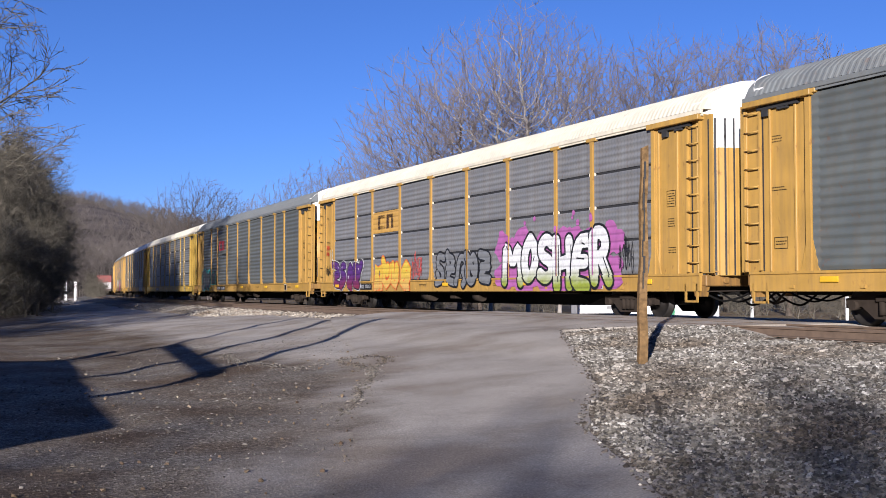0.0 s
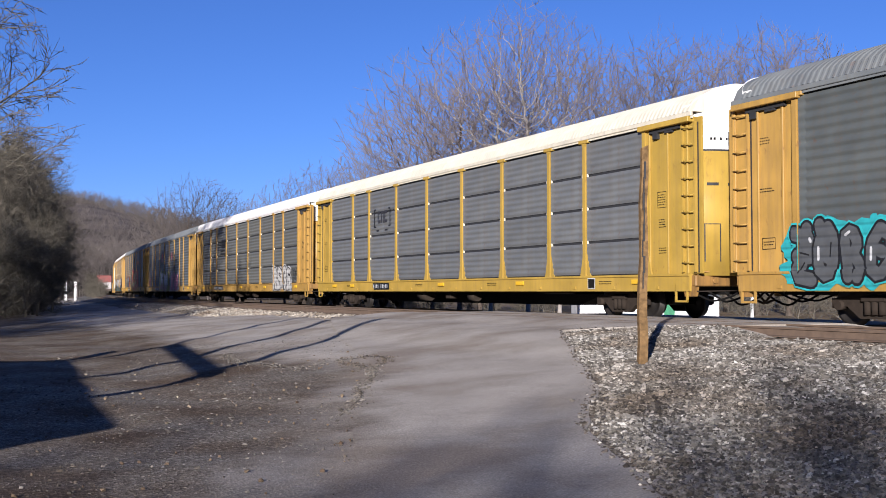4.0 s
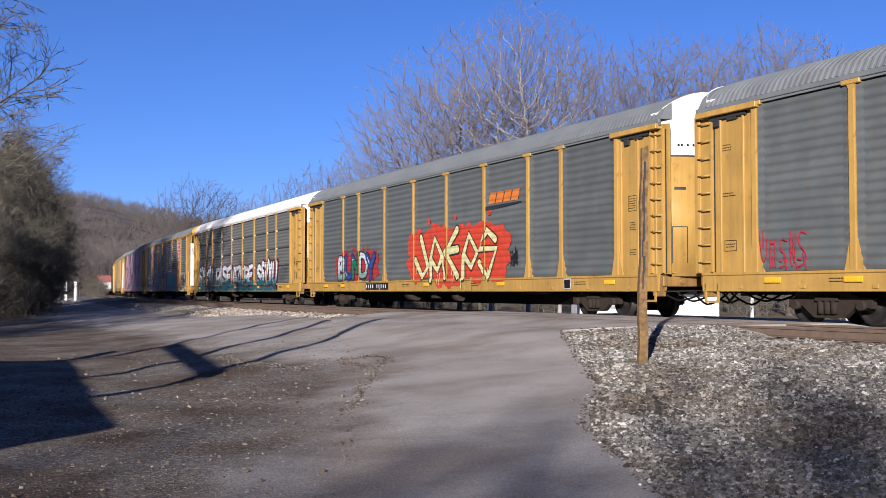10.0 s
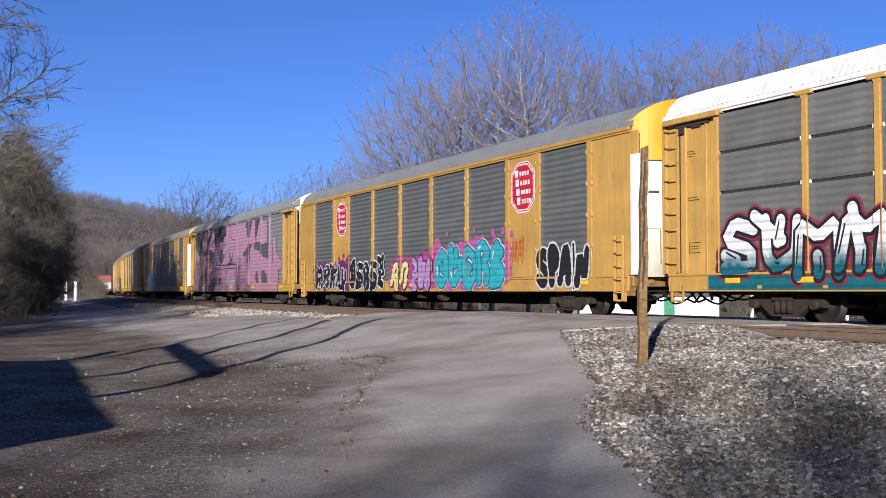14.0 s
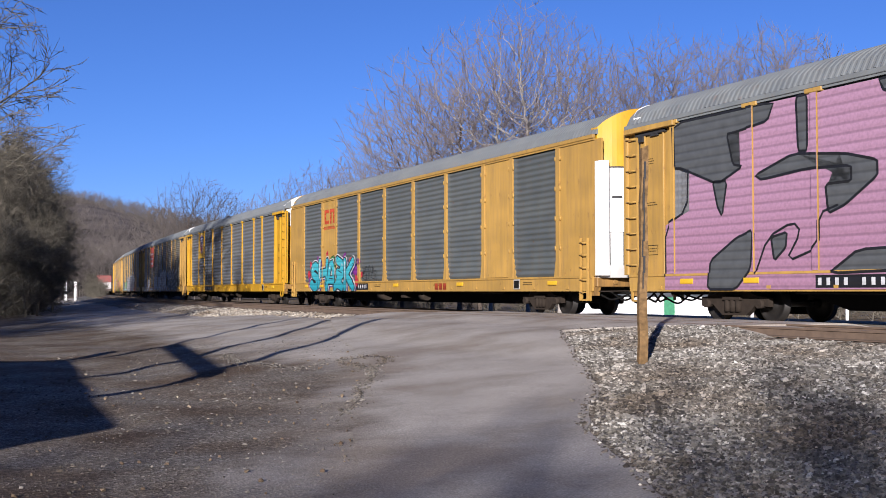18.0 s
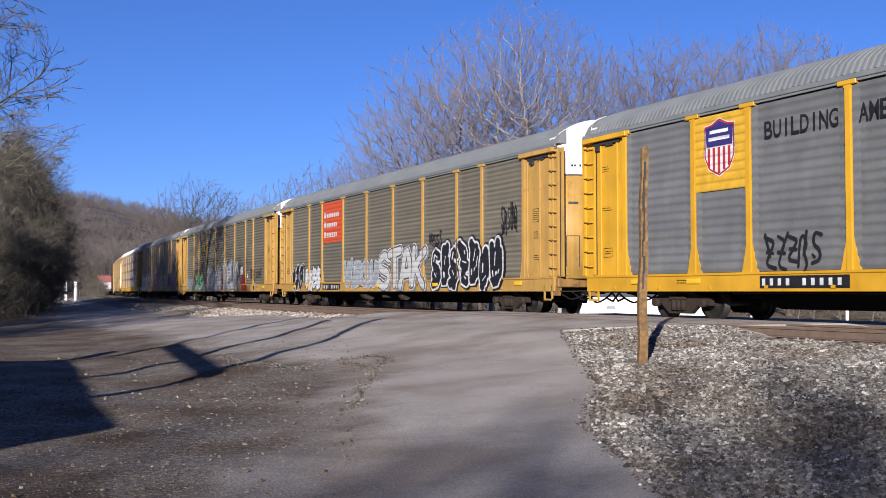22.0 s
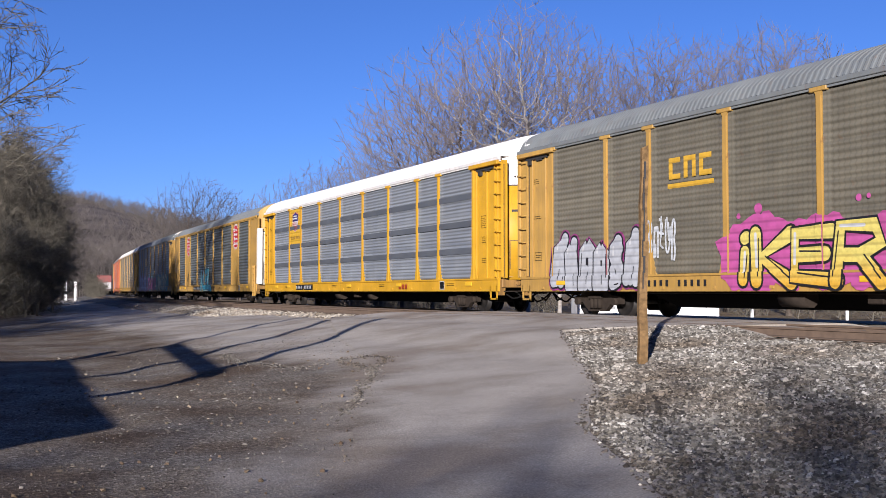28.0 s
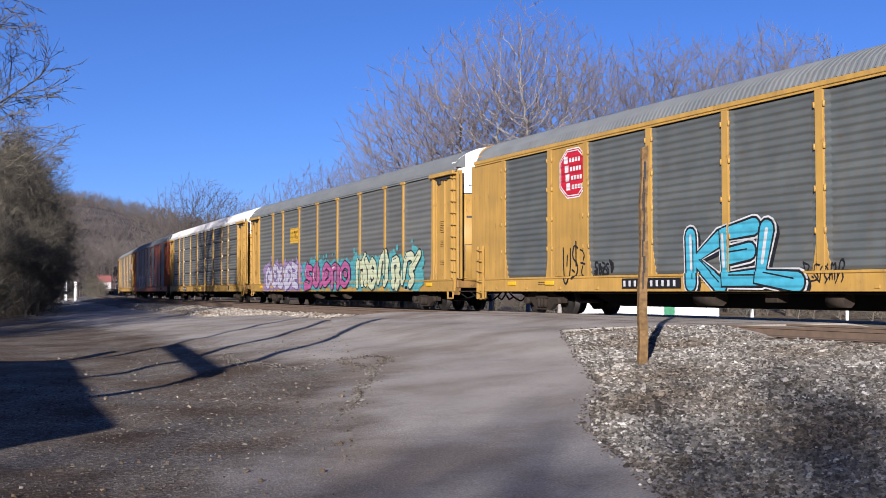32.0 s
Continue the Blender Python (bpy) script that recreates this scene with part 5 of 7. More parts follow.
        for x in (-0.89, 0.89):
            ws = put("wheelset", cached(("wheelset",), wheelset_mesh, WHEEL), tr)
            ws.matrix_parent_inverse = T((x, 0, 0.43))
    put("centre_sill", cached(("centre_sill",), centre_sill, BLACK), car)
    put("brake_gear", cached(("brake_gear",), brake_gear, TRUCK), car)
    for x in (END - 0.78, -END + 0.34):
        put("step", cached(("step",), railing_step, paint_m), car, T((x, -HALF_W + 0.02, 0.42)))
    put("notice_plate", cached(("notice_plate",), lambda: box_bm(0, 0.36, -0.006, 0.0, 0, 0.30), spray((0.6, 0.6, 0.58))), car, T((9.15, -FACE["sill"] - 0.012, 0.76)), "pale framed notice plate")
    put("notice", cached(("notice",), lambda: box_bm(0.03, 0.33, -0.009, -0.004, 0.03, 0.27), BLACK), car, T((9.15, -FACE["sill"] - 0.012, 0.76)), "black notice")
    # reflective yellow patches on the sill and data boxes by the ends
    for x in (-11.4, -9.2, -0.4, 5.2, 11.2):
        put("reflector", cached(("reflector",), lambda: box_bm(0, 0.46, -0.028, 0.0, 0, 0.12), spray(SAFETY)), car, T((x, -FACE["sill"] - 0.012, 0.88)), "yellow reflective patch")
    return car


def box_bm(*a):
    bm = bmesh.new()
    add_box(bm, *a)
    return bm


CARS = []


def add_car(*a, **k):
    c = autorack(*a, **k)
    CARS.append(c)
    return c


NAVY, PALE_Y, DK = (0.03, 0.05, 0.16), (0.72, 0.66, 0.25), (0.10, 0.105, 0.11)
PLATE_Y = (0.72, 0.42, 0.03)

# the car already passing
c = add_car(YELLOW, PANEL_BLUE, "plain", ROOF_GREY, WHITE, "yellow autorack railcar with blue-grey ribbed panels and grey roof")
number_board(c, -7.0)

c = add_car(YELLOW, PANEL_GRID, "tier", CREAM, WHITE, "yellow autorack railcar, grey tiered panels, cream roof, purple and green graffiti", pleated=True)
rects(c, "nameplate", [(-7.0, -4.36, 3.02, 3.86, 0)], [(0.62, 0.36, 0.08)], "yellow panel with a dark emblem")
emblem_bars(c, -6.55, -4.8, 3.16, 3.72, (0.06, 0.03, 0.03), 2)
piece(c, "*" * 4, -11.7, -8.35, 0.78, 2.0, fade("purple_fade", (0.22, 0.03, 0.07), (0.10, 0.03, 0.20), 0.8, 2.0), (0.02, 0.01, 0.03), None, 3, 0.05, W_, sharp=False, fat=0.28, label="purple bubble graffiti with white outline")
piece(c, "*" * 4, -6.9, -3.2, 0.75, 1.95, fade("orange_fade", (0.70, 0.42, 0.12), (0.74, 0.52, 0.05), 0.8, 2.0), (0.75, 0.16, 0.03), None, 5, 0.06, None, sharp=True, fat=0.3, glint=False, label="orange and yellow graffiti flames")
tag(c, -3.1, -2.2, 1.2, 2.0, (0.7, 0.1, 0.08), 4)
piece(c, "*" * 5, -1.1, 3.2, 0.85, 2.12, (0.22, 0.225, 0.235), K, None, 8, 0.07, None, sharp=False, fat=0.26, glint=False, label="hollow black outlined graffiti")
piece(c, "MOSHER", 4.0, 9.9, 0.74, 2.42, fade("white_lime_fade", (0.30, 0.36, 0.04), (0.80, 0.80, 0.80), 0.9, 1.9), K, (0.46, 0.14, 0.40), 13, 0.08, None, sharp=False, fat=0.27, pack=1.22, label="white and lime graffiti on a purple cloud")
tag(c, 10.2, 10.9, 1.2, 2.0, K, 9, 0.03)
tag(c, -12.95, -12.35, 2.55, 2.75, (0.6, 0.05, 0.02), 10, 0.03, "red scrawl on the end panel", 4, 0.05)
tag(c, -12.95, -12.5, 2.3, 2.48, (0.6, 0.05, 0.02), 11, 0.03, "red scrawl on the end panel", 3, 0.05)
tag(c, -12.9, -12.3, 1.45, 1.75, K, 14, 0.03, "black scrawl on the end panel", 5, 0.05)
tag(c, -12.3, -11.95, 2.0, 2.6, W_, 15, 0.03, "white scrawl on the end panel", 3, 0.05)
number_board(c, -8.4, 1.3)

c = add_car(YELLOW, PANEL_BLUE, "plain", ROOF_GREY, WHITE, "yellow autorack railcar, blue-grey ribbed panels, grey roof, teal graffiti")
emblem_bars(c, -6.6, -5.05, 3.3, 3.9, (0.62, 0.03, 0.05), 2, "red emblem drawn as plain bars")
rects(c, "lettering_bars", [(-5.8 + 0.125 * i, -5.71 + 0.125 * i, 2.96, 3.1, 0) for i in range(9)], [K])
piece(c, "*" * 4, -11.8, -9.2, 0.78, 2.05, DK, K, (0.05, 0.42, 0.45), 21, 0.06, (0.06, 0.5, 0.52), label="dark graffiti edged in turquoise")
piece(c, "*" * 3, -8.9, -7.75, 1.15, 1.95, DK, K, None, 22, 0.05, (0.06, 0.5, 0.52), label="small dark graffiti edged in turquoise")
tag(c, -7.5, -6.9, 1.0, 1.8, K, 3, 0.03)
number_board(c, -7.0, 2.4)

c = add_car(OLIVE, PANEL_LIGHT, "tier", CREAM, WHITE, "olive-yellow autorack railcar, pale tiered panels and cream roof")
emblem_bars(c, -6.2, -5.15, 3.42, 3.9, (0.04, 0.04, 0.05), 3)
rects(c, "emblem_brackets", [(-6.55, -6.48, 3.25, 4.0, 0), (-6.55, -6.35, 3.25, 3.31, 0), (-6.55, -6.35, 3.94, 4.0, 0), (-4.93, -4.86, 3.25, 4.0, 0), (-5.05, -4.86, 3.25, 3.31, 0), (-5.05, -4.86, 3.94, 4.0, 0), (-6.3, -6.05, 3.1, 3.16, 0), (-5.4, -5.15, 3.1, 3.16, 0)], [K])
number_board(c, -6.6, 1.7)

c = add_car(YELLOW, PANEL_MID, "tier", ROOF_WHITE, WHITE, "yellow autorack railcar, grey tiered panels, white roof, white bubble graffiti")
rects(c, "emblem", [(-6.9, -5.5, 3.82 - 0.1 * i, 3.87 - 0.1 * i, 0) for i in range(4)] + [(-5.6, -5.3, 3.45, 3.98, 0), (-5.2, -4.6, 3.45, 3.98, 0), (-6.0, -4.6, 3.22, 3.34, 0), (-6.0, -4.5, 3.02, 3.14, 0)], [K], "black striped emblem as plain bars")
piece(c, "*" * 4, 7.1, 10.6, 0.75, 2.05, (0.62, 0.60, 0.57), K, None, 31, 0.07, W_, label="white bubble graffiti with black outline")
tag(c, 10.75, 11.5, 1.25, 1.85, K, 12, 0.03)
number_board(c, -7.6, 2.6)

c = add_car(YELLOW, PANEL_BLUE, "plain", ROOF_GREY, WHITE, "yellow autorack railcar, ribbed grey panels, grey roof, lime and pink graffiti")
octagon(c, -2.76, 3.52, 0.78, 0.72)
octagon(c, 2.85, 3.54, 0.78, 0.72)
piece(c, "*" * 6, -3.5, 1.0, 0.75, 2.3, fade("white_peach_fade", (0.35, 0.18, 0.11), (0.80, 0.80, 0.74), 1.2, 2.1), K, (0.55, 0.62, 0.12), 41, 0.05, LIME, label="white and peach graffiti with lime splashes")
piece(c, "*" * 5, 2.8, 6.7, 0.76, 2.15, fade("pink_fade", (0.66, 0.09, 0.22), (0.72, 0.26, 0.38), 0.8, 2.1), K, (0.33, 0.36, 0.45), 42, 0.06, W_, label="pink wild-style graffiti on a pale blue cloud")
tag(c, -11.6, -10.2, 1.2, 2.0, (0.45, 0.03, 0.05), 43, 0.04, "red scrawled tag")
number_board(c, -6.8, 2.5)

c = add_car(YELLOW, PANEL_BLUE, "plain", ROOF_GREY, WHITE, "yellow autorack railcar, ribbed grey panels, red angular graffiti")
shape(c, "emblem", [(0, [(4.55 + 0.5 * i, 3.5), (4.98 + 0.5 * i, 3.5), (5.12 + 0.5 * i, 3.84), (4.69 + 0.5 * i, 3.84)]) for i in range(4)] + [(1, [(4.35, 3.28), (6.7, 3.41), (6.7, 3.45), (4.35, 3.42)])], [(0.72, 0.20, 0.02), (0.03, 0.03, 0.035)], "orange slanted emblem over a dark wedge")
piece(c, "jaeps", -1.3, 5.2, 1.05, 2.85, (0.75, 0.70, 0.33), K, (0.62, 0.06, 0.02), 1, 0.06, None, label="pale angular lettering on a red cloud", fat=0.16, sharp=True, glint=False, drips=12, pack=1.15)
piece(c, "BUNDY", -9.5, -5.2, 1.15, 2.3, fade("green_white_fade", (0.03, 0.20, 0.13), (0.60, 0.66, 0.66), 1.0, 2.5), (0.02, 0.03, 0.05), (0.42, 0.03, 0.03), 1, 0.07, None, label="green, white and blue lettering on a red cloud", extra=((0.03, 0.07, 0.30), (0.02, 0.17, 0.09)))
tag(c, 6.0, 6.5, 1.5, 2.0, K, 7, 0.04)
number_board(c, -6.2, 2.4)

c = add_car(YELLOW, PANEL_MID, "tier", ROOF_WHITE, WHITE, "yellow autorack railcar, tiered grey panels, white roof, long blue-white graffiti")
BLUEFADE = fade("teal_to_white_fade", (0.01, 0.12, 0.16), (0.78, 0.80, 0.82), 1.25, 2.15)
shape(c, "graffiti_base", [(0, [(-12.0, 0.74), (9.4, 0.74), (9.4, 1.05), (-12.0, 1.05)])], [(0.01, 0.13, 0.17)], "teal base band of the graffiti")
piece(c, "*" * 4, -11.5, -6.9, 0.95, 2.35, BLUEFADE, K, None, 51, 0.08, (0.25, 0.03, 0.05), label="white to teal graffiti with black outline")
piece(c, "RISE", -5.8, -1.3, 0.95, 2.35, BLUEFADE, K, None, 1, 0.06, (0.25, 0.03, 0.05), label="white to teal block lettering, black outline")
piece(c, "AZURE", -0.95, 4.1, 0.95, 2.25, BLUEFADE, K, None, 1, 0.06, (0.25, 0.03, 0.05), label="white to teal block lettering, black outline")
piece(c, "S*Z*U", 5.1, 9.3, 0.95, 2.35, BLUEFADE, K, None, 53, 0.08, (0.25, 0.03, 0.05), label="white to teal graffiti with black outline")
tag(c, 9.7, 11.6, 1.25, 2.0, (0.05, 0.06, 0.06), 54, 0.03, n=6)
tag(c, 12.3, 12.9, 1.95, 2.2, K, 55, 0.03, "black scrawl on the end panel", 4, 0.05)
tag(c, 12.35, 12.8, 1.3, 1.7, K, 56, 0.03, "black scrawl on the end panel", 3, 0.05)
number_board(c, -6.5, 1.4, False)

c = add_car(YELLOW, PANEL_BLUE, "plain", ROOF_GREY, BRIGHT, "yellow framed autorack railcar with inset dark panels and red octagon emblems", style="B", roof_side=YELLOW, door=CREAM)
octagon(c, -7.95, 3.85, 1.35, 1.45)
octagon(c, 8.05, 3.85, 1.45, 1.55)
piece(c, "*" * 4, -11.3, -7.3, 0.76, 1.95, K, W_, PURPLE, 61, 0.06, None, label="black graffiti with white outline over magenta")
piece(c, "*" * 5, -6.9, -2.9, 0.76, 2.05, K, W_, None, 62, 0.06, None, label="black graffiti with white outline")
piece(c, "*" * 2, -2.2, -0.5, 0.76, 1.95, PALE_Y, K, (0.40, 0.06, 0.25), 63, 0.05, None, label="yellow graffiti on magenta")
piece(c, "*" * 3, -0.3, 1.6, 0.76, 2.0, (0.42, 0.26, 0.50), K, (0.40, 0.06, 0.25), 64, 0.05, None, label="lilac graffiti on magenta")
piece(c, "*" * 5, 1.9, 7.0, 0.76, 2.3, (0.05, 0.40, 0.47), (0.02, 0.10, 0.16), (0.45, 0.10, 0.32), 65, 0.05, (0.6, 0.66, 0.68), label="cyan graffiti with white edges over pink")
piece(c, "SPAIN", 8.95, 11.7, 0.74, 2.05, K, W_, None, 1, 0.07, None, sharp=False, fat=0.32, glint=False, label="black bubble lettering with white outline")
tag(c, 7.4, 8.1, 1.6, 2.3, (0.5, 0.12, 0.02), 66, 0.04)

c = add_car(YELLOW, PANEL_GRID, "plain", ROOF_GREY, WHITE, "yellow autorack railcar covered by a huge lilac graffiti piece")
LIL = fade("lilac_paint", (0.40, 0.215, 0.315), (0.44, 0.25, 0.36), 0.8, 4.5)
for o in c.children:
    if o.name.startswith("post") and o.matrix_basis.translation.y < 0 and EDGES[3] - 0.1 < o.matrix_basis.translation.x < EDGES[8] + 0.1:
        o.data = cached(("post",), post_mesh, LIL)
DARK_CUT = (0.10, 0.105, 0.108)
BASE = [(-12.0, 2.3), (-11.1, 2.6), (-11.05, 4.74), (6.9, 4.74), (8.4, 4.41), (8.42, 3.35), (9.5, 3.1), (9.52, 2.18), (9.7, 2.17), (9.72, 3.54), (10.27, 3.5), (10.46, 2.69), (10.79, 2.48), (11.49, 2.24)]
shape(c, "graffiti_piece", [(0, [(xa, 0.74 if xa < 10.7 else 1.88), (xb, 0.74 if xa < 10.7 else 1.88), (xb, zb), (xa, za)]) for (xa, za), (xb, zb) in zip(BASE, BASE[1:])], [LIL], "lilac paint over most of the side")
shape(c, "graffiti_cutout", [
    (1, [(-11.65, 4.74), (-8.24, 4.74), (-8.44, 4.36), (-9.43, 4.25), (-9.74, 4.24), (-9.54, 3.53), (-9.23, 3.46), (-10.06, 3.14), (-11.38, 3.64), (-11.61, 3.66)]),
    (1, [(-7.6, 4.74), (-7.29, 4.74), (-7.3, 3.58), (-7.55, 3.6)]),
    (1, [(-8.84, 3.22), (-7.7, 3.56), (-6.31, 3.41), (-5.51, 3.2), (-5.51, 2.9), (-6.32, 2.4), (-6.75, 2.26), (-6.82, 2.85), (-6.15, 2.85), (-6.15, 3.16), (-7.34, 3.21), (-8.65, 3.11)]),
    (1, [(-10.23, 3.21), (-9.75, 3.18), (-9.92, 2.4), (-10.07, 2.62)]),
    (1, [(-10.41, 0.75), (-10.34, 1.4), (-9.45, 1.89), (-8.89, 2.04), (-8.96, 1.2), (-9.46, 0.75)]),
    (1, [(-8.37, 1.85), (-7.9, 1.94), (-7.94, 1.62), (-8.28, 1.35)])], [LIL, DARK_CUT, K], "dark grey cut-outs between lilac letters", [
    (2, 0.05, [(-11.98, 1.06), (-11.98, 2.3), (-11.16, 2.62), (-11.11, 3.58)]),
    (2, 0.05, [(-8.86, 1.08), (-8.47, 1.86), (-7.72, 2.15), (-7.5, 1.93), (-7.95, 1.31), (-7.01, 1.59), (-7.0, 2.28), (-6.49, 2.41)])], True, 0.011)
shape(c, "graffiti_cutout", [
    (1, [(-6.76, 1.06), (-6.01, 1.51), (-4.19, 1.55), (-3.07, 1.52), (-3.08, 1.15), (-4.05, 1.12)]),
    (1, [(-5.45, 4.74), (-1.85, 4.74), (-1.87, 4.2), (-2.48, 4.2), (-2.48, 3.84), (-3.59, 3.93), (-3.87, 3.58), (-4.3, 3.53), (-5.11, 3.77), (-5.26, 3.98), (-4.73, 4.17), (-4.8, 4.42), (-5.33, 4.49)]),
    (1, [(-3.47, 3.35), (-2.81, 3.3), (-2.5, 3.03), (-2.57, 2.72), (-2.82, 2.51), (-3.41, 2.5), (-3.61, 2.89)]),
    (1, [(-0.6, 2.52), (-0.18, 2.81), (-0.13, 2.52), (0.12, 2.46), (0.17, 2.34), (-1.38, 2.36)])], [LIL, DARK_CUT, K], "dark grey cut-outs between lilac letters", [
    (2, 0.05, [(-0.44, 4.74), (-0.45, 3.95), (0.86, 3.81), (0.55, 3.32), (0.08, 2.97), (0.08, 2.57), (1.17, 2.33)]),
    (2, 0.05, [(-5.11, 2.17), (-3.45, 3.04), (-3.77, 3.78), (-4.43, 4.27)]), (2, 0.05, [(-5.11, 2.13), (1.9, 2.11)]), (2, 0.05, [(-4.26, 2.36), (1.3, 2.32)])], True, 0.011)
shape(c, "graffiti_cutout", [
    (1, [(3.5, 4.65), (4.35, 4.74), (4.99, 4.74), (4.85, 4.48), (4.45, 4.36), (4.44, 3.84), (3.82, 3.9), (3.82, 4.37), (3.5, 4.47)]),
    (1, [(2.83, 2.91), (3.81, 3.14), (4.44, 3.38), (5.04, 3.39), (4.43, 3.04), (4.53, 2.46), (3.91, 2.32), (3.81, 2.91), (3.16, 2.71)]),
    (1, [(5.82, 4.74), (6.9, 4.74), (6.9, 4.61), (6.19, 4.65), (6.09, 3.79), (5.77, 3.71)]),
    (1, [(5.52, 3.4), (6.89, 3.44), (7.31, 3.25), (8.53, 3.34), (8.91, 3.21), (8.9, 2.42), (8.51, 2.49), (7.55, 2.65), (6.88, 2.97), (5.52, 3.13)]),
    (1, [(7.29, 1.78), (7.71, 1.87), (8.35, 1.59), (8.5, 1.19), (7.28, 1.21)]),
    (1, [(5.87, 1.51), (6.15, 1.83), (6.42, 1.71), (6.42, 1.17), (6.06, 1.23)])], [LIL, DARK_CUT, DARK_CUT], "dark grey cut-outs between lilac letters", (), True, 0.011)
shape(c, "graffiti_patch", [(0, [(5.77, 3.44), (6.26, 3.45), (6.21, 3.69), (5.81, 3.71)])], [(0.65, 0.16, 0.03)], "orange patch", lift=0.02)
tag(c, -2.5, 1.6, 1.05, 1.45, (0.55, 0.62, 0.66), 71, 0.05, n=9)
number_board(c, -7.1, 2.4)

c = add_car(YELLOW, PANEL_BLUE, "plain", ROOF_GREY, BRIGHT, "yellow framed autorack railcar with inset panels and cyan graffiti", style="B", roof_side=YELLOW, door=WHITE)
emblem_bars(c, -8.75, -7.25, 3.75, 4.4, (0.60, 0.08, 0.02), 2, "red emblem drawn as plain bars")
rects(c, "lettering_bars", [(-8.75 + 0.17 * i, -8.63 + 0.17 * i, 3.5, 3.64, 0) for i in range(9)], [(0.55, 0.08, 0.02)])
shape(c, "graffiti_spatter", [(i % 2, [(x + q * math.cos(k * 1.05) * (1 + 0.25 * math.sin(3 * k + i)), z + q * math.sin(k * 1.05) * (1 + 0.25 * math.cos(2 * k + i))) for k in range(6)]) for i, (x, z, q) in enumerate(((-10.9, 1.5, 0.22), (-10.7, 1.1, 0.3), (-10.6, 1.9, 0.2), (-9.6, 2.2, 0.13), (-8.3, 2.4, 0.12), (-6.0, 2.2, 0.2), (-5.2, 2.0, 0.22), (-4.7, 1.6, 0.3), (-4.5, 1.15, 0.26), (-4.2, 1.95, 0.14), (-3.9, 1.4, 0.12), (-5.0, 1.0, 0.3)))], [(0.55, 0.03, 0.05), (0.22, 0.03, 0.25)], "red and purple paint spatter")
piece(c, "SHA*K", -10.5, -4.8, 0.72, 2.2, fade("cyan_fade", (0.04, 0.34, 0.42), (0.08, 0.46, 0.54), 0.8, 2.1), K, None, 81, 0.07, W_, shade=(0.05, 0.02, 0.2), fat=0.27, label="turquoise wild-style lettering with white and black edges")
piece(c, "A", -8.1, -6.9, 0.75, 2.3, (0.10, 0.30, 0.07), K, None, 82, 0.05, None, label="green middle of the graffiti")
tag(c, -3.9, -2.2, 1.1, 1.7, K, 83, 0.03)
number_board(c, -5.3, 2.2)
rects(c, "lettering_bars", [(3.4 + 0.34 * i, 3.65 + 0.34 * i, 0.76, 0.98, 0) for i in range(3)], [(0.35, 0.05, 0.01)])

c = add_car(BRIGHT, PANEL_LIGHT, "plain", ROOF_GREY, WHITE, "bright yellow autorack railcar with pale ribbed panels and shield emblem")
rects(c, "nameplate", [(-8.9, -7.18, 3.0, 4.74, 0)], [(0.72, 0.42, 0.02)], "yellow plate behind the shield")
shield(c, -8.05, 3.98, 1.05, 1.35)
words(c, "BUILDING", -6.6, -4.5, 3.98, 4.34, K, "black slogan lettering")
words(c, "AMERICA", -4.0, -2.2, 3.98, 4.34, K, "black slogan lettering")
tag(c, -6.6, -5.0, 1.25, 1.9, K, 91, 0.07)
number_board(c, -6.75, 2.5)

c = add_car(YELLOW, PANEL_DARK, "grid", ROOF_GREY, WHITE, "yellow autorack railcar, dark olive panels, red square, white and black graffiti", rib=0.15)
RS = (0.62, 0.085, 0.02)
rects(c, "nameplate", [(-7.0, -4.36, 2.9, 4.72, 0)] + [(-6.8, -6.55, 4.02 - 0.44 * i, 4.28 - 0.44 * i, 1) for i in range(3)] + [(-6.45 + 0.24 * j, -6.28 + 0.24 * j, 4.02 - 0.44 * i, 4.22 - 0.44 * i, 1) for i in range(3) for j in range((7, 6, 6)[i])], [RS, W_], "red square with pale bars")
piece(c, "*" * 3, -11.6, -9.9, 0.76, 2.0, K, W_, None, 101, 0.06, None, label="black graffiti with white outline")
piece(c, "*" * 4, -9.6, -7.2, 0.76, 1.85, W_, K, None, 102, 0.05, None, label="white bubble graffiti")
piece(c, "*" * 4, -4.1, 0.1, 0.76, 2.0, (0.33, 0.35, 0.37), (0.55, 0.58, 0.62), None, 103, 0.05, None, label="faded silver graffiti")
piece(c, "STAK", 0.0, 4.5, 0.74, 2.35, (0.56, 0.56, 0.53), (0.06, 0.06, 0.065), None, 104, 0.06, (0.62, 0.63, 0.64), shade=(0.22, 0.24, 0.28), fat=0.24, glint=False, label="white wild-style lettering with dark outline")
piece(c, "*" * 7, 5.1, 10.4, 0.76, 2.3, K, W_, None, 105, 0.09, K, label="large black and white graffiti")
tag(c, 4.8, 5.9, 2.3, 2.8, K, 106, 0.05)
tag(c, 10.3, 11.3, 2.5, 3.3, K, 107, 0.05)
number_board(c, -6.95, 2.4)

c = add_car(YELLOW, PANEL_DARK, "grid", ROOF_GREY, WHITE, "yellow autorack railcar, dark olive panels, silver graffiti along its foot", rib=0.15)
emblem_bars(c, -6.25, -4.8, 3.4, 3.88, PLATE_Y, 3, "yellow emblem drawn as plain bars", True)
piece(c, "*" * 4, -11.6, -8.4, 0.76, 1.75, (0.22, 0.25, 0.27), (0.10, 0.18, 0.22), None, 111, 0.06, None, label="dull blue-grey graffiti")
piece(c, "*" * 4, -8.2, -5.2, 0.8, 1.85, fade("mint_fade", (0.36, 0.58, 0.64), (0.18, 0.52, 0.25), 0.8, 1.9), (0.06, 0.18, 0.16), None, 112, 0.05, None, label="mint and sky-blue graffiti")
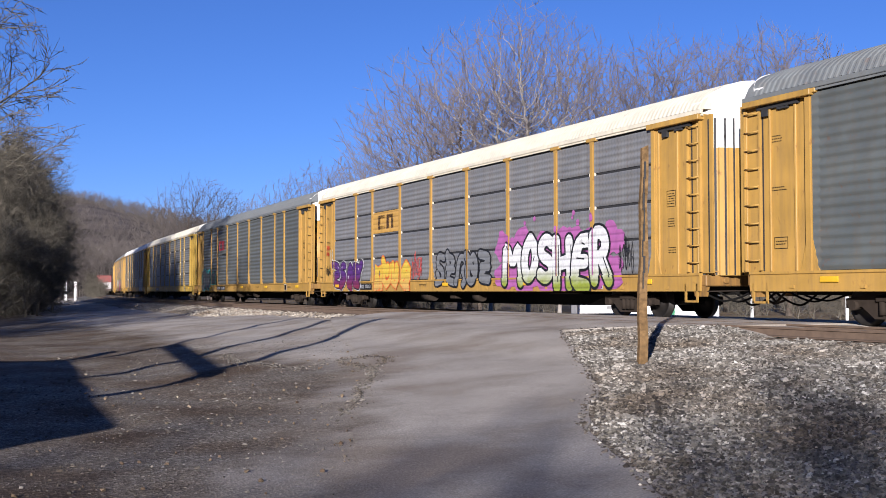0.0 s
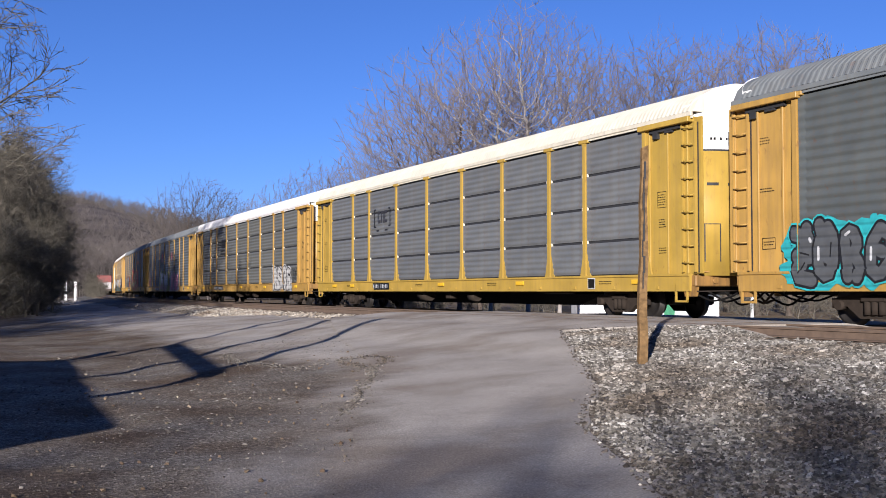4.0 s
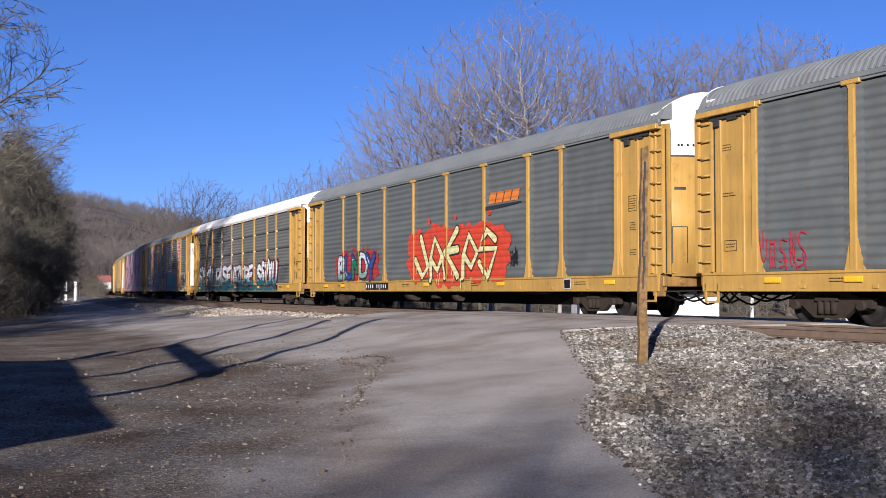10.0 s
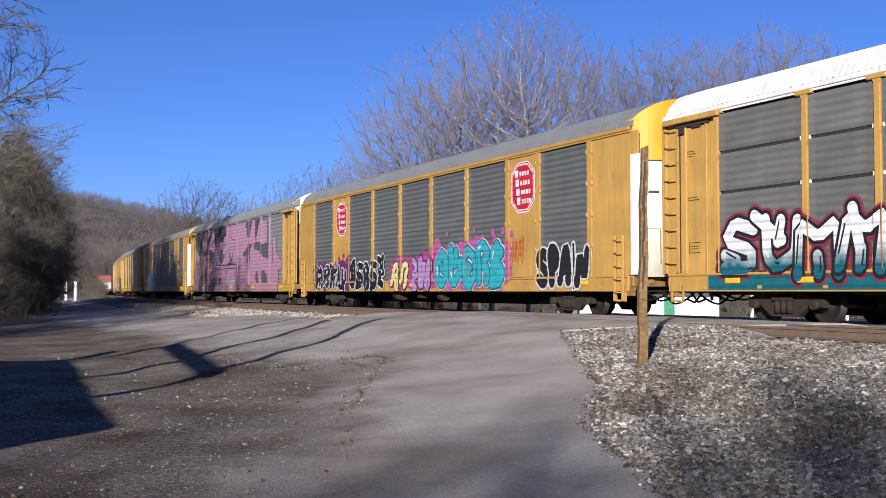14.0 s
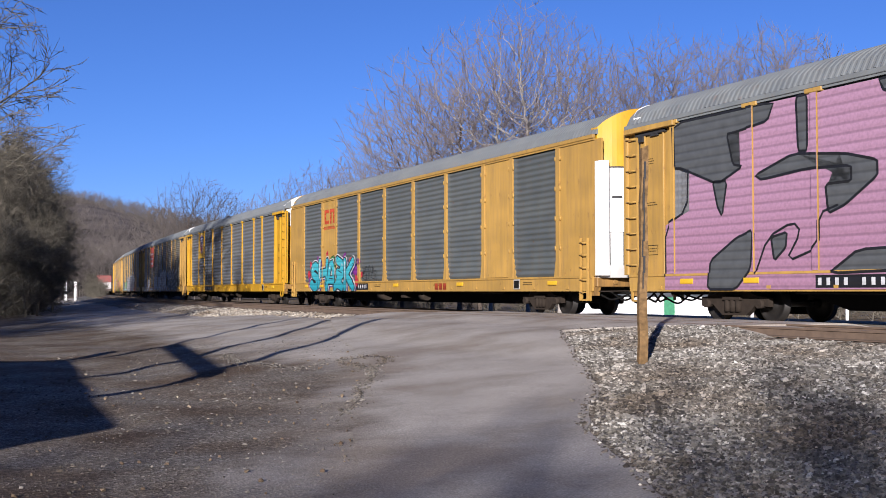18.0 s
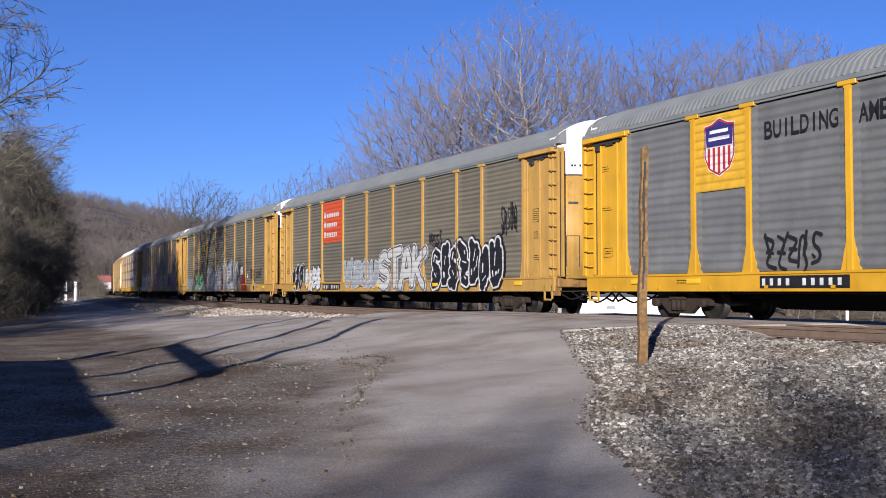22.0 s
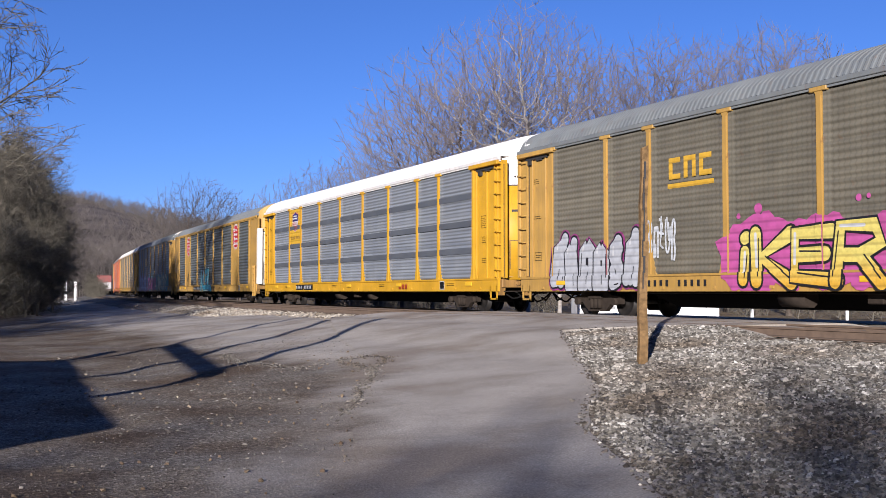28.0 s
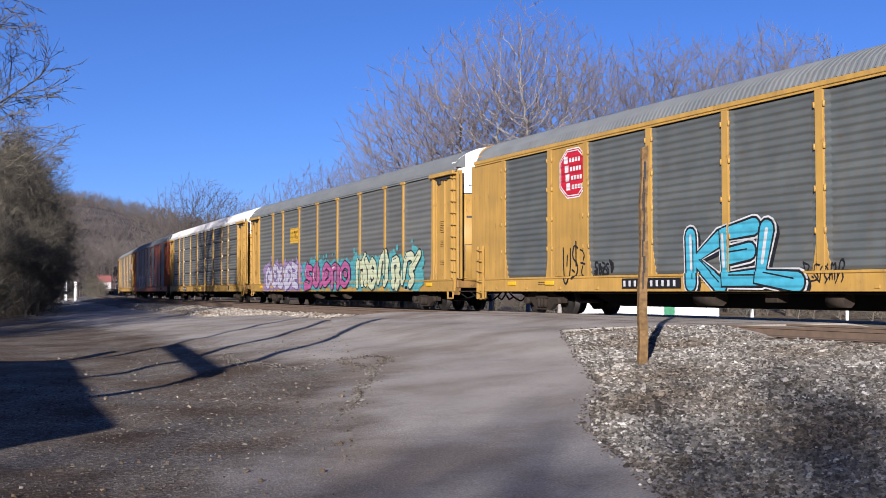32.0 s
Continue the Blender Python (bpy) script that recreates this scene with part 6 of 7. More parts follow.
piece(c, "*" * 5, -4.4, 0.5, 0.76, 2.35, (0.40, 0.42, 0.45), (0.07, 0.07, 0.08), None, 113, 0.07, (0.6, 0.62, 0.64), label="silver graffiti with dark outline")
shape(c, "graffiti_patch", [(0, [(-5.1, 0.76), (-4.3, 0.76), (-4.4, 1.7), (-4.9, 1.8)]), (0, [(0.5, 0.76), (1.4, 0.76), (1.3, 1.8), (0.8, 1.9)])], [MAROON], "maroon spray behind the lettering")
piece(c, "RELIC", 1.3, 5.4, 0.74, 2.5, (0.42, 0.44, 0.47), (0.06, 0.06, 0.07), None, 1, 0.07, (0.6, 0.62, 0.64), shade=(0.09, 0.09, 0.1), sharp=True, label="silver block lettering with dark outline")
shape(c, "graffiti_patch", [(0, [(6.0, 0.74), (7.6, 0.74), (7.3, 1.1), (7.0, 1.85), (6.6, 1.6), (6.2, 1.75)]), (1, [(7.4, 1.5), (7.8, 1.85), (7.75, 1.45)]), (2, [(5.85, 1.65), (6.55, 1.75), (6.5, 2.15), (5.85, 2.1)])], [(0.25, 0.02, 0.02), W_, (0.6, 0.6, 0.6)], "dark red and white spray shapes")
tag(c, 8.3, 9.5, 1.35, 1.95, K, 116, 0.05)
tag(c, 9.7, 10.9, 1.4, 1.9, K, 117, 0.04)
number_board(c, -7.0, 2.5)

c = add_car(YELLOW, PANEL_DARK, "grid", ROOF_GREY, WHITE, "yellow autorack railcar, dark olive panels, pink and green graffiti", rib=0.15)
emblem_bars(c, -6.35, -4.65, 3.4, 3.92, PLATE_Y, 3, "yellow emblem drawn as plain bars", True)
piece(c, "*" * 6, -11.7, -7.4, 0.72, 2.2, (0.48, 0.49, 0.52), K, None, 121, 0.06, (0.30, 0.05, 0.20), label="silver graffiti with purple edge")
tag(c, -7.2, -6.0, 1.6, 2.5, (0.62, 0.64, 0.66), 122, 0.06)
piece(c, "iKER", -3.9, 0.2, 0.76, 2.15, fade("gold_fade", (0.70, 0.40, 0.03), (0.72, 0.60, 0.14), 0.8, 2.0), K, (0.52, 0.10, 0.32), 1, 0.06, None, sharp=True, fat=0.26, label="yellow lettering on pink")
piece(c, "*****", 1.2, 6.6, 0.76, 2.1, fade("tan_pink_fade", (0.58, 0.42, 0.16), (0.62, 0.30, 0.22), 0.8, 2.2), K, (0.22, 0.48, 0.06), 1, 0.06, None, label="tan block lettering on bright green")
tag(c, 5.0, 5.8, 2.4, 2.8, NAVY, 125, 0.08, n=2)
piece(c, "*" * 4, 8.6, 11.4, 0.8, 2.0, (0.32, 0.05, 0.24), (0.55, 0.3, 0.5), None, 126, 0.05, None, label="magenta graffiti")
number_board(c, -7.2, 2.5, False)

c = add_car(BRIGHT, PANEL_SILVER, "plain", ROOF_WHITE, WHITE, "clean bright yellow autorack railcar, silver banded panels, white roof", rib=0.12, bands=(1.95, 2.85, 3.75))
rects(c, "nameplate", [(-8.92, -7.16, 3.0, 4.76, 0)], [(0.72, 0.42, 0.02)], "yellow plate behind the shield")
shield(c, -8.03, 4.15, 0.95, 1.0)
words(c, "BUILDING AMERICA", -8.8, -7.25, 3.28, 3.43, (0.2, 0.1, 0.02), "small dark slogan lettering")
number_board(c, -7.75, 2.6)
rects(c, "lettering_bars", [(5.4 + 0.3 * i, 5.62 + 0.3 * i, 0.78, 0.96, 0) for i in range(3)], [(0.35, 0.05, 0.01)])

c = add_car(YELLOW, PANEL_BLUE, "plain", ROOF_GREY, YELLOW, "yellow framed autorack railcar, red octagon emblems and bright cyan graffiti", style="B", roof_side=YELLOW, door=CREAM)
octagon(c, -7.75, 4.0, 1.4, 1.4)
octagon(c, 8.2, 4.0, 1.5, 1.5)
piece(c, "KEL", -2.75, 0.9, 0.74, 2.25, (0.09, 0.44, 0.60), K, None, 1, 0.06, W_, sharp=True, fat=0.28, shade=K, label="cyan block lettering with black and white edge")
tag(c, -8.3, -7.0, 1.0, 2.0, K, 141, 0.06, n=3)
tag(c, -6.7, -5.8, 1.15, 1.5, K, 142, 0.06)
tag(c, 0.9, 2.1, 0.85, 1.3, K, 143, 0.03)
number_board(c, -5.4, 2.4)

c = add_car(YELLOW, PANEL_MID, "plain", ROOF_GREY, WHITE, "yellow autorack railcar, grey panels, pastel graffiti along its foot")
rects(c, "nameplate", [(-5.8, -4.36, 3.1, 3.85, 0)], [PLATE_Y], "yellow nameplate")
emblem_bars(c, -5.6, -4.5, 3.3, 3.7, K, 3)
piece(c, "*" * 5, -10.3, -4.2, 0.78, 2.1, (0.55, 0.52, 0.62), (0.15, 0.10, 0.25), (0.34, 0.24, 0.42), 151, 0.06, None, label="white and violet graffiti")
piece(c, "*" * 5, -3.4, 3.2, 0.78, 2.1, (0.48, 0.12, 0.30), K, (0.10, 0.36, 0.40), 152, 0.06, None, label="magenta graffiti on a teal cloud")
piece(c, "*" * 5, 3.9, 10.3, 0.78, 2.2, (0.62, 0.66, 0.42), K, (0.12, 0.40, 0.42), 153, 0.06, None, label="pale lime graffiti on a teal cloud")

c = add_car(YELLOW, PANEL_MID, "tier", ROOF_WHITE, WHITE, "yellow autorack railcar, tiered grey panels under a bright white roof")
number_board(c, -7.0)

c = add_car(ORANGE, PANEL_MID, "plain", ROOF_GREY, WHITE, "orange-red autorack railcar, dull grey panels, white tag")
piece(c, "*" * 4, -9.5, -3.0, 0.9, 2.3, (0.55, 0.56, 0.6), (0.15, 0.15, 0.18), None, 171, 0.06, None, label="white bubble graffiti")
rects(c, "side_wash", [(EDGES[6] + 0.1, EDGES[8], 1.2, 4.7, 0)], [(0.50, 0.12, 0.04)], "orange repainted bays")

c = add_car(YELLOW, PANEL_MID, "tier", ROOF_GREY, WHITE, "last autorack railcar, grey panels, with red end posts")
rects(c, "nameplate", [(9.0, 11.6, 2.9, 3.9, 0), (9.3, 11.2, 3.1, 3.7, 1)], [(0.45, 0.06, 0.03), W_], "red and white plate")


# ---- trees ----
def grow(seed, height, counts=(11, 8, 7, 4), ratio=(0.47, 0.5, 0.45, 0.5), spread=0.95, twig=0.0088, trunk=0.018, stem=0.72, up=0.05, first=0.22, split=1):
    """Tapered limbs of a bare tree; returns (verts, faces) of the trunk with its boughs and of the twigs."""
    r = random.Random(seed)
    out = ([], []), ([], [])
    last = len(counts)

    def limb(p, d, length, rad, lev):
        n = 5 if lev == 0 else (4 if lev == 1 else (3 if lev == 2 else (2 if lev == 3 else 1)))
        V, F = out[0 if lev <= split else 1]
        bend = (0.06, 0.22, 0.3, 0.32, 0.3)[min(lev, 4)]
        pts, dirs = [p.copy()], [d.copy()]
        for _ in range(n):
            d = (d + Vector((r.gauss(0, bend), r.gauss(0, bend), r.gauss(0.07 if lev < 3 else 0, bend * 0.7)))).normalized()
            p = p + d * (length / n)
            pts.append(p.copy())
            dirs.append(d.copy())
        k = 8 if lev == 0 else (5 if lev == 1 else 3)
        base = len(V)
        end = 0.5 if lev < last else 0.3
        for i, (q, dd) in enumerate(zip(pts, dirs)):
            rr = rad * (1 - (1 - end) * i / n) * (1.3 if lev == 0 and i == 0 else 1)
            qu = dd.to_track_quat("Z", "Y")
            for j in range(k):
                a = 2 * math.pi * j / k
                V.append(tuple(q + qu @ Vector((rr * math.cos(a), rr * math.sin(a), 0))))
        for i in range(n):
            for j in range(k):
                a, b = base + i * k + j, base + i * k + (j + 1) % k
                F.append((a, b, b + k, a + k))
        if lev >= last:
            return
        m = counts[lev] + r.randint(-1, 1)
        lo = first if lev == 0 else 0.18
        for i in range(m):
            t = lo + (1 - lo) * (i + r.uniform(0.1, 0.95)) / m
            f = min(n - 1e-3, t * n)
            q = pts[int(f)].lerp(pts[int(f) + 1], f - int(f))
            dd = dirs[int(f) + 1]
            ax = Vector((r.gauss(0, 1), r.gauss(0, 1), r.gauss(0, 0.35)))
            side = (ax - dd * ax.dot(dd)).normalized()
            s = spread * r.uniform(0.7, 1.15) * (1.0 if lev else 1.2 - 0.45 * t)
            nd = (dd * (1.0 - 0.3 * s) + side * s + Vector((0, 0, up))).normalized()
            limb(q, nd, length * ratio[lev] * r.uniform(0.75, 1.2) * (1.15 - 0.35 * t), max(twig, rad * (1 - 0.5 * t) * r.uniform(0.4, 0.6)), lev + 1)
        if lev:
            limb(pts[-1], dirs[-1], length * ratio[lev] * 0.9, max(twig, rad * end), lev + 1)
        else:
            for _ in range(2):
                limb(pts[-1], (dirs[-1] + Vector((r.gauss(0, 0.35), r.gauss(0, 0.35), 0))).normalized(), length * ratio[0] * 0.85, rad * end, 1)

    limb(Vector((0, 0, -0.2)), Vector((r.gauss(0, 0.05), r.gauss(0, 0.05), 1)).normalized(), height * stem, height * trunk, 0)
    top = max(v[2] for v in out[1][0])
    q = height / top
    return [([(x * q, y * q, z * q) for x, y, z in V], F) for V, F in out]


def tree_meshes(mats, *a, **k):
    made = []
    for (V, F), nm, mat in zip(grow(*a, **k), ("trunk", "crown"), mats):
        me = bpy.data.meshes.new(nm)
        me.from_pydata(V, [], F)
        me.polygons.foreach_set("use_smooth", [True] * len(F))
        me.materials.append(mat)
        made.append(me)
    return made


def recoloured(pair, mats):
    made = [m.copy() for m in pair]
    for m, mat in zip(made, mats):
        m.materials[0] = mat
    return made


TWIG = plain("greyish_twigs", (0.168, 0.143, 0.138), 0.9, vary=0.3)


def colony(seed, height, wide, low, n=1500, step=0.33, kill=0.5, tip=0.0100, thick=0.036, twigs=1.7):
    """A bare tree whose boughs reach for points strewn through an uneven crown: faces of the limbs and of the twigs."""
    r = np.random.default_rng(seed)
    lobes = [(0.0, 0.0, (low + 1.0) / 2 * height, wide * height, (1.0 - low) / 2 * height)]
    for i in range(5):
        t = 6.28 * (i + r.uniform(0, 0.6)) / 5
        q = r.uniform(0.35, 0.75)
        lobes.append((math.cos(t) * wide * height * 0.6, math.sin(t) * wide * height * 0.6, (low + (1 - low) * q) * height, wide * height * 0.5, (1 - low) * height * 0.24))
    pts = []
    for k, (cx, cy, cz, rr, rz) in enumerate(lobes):
        m = n if k == 0 else n // 6
        u = r.normal(size=(m, 3))
        u *= (r.uniform(0, 1, m) ** 0.42 / np.linalg.norm(u, axis=1))[:, None]
        u[:, :2] *= (1 - 0.12 * u[:, 2:])
        pts.append(u * (rr, rr, rz) + (cx, cy, cz))
    A = np.concatenate(pts)
    A = A[A[:, 2] < height * 0.985]
    lean = r.normal(0, 0.02, 2)
    nodes, parent = [np.zeros(3)], [-1]
    while nodes[-1][2] < (low + 0.32 * (1 - low)) * height:
        nodes.append(nodes[-1] + np.array([lean[0] + r.normal(0, 0.07), lean[1] + r.normal(0, 0.07), 1.0]) * step)
        parent.append(len(nodes) - 2)
    N = np.array(nodes)
    d = np.linalg.norm(A[:, None] - N[None], axis=2)
    near, dist = d.argmin(1), d.min(1)
    for _ in range(110):
        if len(A) < 8:
            break
        pull = np.zeros((len(nodes), 3))
        v = (A - N[near]) / np.maximum(dist, 1e-6)[:, None]
        np.add.at(pull, near, v)
        grow_at = np.unique(near)
        g = pull[grow_at]
        g = g / np.maximum(np.linalg.norm(g, axis=1), 1e-6)[:, None] + r.normal(0, 0.07, g.shape) + (0, 0, 0.20)
        g /= np.linalg.norm(g, axis=1)[:, None]
        fresh = N[grow_at] + g * step
        base = len(nodes)
        nodes += list(fresh)
        parent += grow_at.tolist()
        N = np.array(nodes)
        d = np.linalg.norm(A[:, None] - fresh[None], axis=2)
        j, dm = d.argmin(1), d.min(1)
        closer = dm < dist
        stuck = np.ones(len(nodes), bool)
        near = np.where(closer, base + j, near)
        dist = np.where(closer, dm, dist)
        stuck[near[closer]] = False
        keep = (dist > kill) & ~(stuck[near] & ~closer & (r.uniform(0, 1, len(A)) < 0.25))
        A, near, dist = A[keep], near[keep], dist[keep]
    parent = np.array(parent)
    inner = np.arange(1, len(nodes))
    for _ in range(4):                              # ease the kinks out of the boughs
        total, count = N[parent].copy(), np.ones(len(N))
        np.add.at(total, parent[inner], N[inner])
        np.add.at(count, parent[inner], 1)
        soft = total / count[:, None]
        move = count > 1
        move[0] = False
        N = np.where(move[:, None], N * 0.5 + soft * 0.5, N)
    area = np.zeros(len(nodes))
    for i in range(len(nodes) - 1, 0, -1):
        if area[i] == 0:
            area[i] = tip ** 2.35
        area[parent[i]] += area[i]
    rad = area ** (1 / 2.35)
    rad[:3] *= (1.35, 1.15, 1.05)
    e = np.arange(1, len(nodes))
    P0, P1, R0, R1 = N[parent[e]], N[e], np.minimum(rad[parent[e]], rad[e] * 1.5), rad[e]
    thin = np.nonzero((rad < tip * 2.6) & (N[:, 2] > low * height * 0.8))[0]
    src = np.concatenate([thin[r.uniform(0, 1, len(thin)) < min(1.0, twigs - k)] for k in range(math.ceil(twigs))])
    dirs = N[src] - N[parent[src]]
    dirs /= np.maximum(np.linalg.norm(dirs, axis=1), 1e-6)[:, None]
    a = dirs + r.normal(0, 0.36, dirs.shape) + (0, 0, 0.22)
    a /= np.linalg.norm(a, axis=1)[:, None]
    ln = r.uniform(0.2, 0.6, len(src))[:, None]
    mid = N[src] + a * ln * 0.55
    b = a + r.normal(0, 0.15, a.shape) + (0, 0, 0.18)
    b /= np.linalg.norm(b, axis=1)[:, None]
    c2 = np.full(len(src), tip * 0.8)
    P0, P1 = np.concatenate([P0, N[src], mid]), np.concatenate([P1, mid, mid + b * ln * 0.6])
    R0, R1 = np.concatenate([R0, c2, c2 * 0.85]), np.concatenate([R1, c2 * 0.85, c2 * 0.5])
    out = []
    for pick, sides in ((R1 > thick, 7), (R1 <= thick, 3)):
        p0, p1 = P0[pick], P1[pick]
        ax = p1 - p0
        ax /= np.maximum(np.linalg.norm(ax, axis=1), 1e-6)[:, None]
        ref = np.where(np.abs(ax[:, :1]) < 0.7, (1.0, 0, 0), (0, 1.0, 0))
        s1 = np.cross(ax, ref)
        s1 /= np.linalg.norm(s1, axis=1)[:, None]
        s2 = np.cross(ax, s1)
        t = 2 * np.pi * np.arange(sides) / sides
        ring = s1[:, None] * np.cos(t)[None, :, None] + s2[:, None] * np.sin(t)[None, :, None]
        V = np.stack([p0[:, None] + ring * R0[pick][:, None, None], p1[:, None] + ring * R1[pick][:, None, None]], 1).reshape(-1, 3)
        k = np.arange(sides)
        quad = np.stack([k, (k + 1) % sides, (k + 1) % sides + sides, k + sides], -1)
        F = (quad[None] + (np.arange(len(p0)) * 2 * sides)[:, None, None]).reshape(-1, 4)
        V = V * (height / N[:, 2].max())
        out.append((V.tolist(), F.tolist()))
    return out


def colony_meshes(mats, *a, **k):
    made = []
    for (V, F), nm, mat in zip(colony(*a, **k), ("trunk", "crown"), mats):
        me = bpy.data.meshes.new(nm)
        me.from_pydata(V, [], F)
        me.polygons.foreach_set("use_smooth", [True] * len(F))
        me.materials.append(mat)
        made.append(me)
    return made


TREES = [colony_meshes((TREEBARK, TWIG), 17, 18, 0.25, 0.34, 2000, thick=0.019),
         colony_meshes((BARK2, TWIG), 12, 14, 0.29, 0.28),
         colony_meshes((BARK2, TWIG), 23, 13, 0.33, 0.24),
         colony_meshes((BARK2, TWIG), 34, 12, 0.30, 0.28)]
DARK_TREES = [TREES[0]] + [recoloured(t, (BARK3, BARK3)) for t in TREES[1:]]
FAR_TREES = [tree_meshes((THICKET, THICKET), 71 + i, 12, (11, 7, 7, 3), (0.5, 0.5, 0.5, 0.5), 0.95, twig=0.013, trunk=0.012, stem=0.68) for i in range(3)]
CLEAR_TREES = [recoloured(t, (BARK2, FARBARK)) for t in TREES[1:]]
SHRUBS = [tree_meshes((THICKET, THICKET), 31 + i, 5, (10, 7, 6), (0.8, 0.6, 0.55), 1.0, twig=0.011, trunk=0.012, stem=0.4, first=0.05) for i in range(3)]


def plant(pair, x, y, z, size, turn, label, name="bare_tree", cat="tree", group=""):
    t = thing(name, label, cat, group, m=Matrix.Translation((x, y, z)) @ Matrix.Rotation(turn, 4, "Z") @ Matrix.Diagonal((size, size, size, 1)))
    put("trunk", pair[0], t)
    put("crown", pair[1], t)
    return t


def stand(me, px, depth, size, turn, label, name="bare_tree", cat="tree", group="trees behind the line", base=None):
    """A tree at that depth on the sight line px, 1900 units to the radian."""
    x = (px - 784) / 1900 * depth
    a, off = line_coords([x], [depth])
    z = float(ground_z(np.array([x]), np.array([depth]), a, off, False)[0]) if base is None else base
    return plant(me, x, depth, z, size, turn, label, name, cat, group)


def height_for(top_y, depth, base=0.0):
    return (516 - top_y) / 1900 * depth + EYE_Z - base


PALE = "tall bare pale-barked tree against the sky"
BROWN = "bare brown tree with fine twigs, behind the train"
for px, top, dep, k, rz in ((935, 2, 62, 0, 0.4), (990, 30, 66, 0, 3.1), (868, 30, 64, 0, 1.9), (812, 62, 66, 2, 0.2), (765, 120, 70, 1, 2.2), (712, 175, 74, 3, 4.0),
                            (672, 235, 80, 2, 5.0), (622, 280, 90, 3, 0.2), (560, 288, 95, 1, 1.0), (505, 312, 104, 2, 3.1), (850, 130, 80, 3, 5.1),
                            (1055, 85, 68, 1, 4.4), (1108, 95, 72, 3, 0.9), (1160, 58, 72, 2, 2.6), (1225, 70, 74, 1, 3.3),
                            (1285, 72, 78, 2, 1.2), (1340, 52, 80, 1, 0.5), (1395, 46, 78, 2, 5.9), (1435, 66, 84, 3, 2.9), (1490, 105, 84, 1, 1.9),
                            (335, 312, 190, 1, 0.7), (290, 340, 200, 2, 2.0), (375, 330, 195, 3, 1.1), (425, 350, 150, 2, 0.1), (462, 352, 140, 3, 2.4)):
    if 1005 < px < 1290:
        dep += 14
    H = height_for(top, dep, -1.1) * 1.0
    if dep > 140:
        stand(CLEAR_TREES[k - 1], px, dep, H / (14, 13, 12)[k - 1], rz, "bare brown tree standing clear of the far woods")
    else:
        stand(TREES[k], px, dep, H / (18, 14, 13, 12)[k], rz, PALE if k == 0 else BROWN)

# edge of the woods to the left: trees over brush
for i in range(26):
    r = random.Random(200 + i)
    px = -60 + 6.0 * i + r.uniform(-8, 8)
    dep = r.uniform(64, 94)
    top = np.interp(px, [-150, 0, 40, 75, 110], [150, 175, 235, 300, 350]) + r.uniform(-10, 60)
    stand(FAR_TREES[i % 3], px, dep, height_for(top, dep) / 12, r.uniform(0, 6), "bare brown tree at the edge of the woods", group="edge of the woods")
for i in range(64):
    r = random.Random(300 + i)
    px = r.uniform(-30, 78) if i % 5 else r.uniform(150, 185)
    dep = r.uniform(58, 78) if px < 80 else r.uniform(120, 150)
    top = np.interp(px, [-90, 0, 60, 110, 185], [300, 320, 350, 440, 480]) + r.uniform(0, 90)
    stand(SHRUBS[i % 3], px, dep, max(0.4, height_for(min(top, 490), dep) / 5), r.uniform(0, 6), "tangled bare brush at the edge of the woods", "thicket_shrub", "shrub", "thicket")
stand(FAR_TREES[1], -175, 46, 1.45, 1.1, "bare tree with drooping boughs at the lot's edge", group="")


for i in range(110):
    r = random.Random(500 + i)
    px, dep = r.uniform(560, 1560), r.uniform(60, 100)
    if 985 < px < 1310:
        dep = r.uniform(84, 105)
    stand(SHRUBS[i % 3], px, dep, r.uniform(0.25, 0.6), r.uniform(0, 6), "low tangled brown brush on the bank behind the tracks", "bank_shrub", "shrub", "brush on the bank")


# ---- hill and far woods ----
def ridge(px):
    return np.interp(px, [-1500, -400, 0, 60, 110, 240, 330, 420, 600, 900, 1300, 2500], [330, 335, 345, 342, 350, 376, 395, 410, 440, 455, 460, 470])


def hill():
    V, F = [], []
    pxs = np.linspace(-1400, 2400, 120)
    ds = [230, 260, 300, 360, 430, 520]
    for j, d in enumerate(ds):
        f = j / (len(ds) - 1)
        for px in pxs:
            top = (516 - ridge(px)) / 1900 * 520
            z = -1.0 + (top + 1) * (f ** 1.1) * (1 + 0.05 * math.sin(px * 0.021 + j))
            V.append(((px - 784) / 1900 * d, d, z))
    n = len(pxs)
    for j in range(len(ds) - 1):
        for i in range(n - 1):
            k = j * n + i
            F.append((k, k + 1, k + n + 1, k + n))
    me = bpy.data.meshes.new("hill")
    me.from_pydata(V, [], F)
    me.polygons.foreach_set("use_smooth", [True] * len(F))
    me.materials.append(HILLMAT)
    return tagged(new("backdrop_hill", me), "brown wooded hillside under the sky", "hill", kind="structure")


hill()


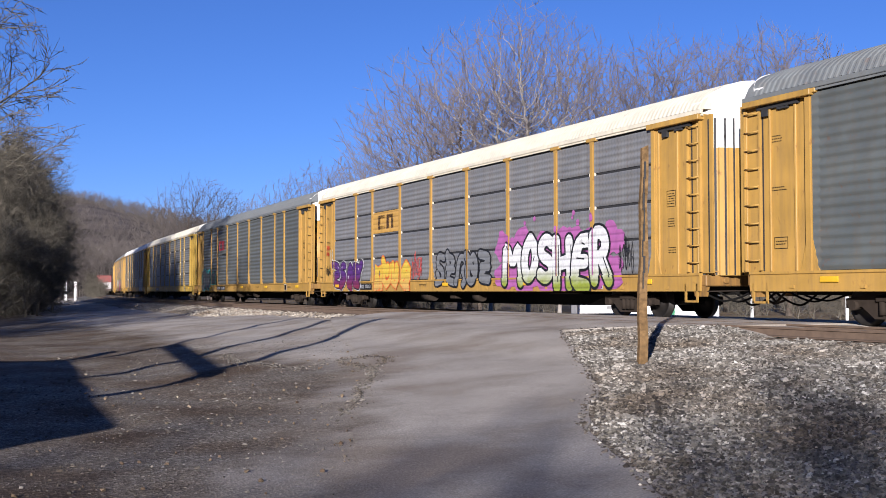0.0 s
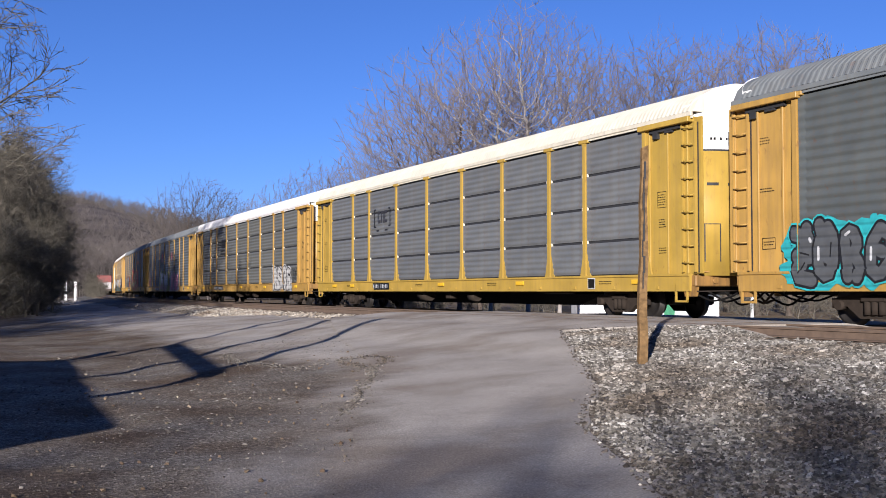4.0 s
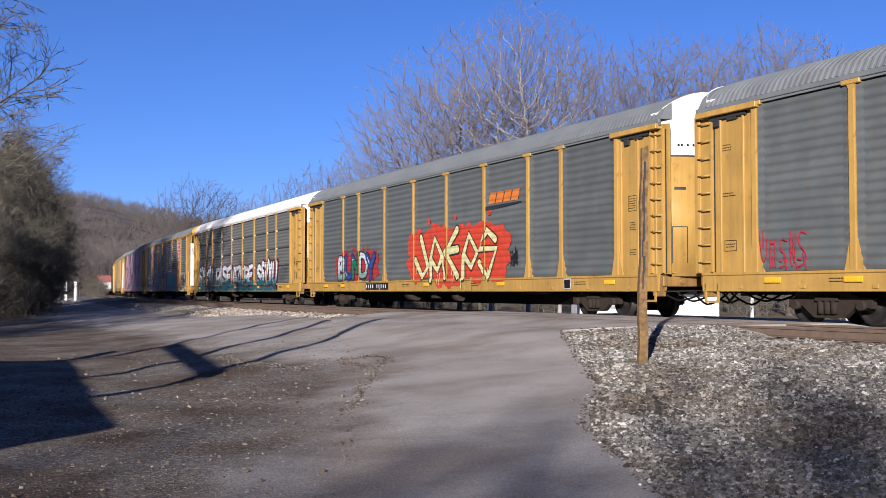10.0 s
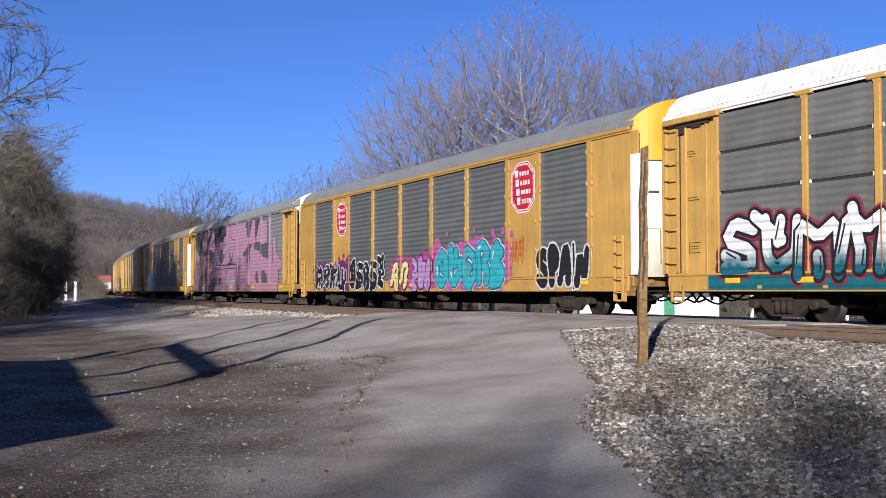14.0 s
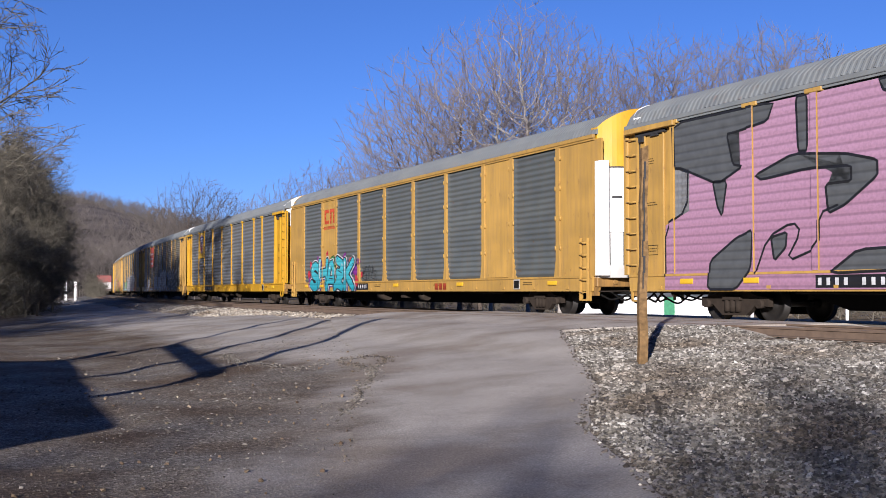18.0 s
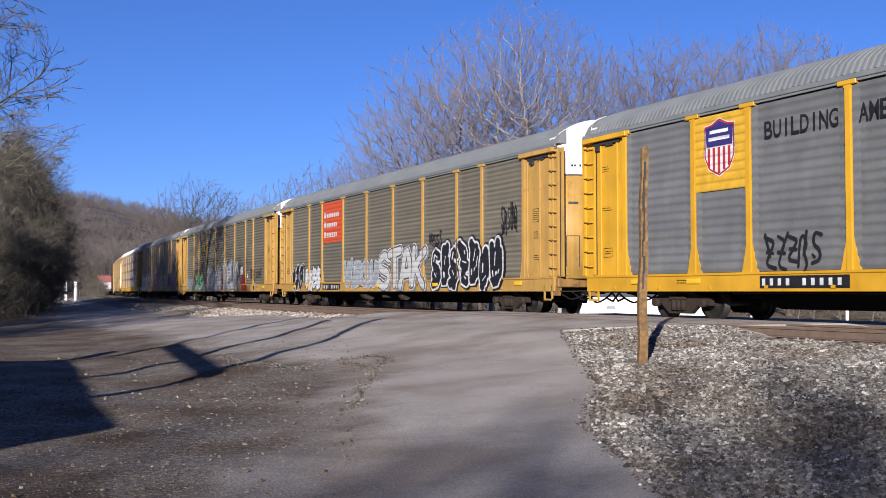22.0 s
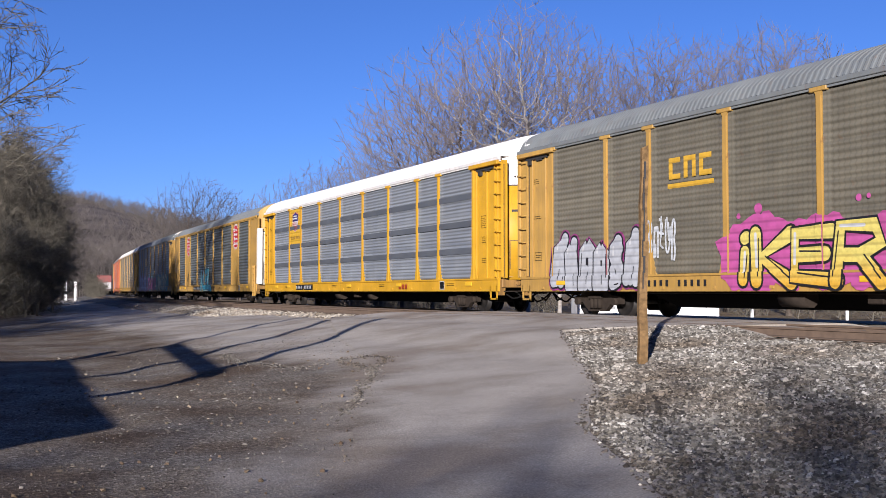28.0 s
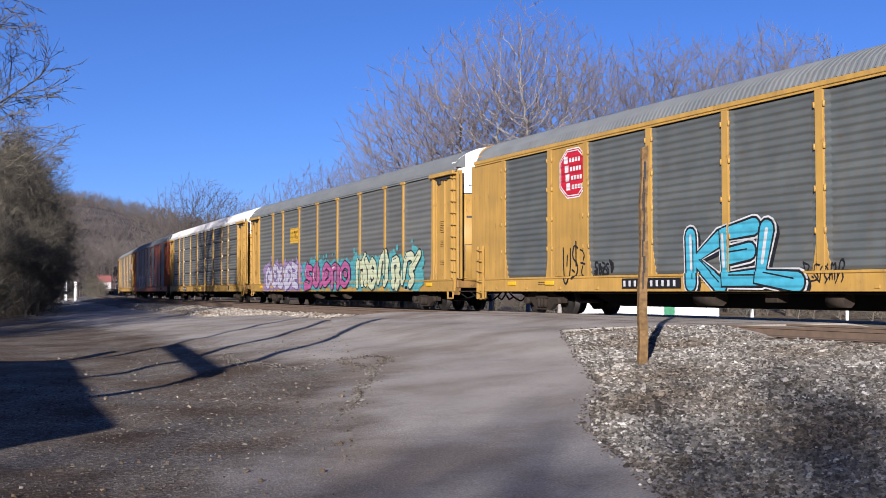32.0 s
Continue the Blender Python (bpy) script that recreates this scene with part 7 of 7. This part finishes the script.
def sky_block_hill():
    """Unseen hill added behind the camera and below the sun, to cut the sky's fill light."""
    V, F = [], []
    angs = np.linspace(-100, 100, 81)
    rows = ((150, 0.0), (220, 0.35), (320, 0.75), (420, 1.0), (520, 0.97))
    for d, f in rows:
        for a in angs:
            top = 76 * (1 - (a / 150.0) ** 2) * (1 + 0.06 * math.sin(a * 0.21) + 0.03 * math.sin(a * 0.83))
            # taller to either side of the sun, so that more sky is blocked
            top *= 1 + 0.8 * float(smooth(14.0, 40.0, abs(a)))
            V.append((d * math.sin(math.radians(a - 14)), -d * math.cos(math.radians(a - 14)), -1.2 + top * f))
    n = len(angs)
    for j in range(len(rows) - 1):
        for i in range(n - 1):
            k = j * n + i
            F.append((k, k + 1, k + n + 1, k + n))
    me = bpy.data.meshes.new("hill")
    me.from_pydata(V, [], F)
    me.polygons.foreach_set("use_smooth", [True] * len(F))
    me.materials.append(HILLMAT)
    return tagged(new("backdrop_hill", me), "unseen brown hillside added behind the camera to block sky light", "hill", kind="structure")


sky_block_hill()


def far_woods():
    """Thousands of small bare trees on the hillside and behind the line, in one mesh."""
    r = np.random.default_rng(9)
    small = []
    for i in range(4):
        (v0, f0), (v1, f1) = grow(50 + i, 10, (6, 5), (0.8, 0.5), twig=0.05, trunk=0.012, spread=0.7)
        small.append((np.array(v0 + v1), np.array(f0 + [tuple(j + len(v0) for j in f) for f in f1])))
    VV, FF, n0 = [], [], 0
    for i in range(2400):
        px = r.uniform(-60, 480)
        f = r.uniform(0, 1) ** 0.8
        d = 215 + 300 * f
        fj = np.clip((d - 230) / 290, 0, 1)
        z = -1.0 + ((516 - ridge(px)) / 1900 * 520 + 1) * fj ** 1.1
        v, fc = small[i % 4]
        s, t = r.uniform(0.7, 1.2) * (0.8 + 0.3 * (1 - fj)), r.uniform(0, 6.3)
        c, sn = math.cos(t) * s, math.sin(t) * s
        VV.append(np.stack([v[:, 0] * c - v[:, 1] * sn + (px - 784) / 1900 * d, v[:, 0] * sn + v[:, 1] * c + d, v[:, 2] * s + z - 0.5], -1))
        FF.append(fc + n0)
        n0 += len(v)
    me = bpy.data.meshes.new("far_woods")
    me.from_pydata(np.concatenate(VV).tolist(), [], np.concatenate(FF).tolist())
    me.materials.append(FARBARK)
    return tagged(new("far_woods", me), "brown leafless woods covering the far hillside", "woods", kind="stuff")


far_woods()


# ---- small things by the line ----
def leaning_post():
    p = thing("wooden_post", "weathered split wooden signpost without its sign, set in ballast", "post", m=pose(2.77, 15.0, -0.36, 0, 1.0, 8))
    bm = bmesh.new()
    prof = [(-0.062, -0.055), (0.062, -0.055), (0.062, 0.055), (-0.062, 0.055)]
    rows = []
    for i in range(9):
        z = 3.07 * i / 8
        k = 1 - 0.28 * i / 8
        rows.append([bm.verts.new((x * k + 0.012 * math.sin(i * 1.9), y * k, z + (0.04 if i == 8 and x > 0 else 0))) for x, y in prof])
    for a, b in zip(rows, rows[1:]):
        for j in range(4):
            bm.faces.new((a[j], a[(j + 1) % 4], b[(j + 1) % 4], b[j]))
    bm.faces.new(rows[-1])
    bm.faces.new(rows[0][::-1])
    part("post", normals(bm), WOOD, p)
    bm = bmesh.new()
    for i in range(8):
        z = 1.1 + 0.22 * i
        x = -0.022 + 0.010 * math.sin(i * 2.1)
        add_box(bm, x, x + 0.014 + 0.012 * (i % 2), -0.062, -0.04, z, z + 0.235)
    part("crack", bm, SEAM, p, "dark open split in the wood")


leaning_post()


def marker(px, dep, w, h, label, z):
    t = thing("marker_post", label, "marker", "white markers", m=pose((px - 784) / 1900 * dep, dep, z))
    bm = bmesh.new()
    add_box(bm, -w / 2, w / 2, -0.04, 0.04, 0, h, 0.01)
    part("post", bm, WHITE, t)
    bm = bmesh.new()
    add_box(bm, -w / 2 - 0.006, w / 2 + 0.006, -0.046, 0.046, h - 0.22, h - 0.1)
    part("band", bm, plain("band_grey", (0.5, 0.5, 0.52)), t)


marker(117, 112, 0.27, 1.95, "slim white marker post beside the track", -0.25)
marker(134, 112, 0.27, 1.95, "slim white marker post beside the track", -0.25)
marker(1330, 62, 0.17, 1.6, "slim white post on the bank behind the tracks", -1.12)
marker(1498, 62, 0.17, 1.6, "slim white post on the bank behind the tracks", -1.12)


def white_shed():
    """Low white-clad building beyond the tracks, seen under the cars."""
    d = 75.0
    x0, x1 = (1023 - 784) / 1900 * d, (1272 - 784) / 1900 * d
    t = thing("white_shed", "low white-clad building with a green door beyond the tracks", "building", m=pose(x0, d, -1.12))
    L = x1 - x0
    for i, (a, b) in enumerate(((0, 0.565), (0.582, 0.61), (0.685, 0.905), (0.912, 1.0))):
        bm = bmesh.new()
        add_box(bm, a * L, b * L, 0, 0.12, 0, 1.45, 0.01)
        part("wall_panel", bm, WHITE, t)
    bm = bmesh.new()
    add_box(bm, 0.61 * L, 0.685 * L, 0.03, 0.12, 0, 1.4)
    part("door", bm, plain("green_door", (0.02, 0.16, 0.07)), t, "dark green door")
    bm = bmesh.new()
    add_box(bm, 0.2 * L, 0.26 * L, -0.01, 0.0, 0.55, 0.8)
    part("vent", bm, plain("grey_vent", (0.2, 0.2, 0.2)), t)
    bm = bmesh.new()
    add_prism(bm, [(-0.15, 1.45), (4.2, 1.45), (2.0, 1.9)], -0.1, L + 0.1, "x")
    part("roof", normals(bm), ROOF_GREY, t)
    bm = bmesh.new()
    add_box(bm, 0.0, L, 0.13, 4.0, 0, 1.44)
    part("body", bm, WHITE, t)


white_shed()


def standing_flat():
    """Bulkhead flatcar standing on the near line far down the bend."""
    mid = -234.0
    x, y, th = on_line(mid, NEAR_OFF)
    t = thing("flatcar", "standing flatcar with red and white bulkhead and dark stakes", "railcar", m=Matrix.Translation((x, y, 0.1)) @ Matrix.Rotation(th - math.pi / 2, 4, "Z"))
    dark = plain("dark_flatcar_paint", (0.06, 0.03, 0.028))
    bm = bmesh.new()
    add_box(bm, -9.5, 9.5, -1.35, 1.35, 0.75, 1.15, 0.03)
    part("deck", bm, dark, t)
    for i, (z0, z1, m) in enumerate(((2.4, 3.8, plain("bulkhead_red", (0.15, 0.028, 0.022))), (1.15, 2.4, plain("bulkhead_white", (0.34, 0.32, 0.31))))):
        for e in (-1, 1):
            bm = bmesh.new()
            add_box(bm, e * 9.3 - 0.15, e * 9.3 + 0.15, -1.4, 1.4, z0, z1, 0.02)
            part("bulkhead", bm, m, t)
    for i in range(7):
        for s in (-1, 1):
            bm = bmesh.new()
            add_box(bm, -7.8 + 2.6 * i - 0.12, -7.8 + 2.6 * i + 0.12, s * 1.25 - 0.1, s * 1.25 + 0.1, 1.15, 3.3, 0.02)
            part("stake", bm, dark, t)
    for e in (-1, 1):
        bm = bmesh.new()
        add_box(bm, e * 6.8 - 1.1, e * 6.8 + 1.1, -1.0, 1.0, 0.02, 0.75, 0.2)
        part("truck", bm, BLACK, t)


standing_flat()


# ---- unseen, beside and behind the camera: added to throw the long shadows ----
SUNWAY = Vector((-to_sun.x, -to_sun.y, 0)).normalized()


def shadow_root(x, y, h):
    """Foot of an upright of height h whose tip's shade falls on (x, y)."""
    d = h / math.tan(SUN_EL)
    return x - SUNWAY.x * d, y - SUNWAY.y * d


def storage_box():
    """Flat-topped storage box with a pipe rack on it, standing beside the camera."""
    h = 2.6
    ax, ay = shadow_root(-3.65, 12.15, h)
    bx, by = shadow_root(-8.2, 23.9, h)
    ang = math.atan2(by - ay, bx - ax)
    L = math.hypot(bx - ax, by - ay)
    t = thing("storage_box", "long grey storage box with a pipe rack on its roof", "storage box", m=Matrix.Translation((ax, ay, -0.8)) @ Matrix.Rotation(ang, 4, "Z"))
    grey = paint("storage_box_paint", (0.35, 0.36, 0.37))
    bm = bmesh.new()
    add_box(bm, 0, L, 0, 2.4, 0.15, h, 0.03)
    part("body", bm, grey, t)
    for x in (0.1, L - 0.3):
        bm = bmesh.new()
        add_box(bm, x, x + 0.2, 0.1, 2.3, 0, 0.15)
        part("skid", bm, TIE, t)
    for x, hh, r in ((3.3, 4.2, 0.12), (7.0, 4.2, 0.115), (11.3, 4.2, 0.09)):
        bm = bmesh.new()
        add_tube(bm, (x, 0.05, h), (x, 0.05, h + hh), r, 8)
        part("rack_post", bm, TRUCK, t)
    bm = bmesh.new()
    add_box(bm, L - 0.55, L - 0.05, 0.02, 0.14, h, h + 0.55, 0.01)
    part("vent", bm, grey, t)
    bm = bmesh.new()
    add_prism(bm, [(2.8, h + 0.85), (2.8, h + 1.12), (11.4, h + 1.36), (11.4, h + 1.06)], 0.0, 0.1)
    part("rack_board", bm, WOOD, t)


storage_box()

# trees out of view to the left, added to darken the far lot and cars
for i, (x, y, k, h) in enumerate(((-24, 33, 1, 11), (-30, 26, 0, 15), (-25, 31, 1, 14), (-26, 24, 1, 14), (-38, 22, 1, 14), (-42, 12, 0, 14), (-24, 2, 1, 13),
                                  (-29, -8, 1, 15), (-21, 14, 0, 14), (-22, 28, 0, 14), (-28, 35, 0, 14))):
    plant(FAR_TREES[k], x, y, -0.8, h / 12, i * 1.7, "unseen bare brown tree added to shade the far lot and cars", group="trees by the lot")
for i, (x, y, k, s) in enumerate(((0.7, 9.9, 1, 1.0), (-2.6, 9.3, 2, 1.1), (-4.6, 9.6, 3, 1.2), (-6.5, 10.0, 1, 1.1), (-9.0, 11.0, 2, 1.2), (2.4, 9.2, 1, 1.1), (7.3, 16.2, 2, 1.15), (8.6, 19.0, 1, 1.2), (5.9, 16.8, 1, 1.2), (-3.6, 8.4, 3, 1.1), (-5.2, 8.2, 1, 1.0))):
    thin = -1.5 < x < 5
    gx, gy = shadow_root(x, y, ((14, 13, 12)[k - 1] if thin else 12) * s * 0.94)
    plant(DARK_TREES[k] if thin else FAR_TREES[k - 1], gx, gy, -0.8, s, i * 2.3, "bare tree on the verge behind the lot", group="trees by the lot")


# ---- what moves: the train ----
def run(t):
    """Arc length of the joint ahead of the second car."""
    return -19.02 + 14.2518 * t - 0.01102 * t * t


SLACK = {4: 0.15, 15: 0.3}        # couplings drawn out by some cars, in metres


def motions():
    """The train rolls past; every car follows the bend on its two trucks."""
    times = [i * 0.5 for i in range(65)]
    for i, car in enumerate(CARS):
        rows = []
        for t in times:
            mid = run(t) - CAR_L * (i - 1) - CAR_L / 2 + SLACK.get(i, 0.0)
            x1, y1, _ = on_line(mid + 10.06)
            x0, y0, _ = on_line(mid - 10.06)
            rows.append((t, Matrix.Translation(((x0 + x1) / 2, (y0 + y1) / 2, 0)) @ Matrix.Rotation(math.atan2(y1 - y0, x1 - x0), 4, "Z")))
        walk(car, rows)
    spin = [(f / 30, Matrix.Rotation((run(f / 30) - run(0)) / 0.42, 4, "Y")) for f in range(961)]
    sets = [o for car in CARS for o in car.children_recursive if o.name.startswith("wheelset")]
    walk(sets[0], spin)
    for o in sets[1:]:
        o.rotation_mode = "QUATERNION"
        ad = o.animation_data_create()
        ad.action = sets[0].animation_data.action
        ad.action_slot = sets[0].animation_data.action_slot


motions()
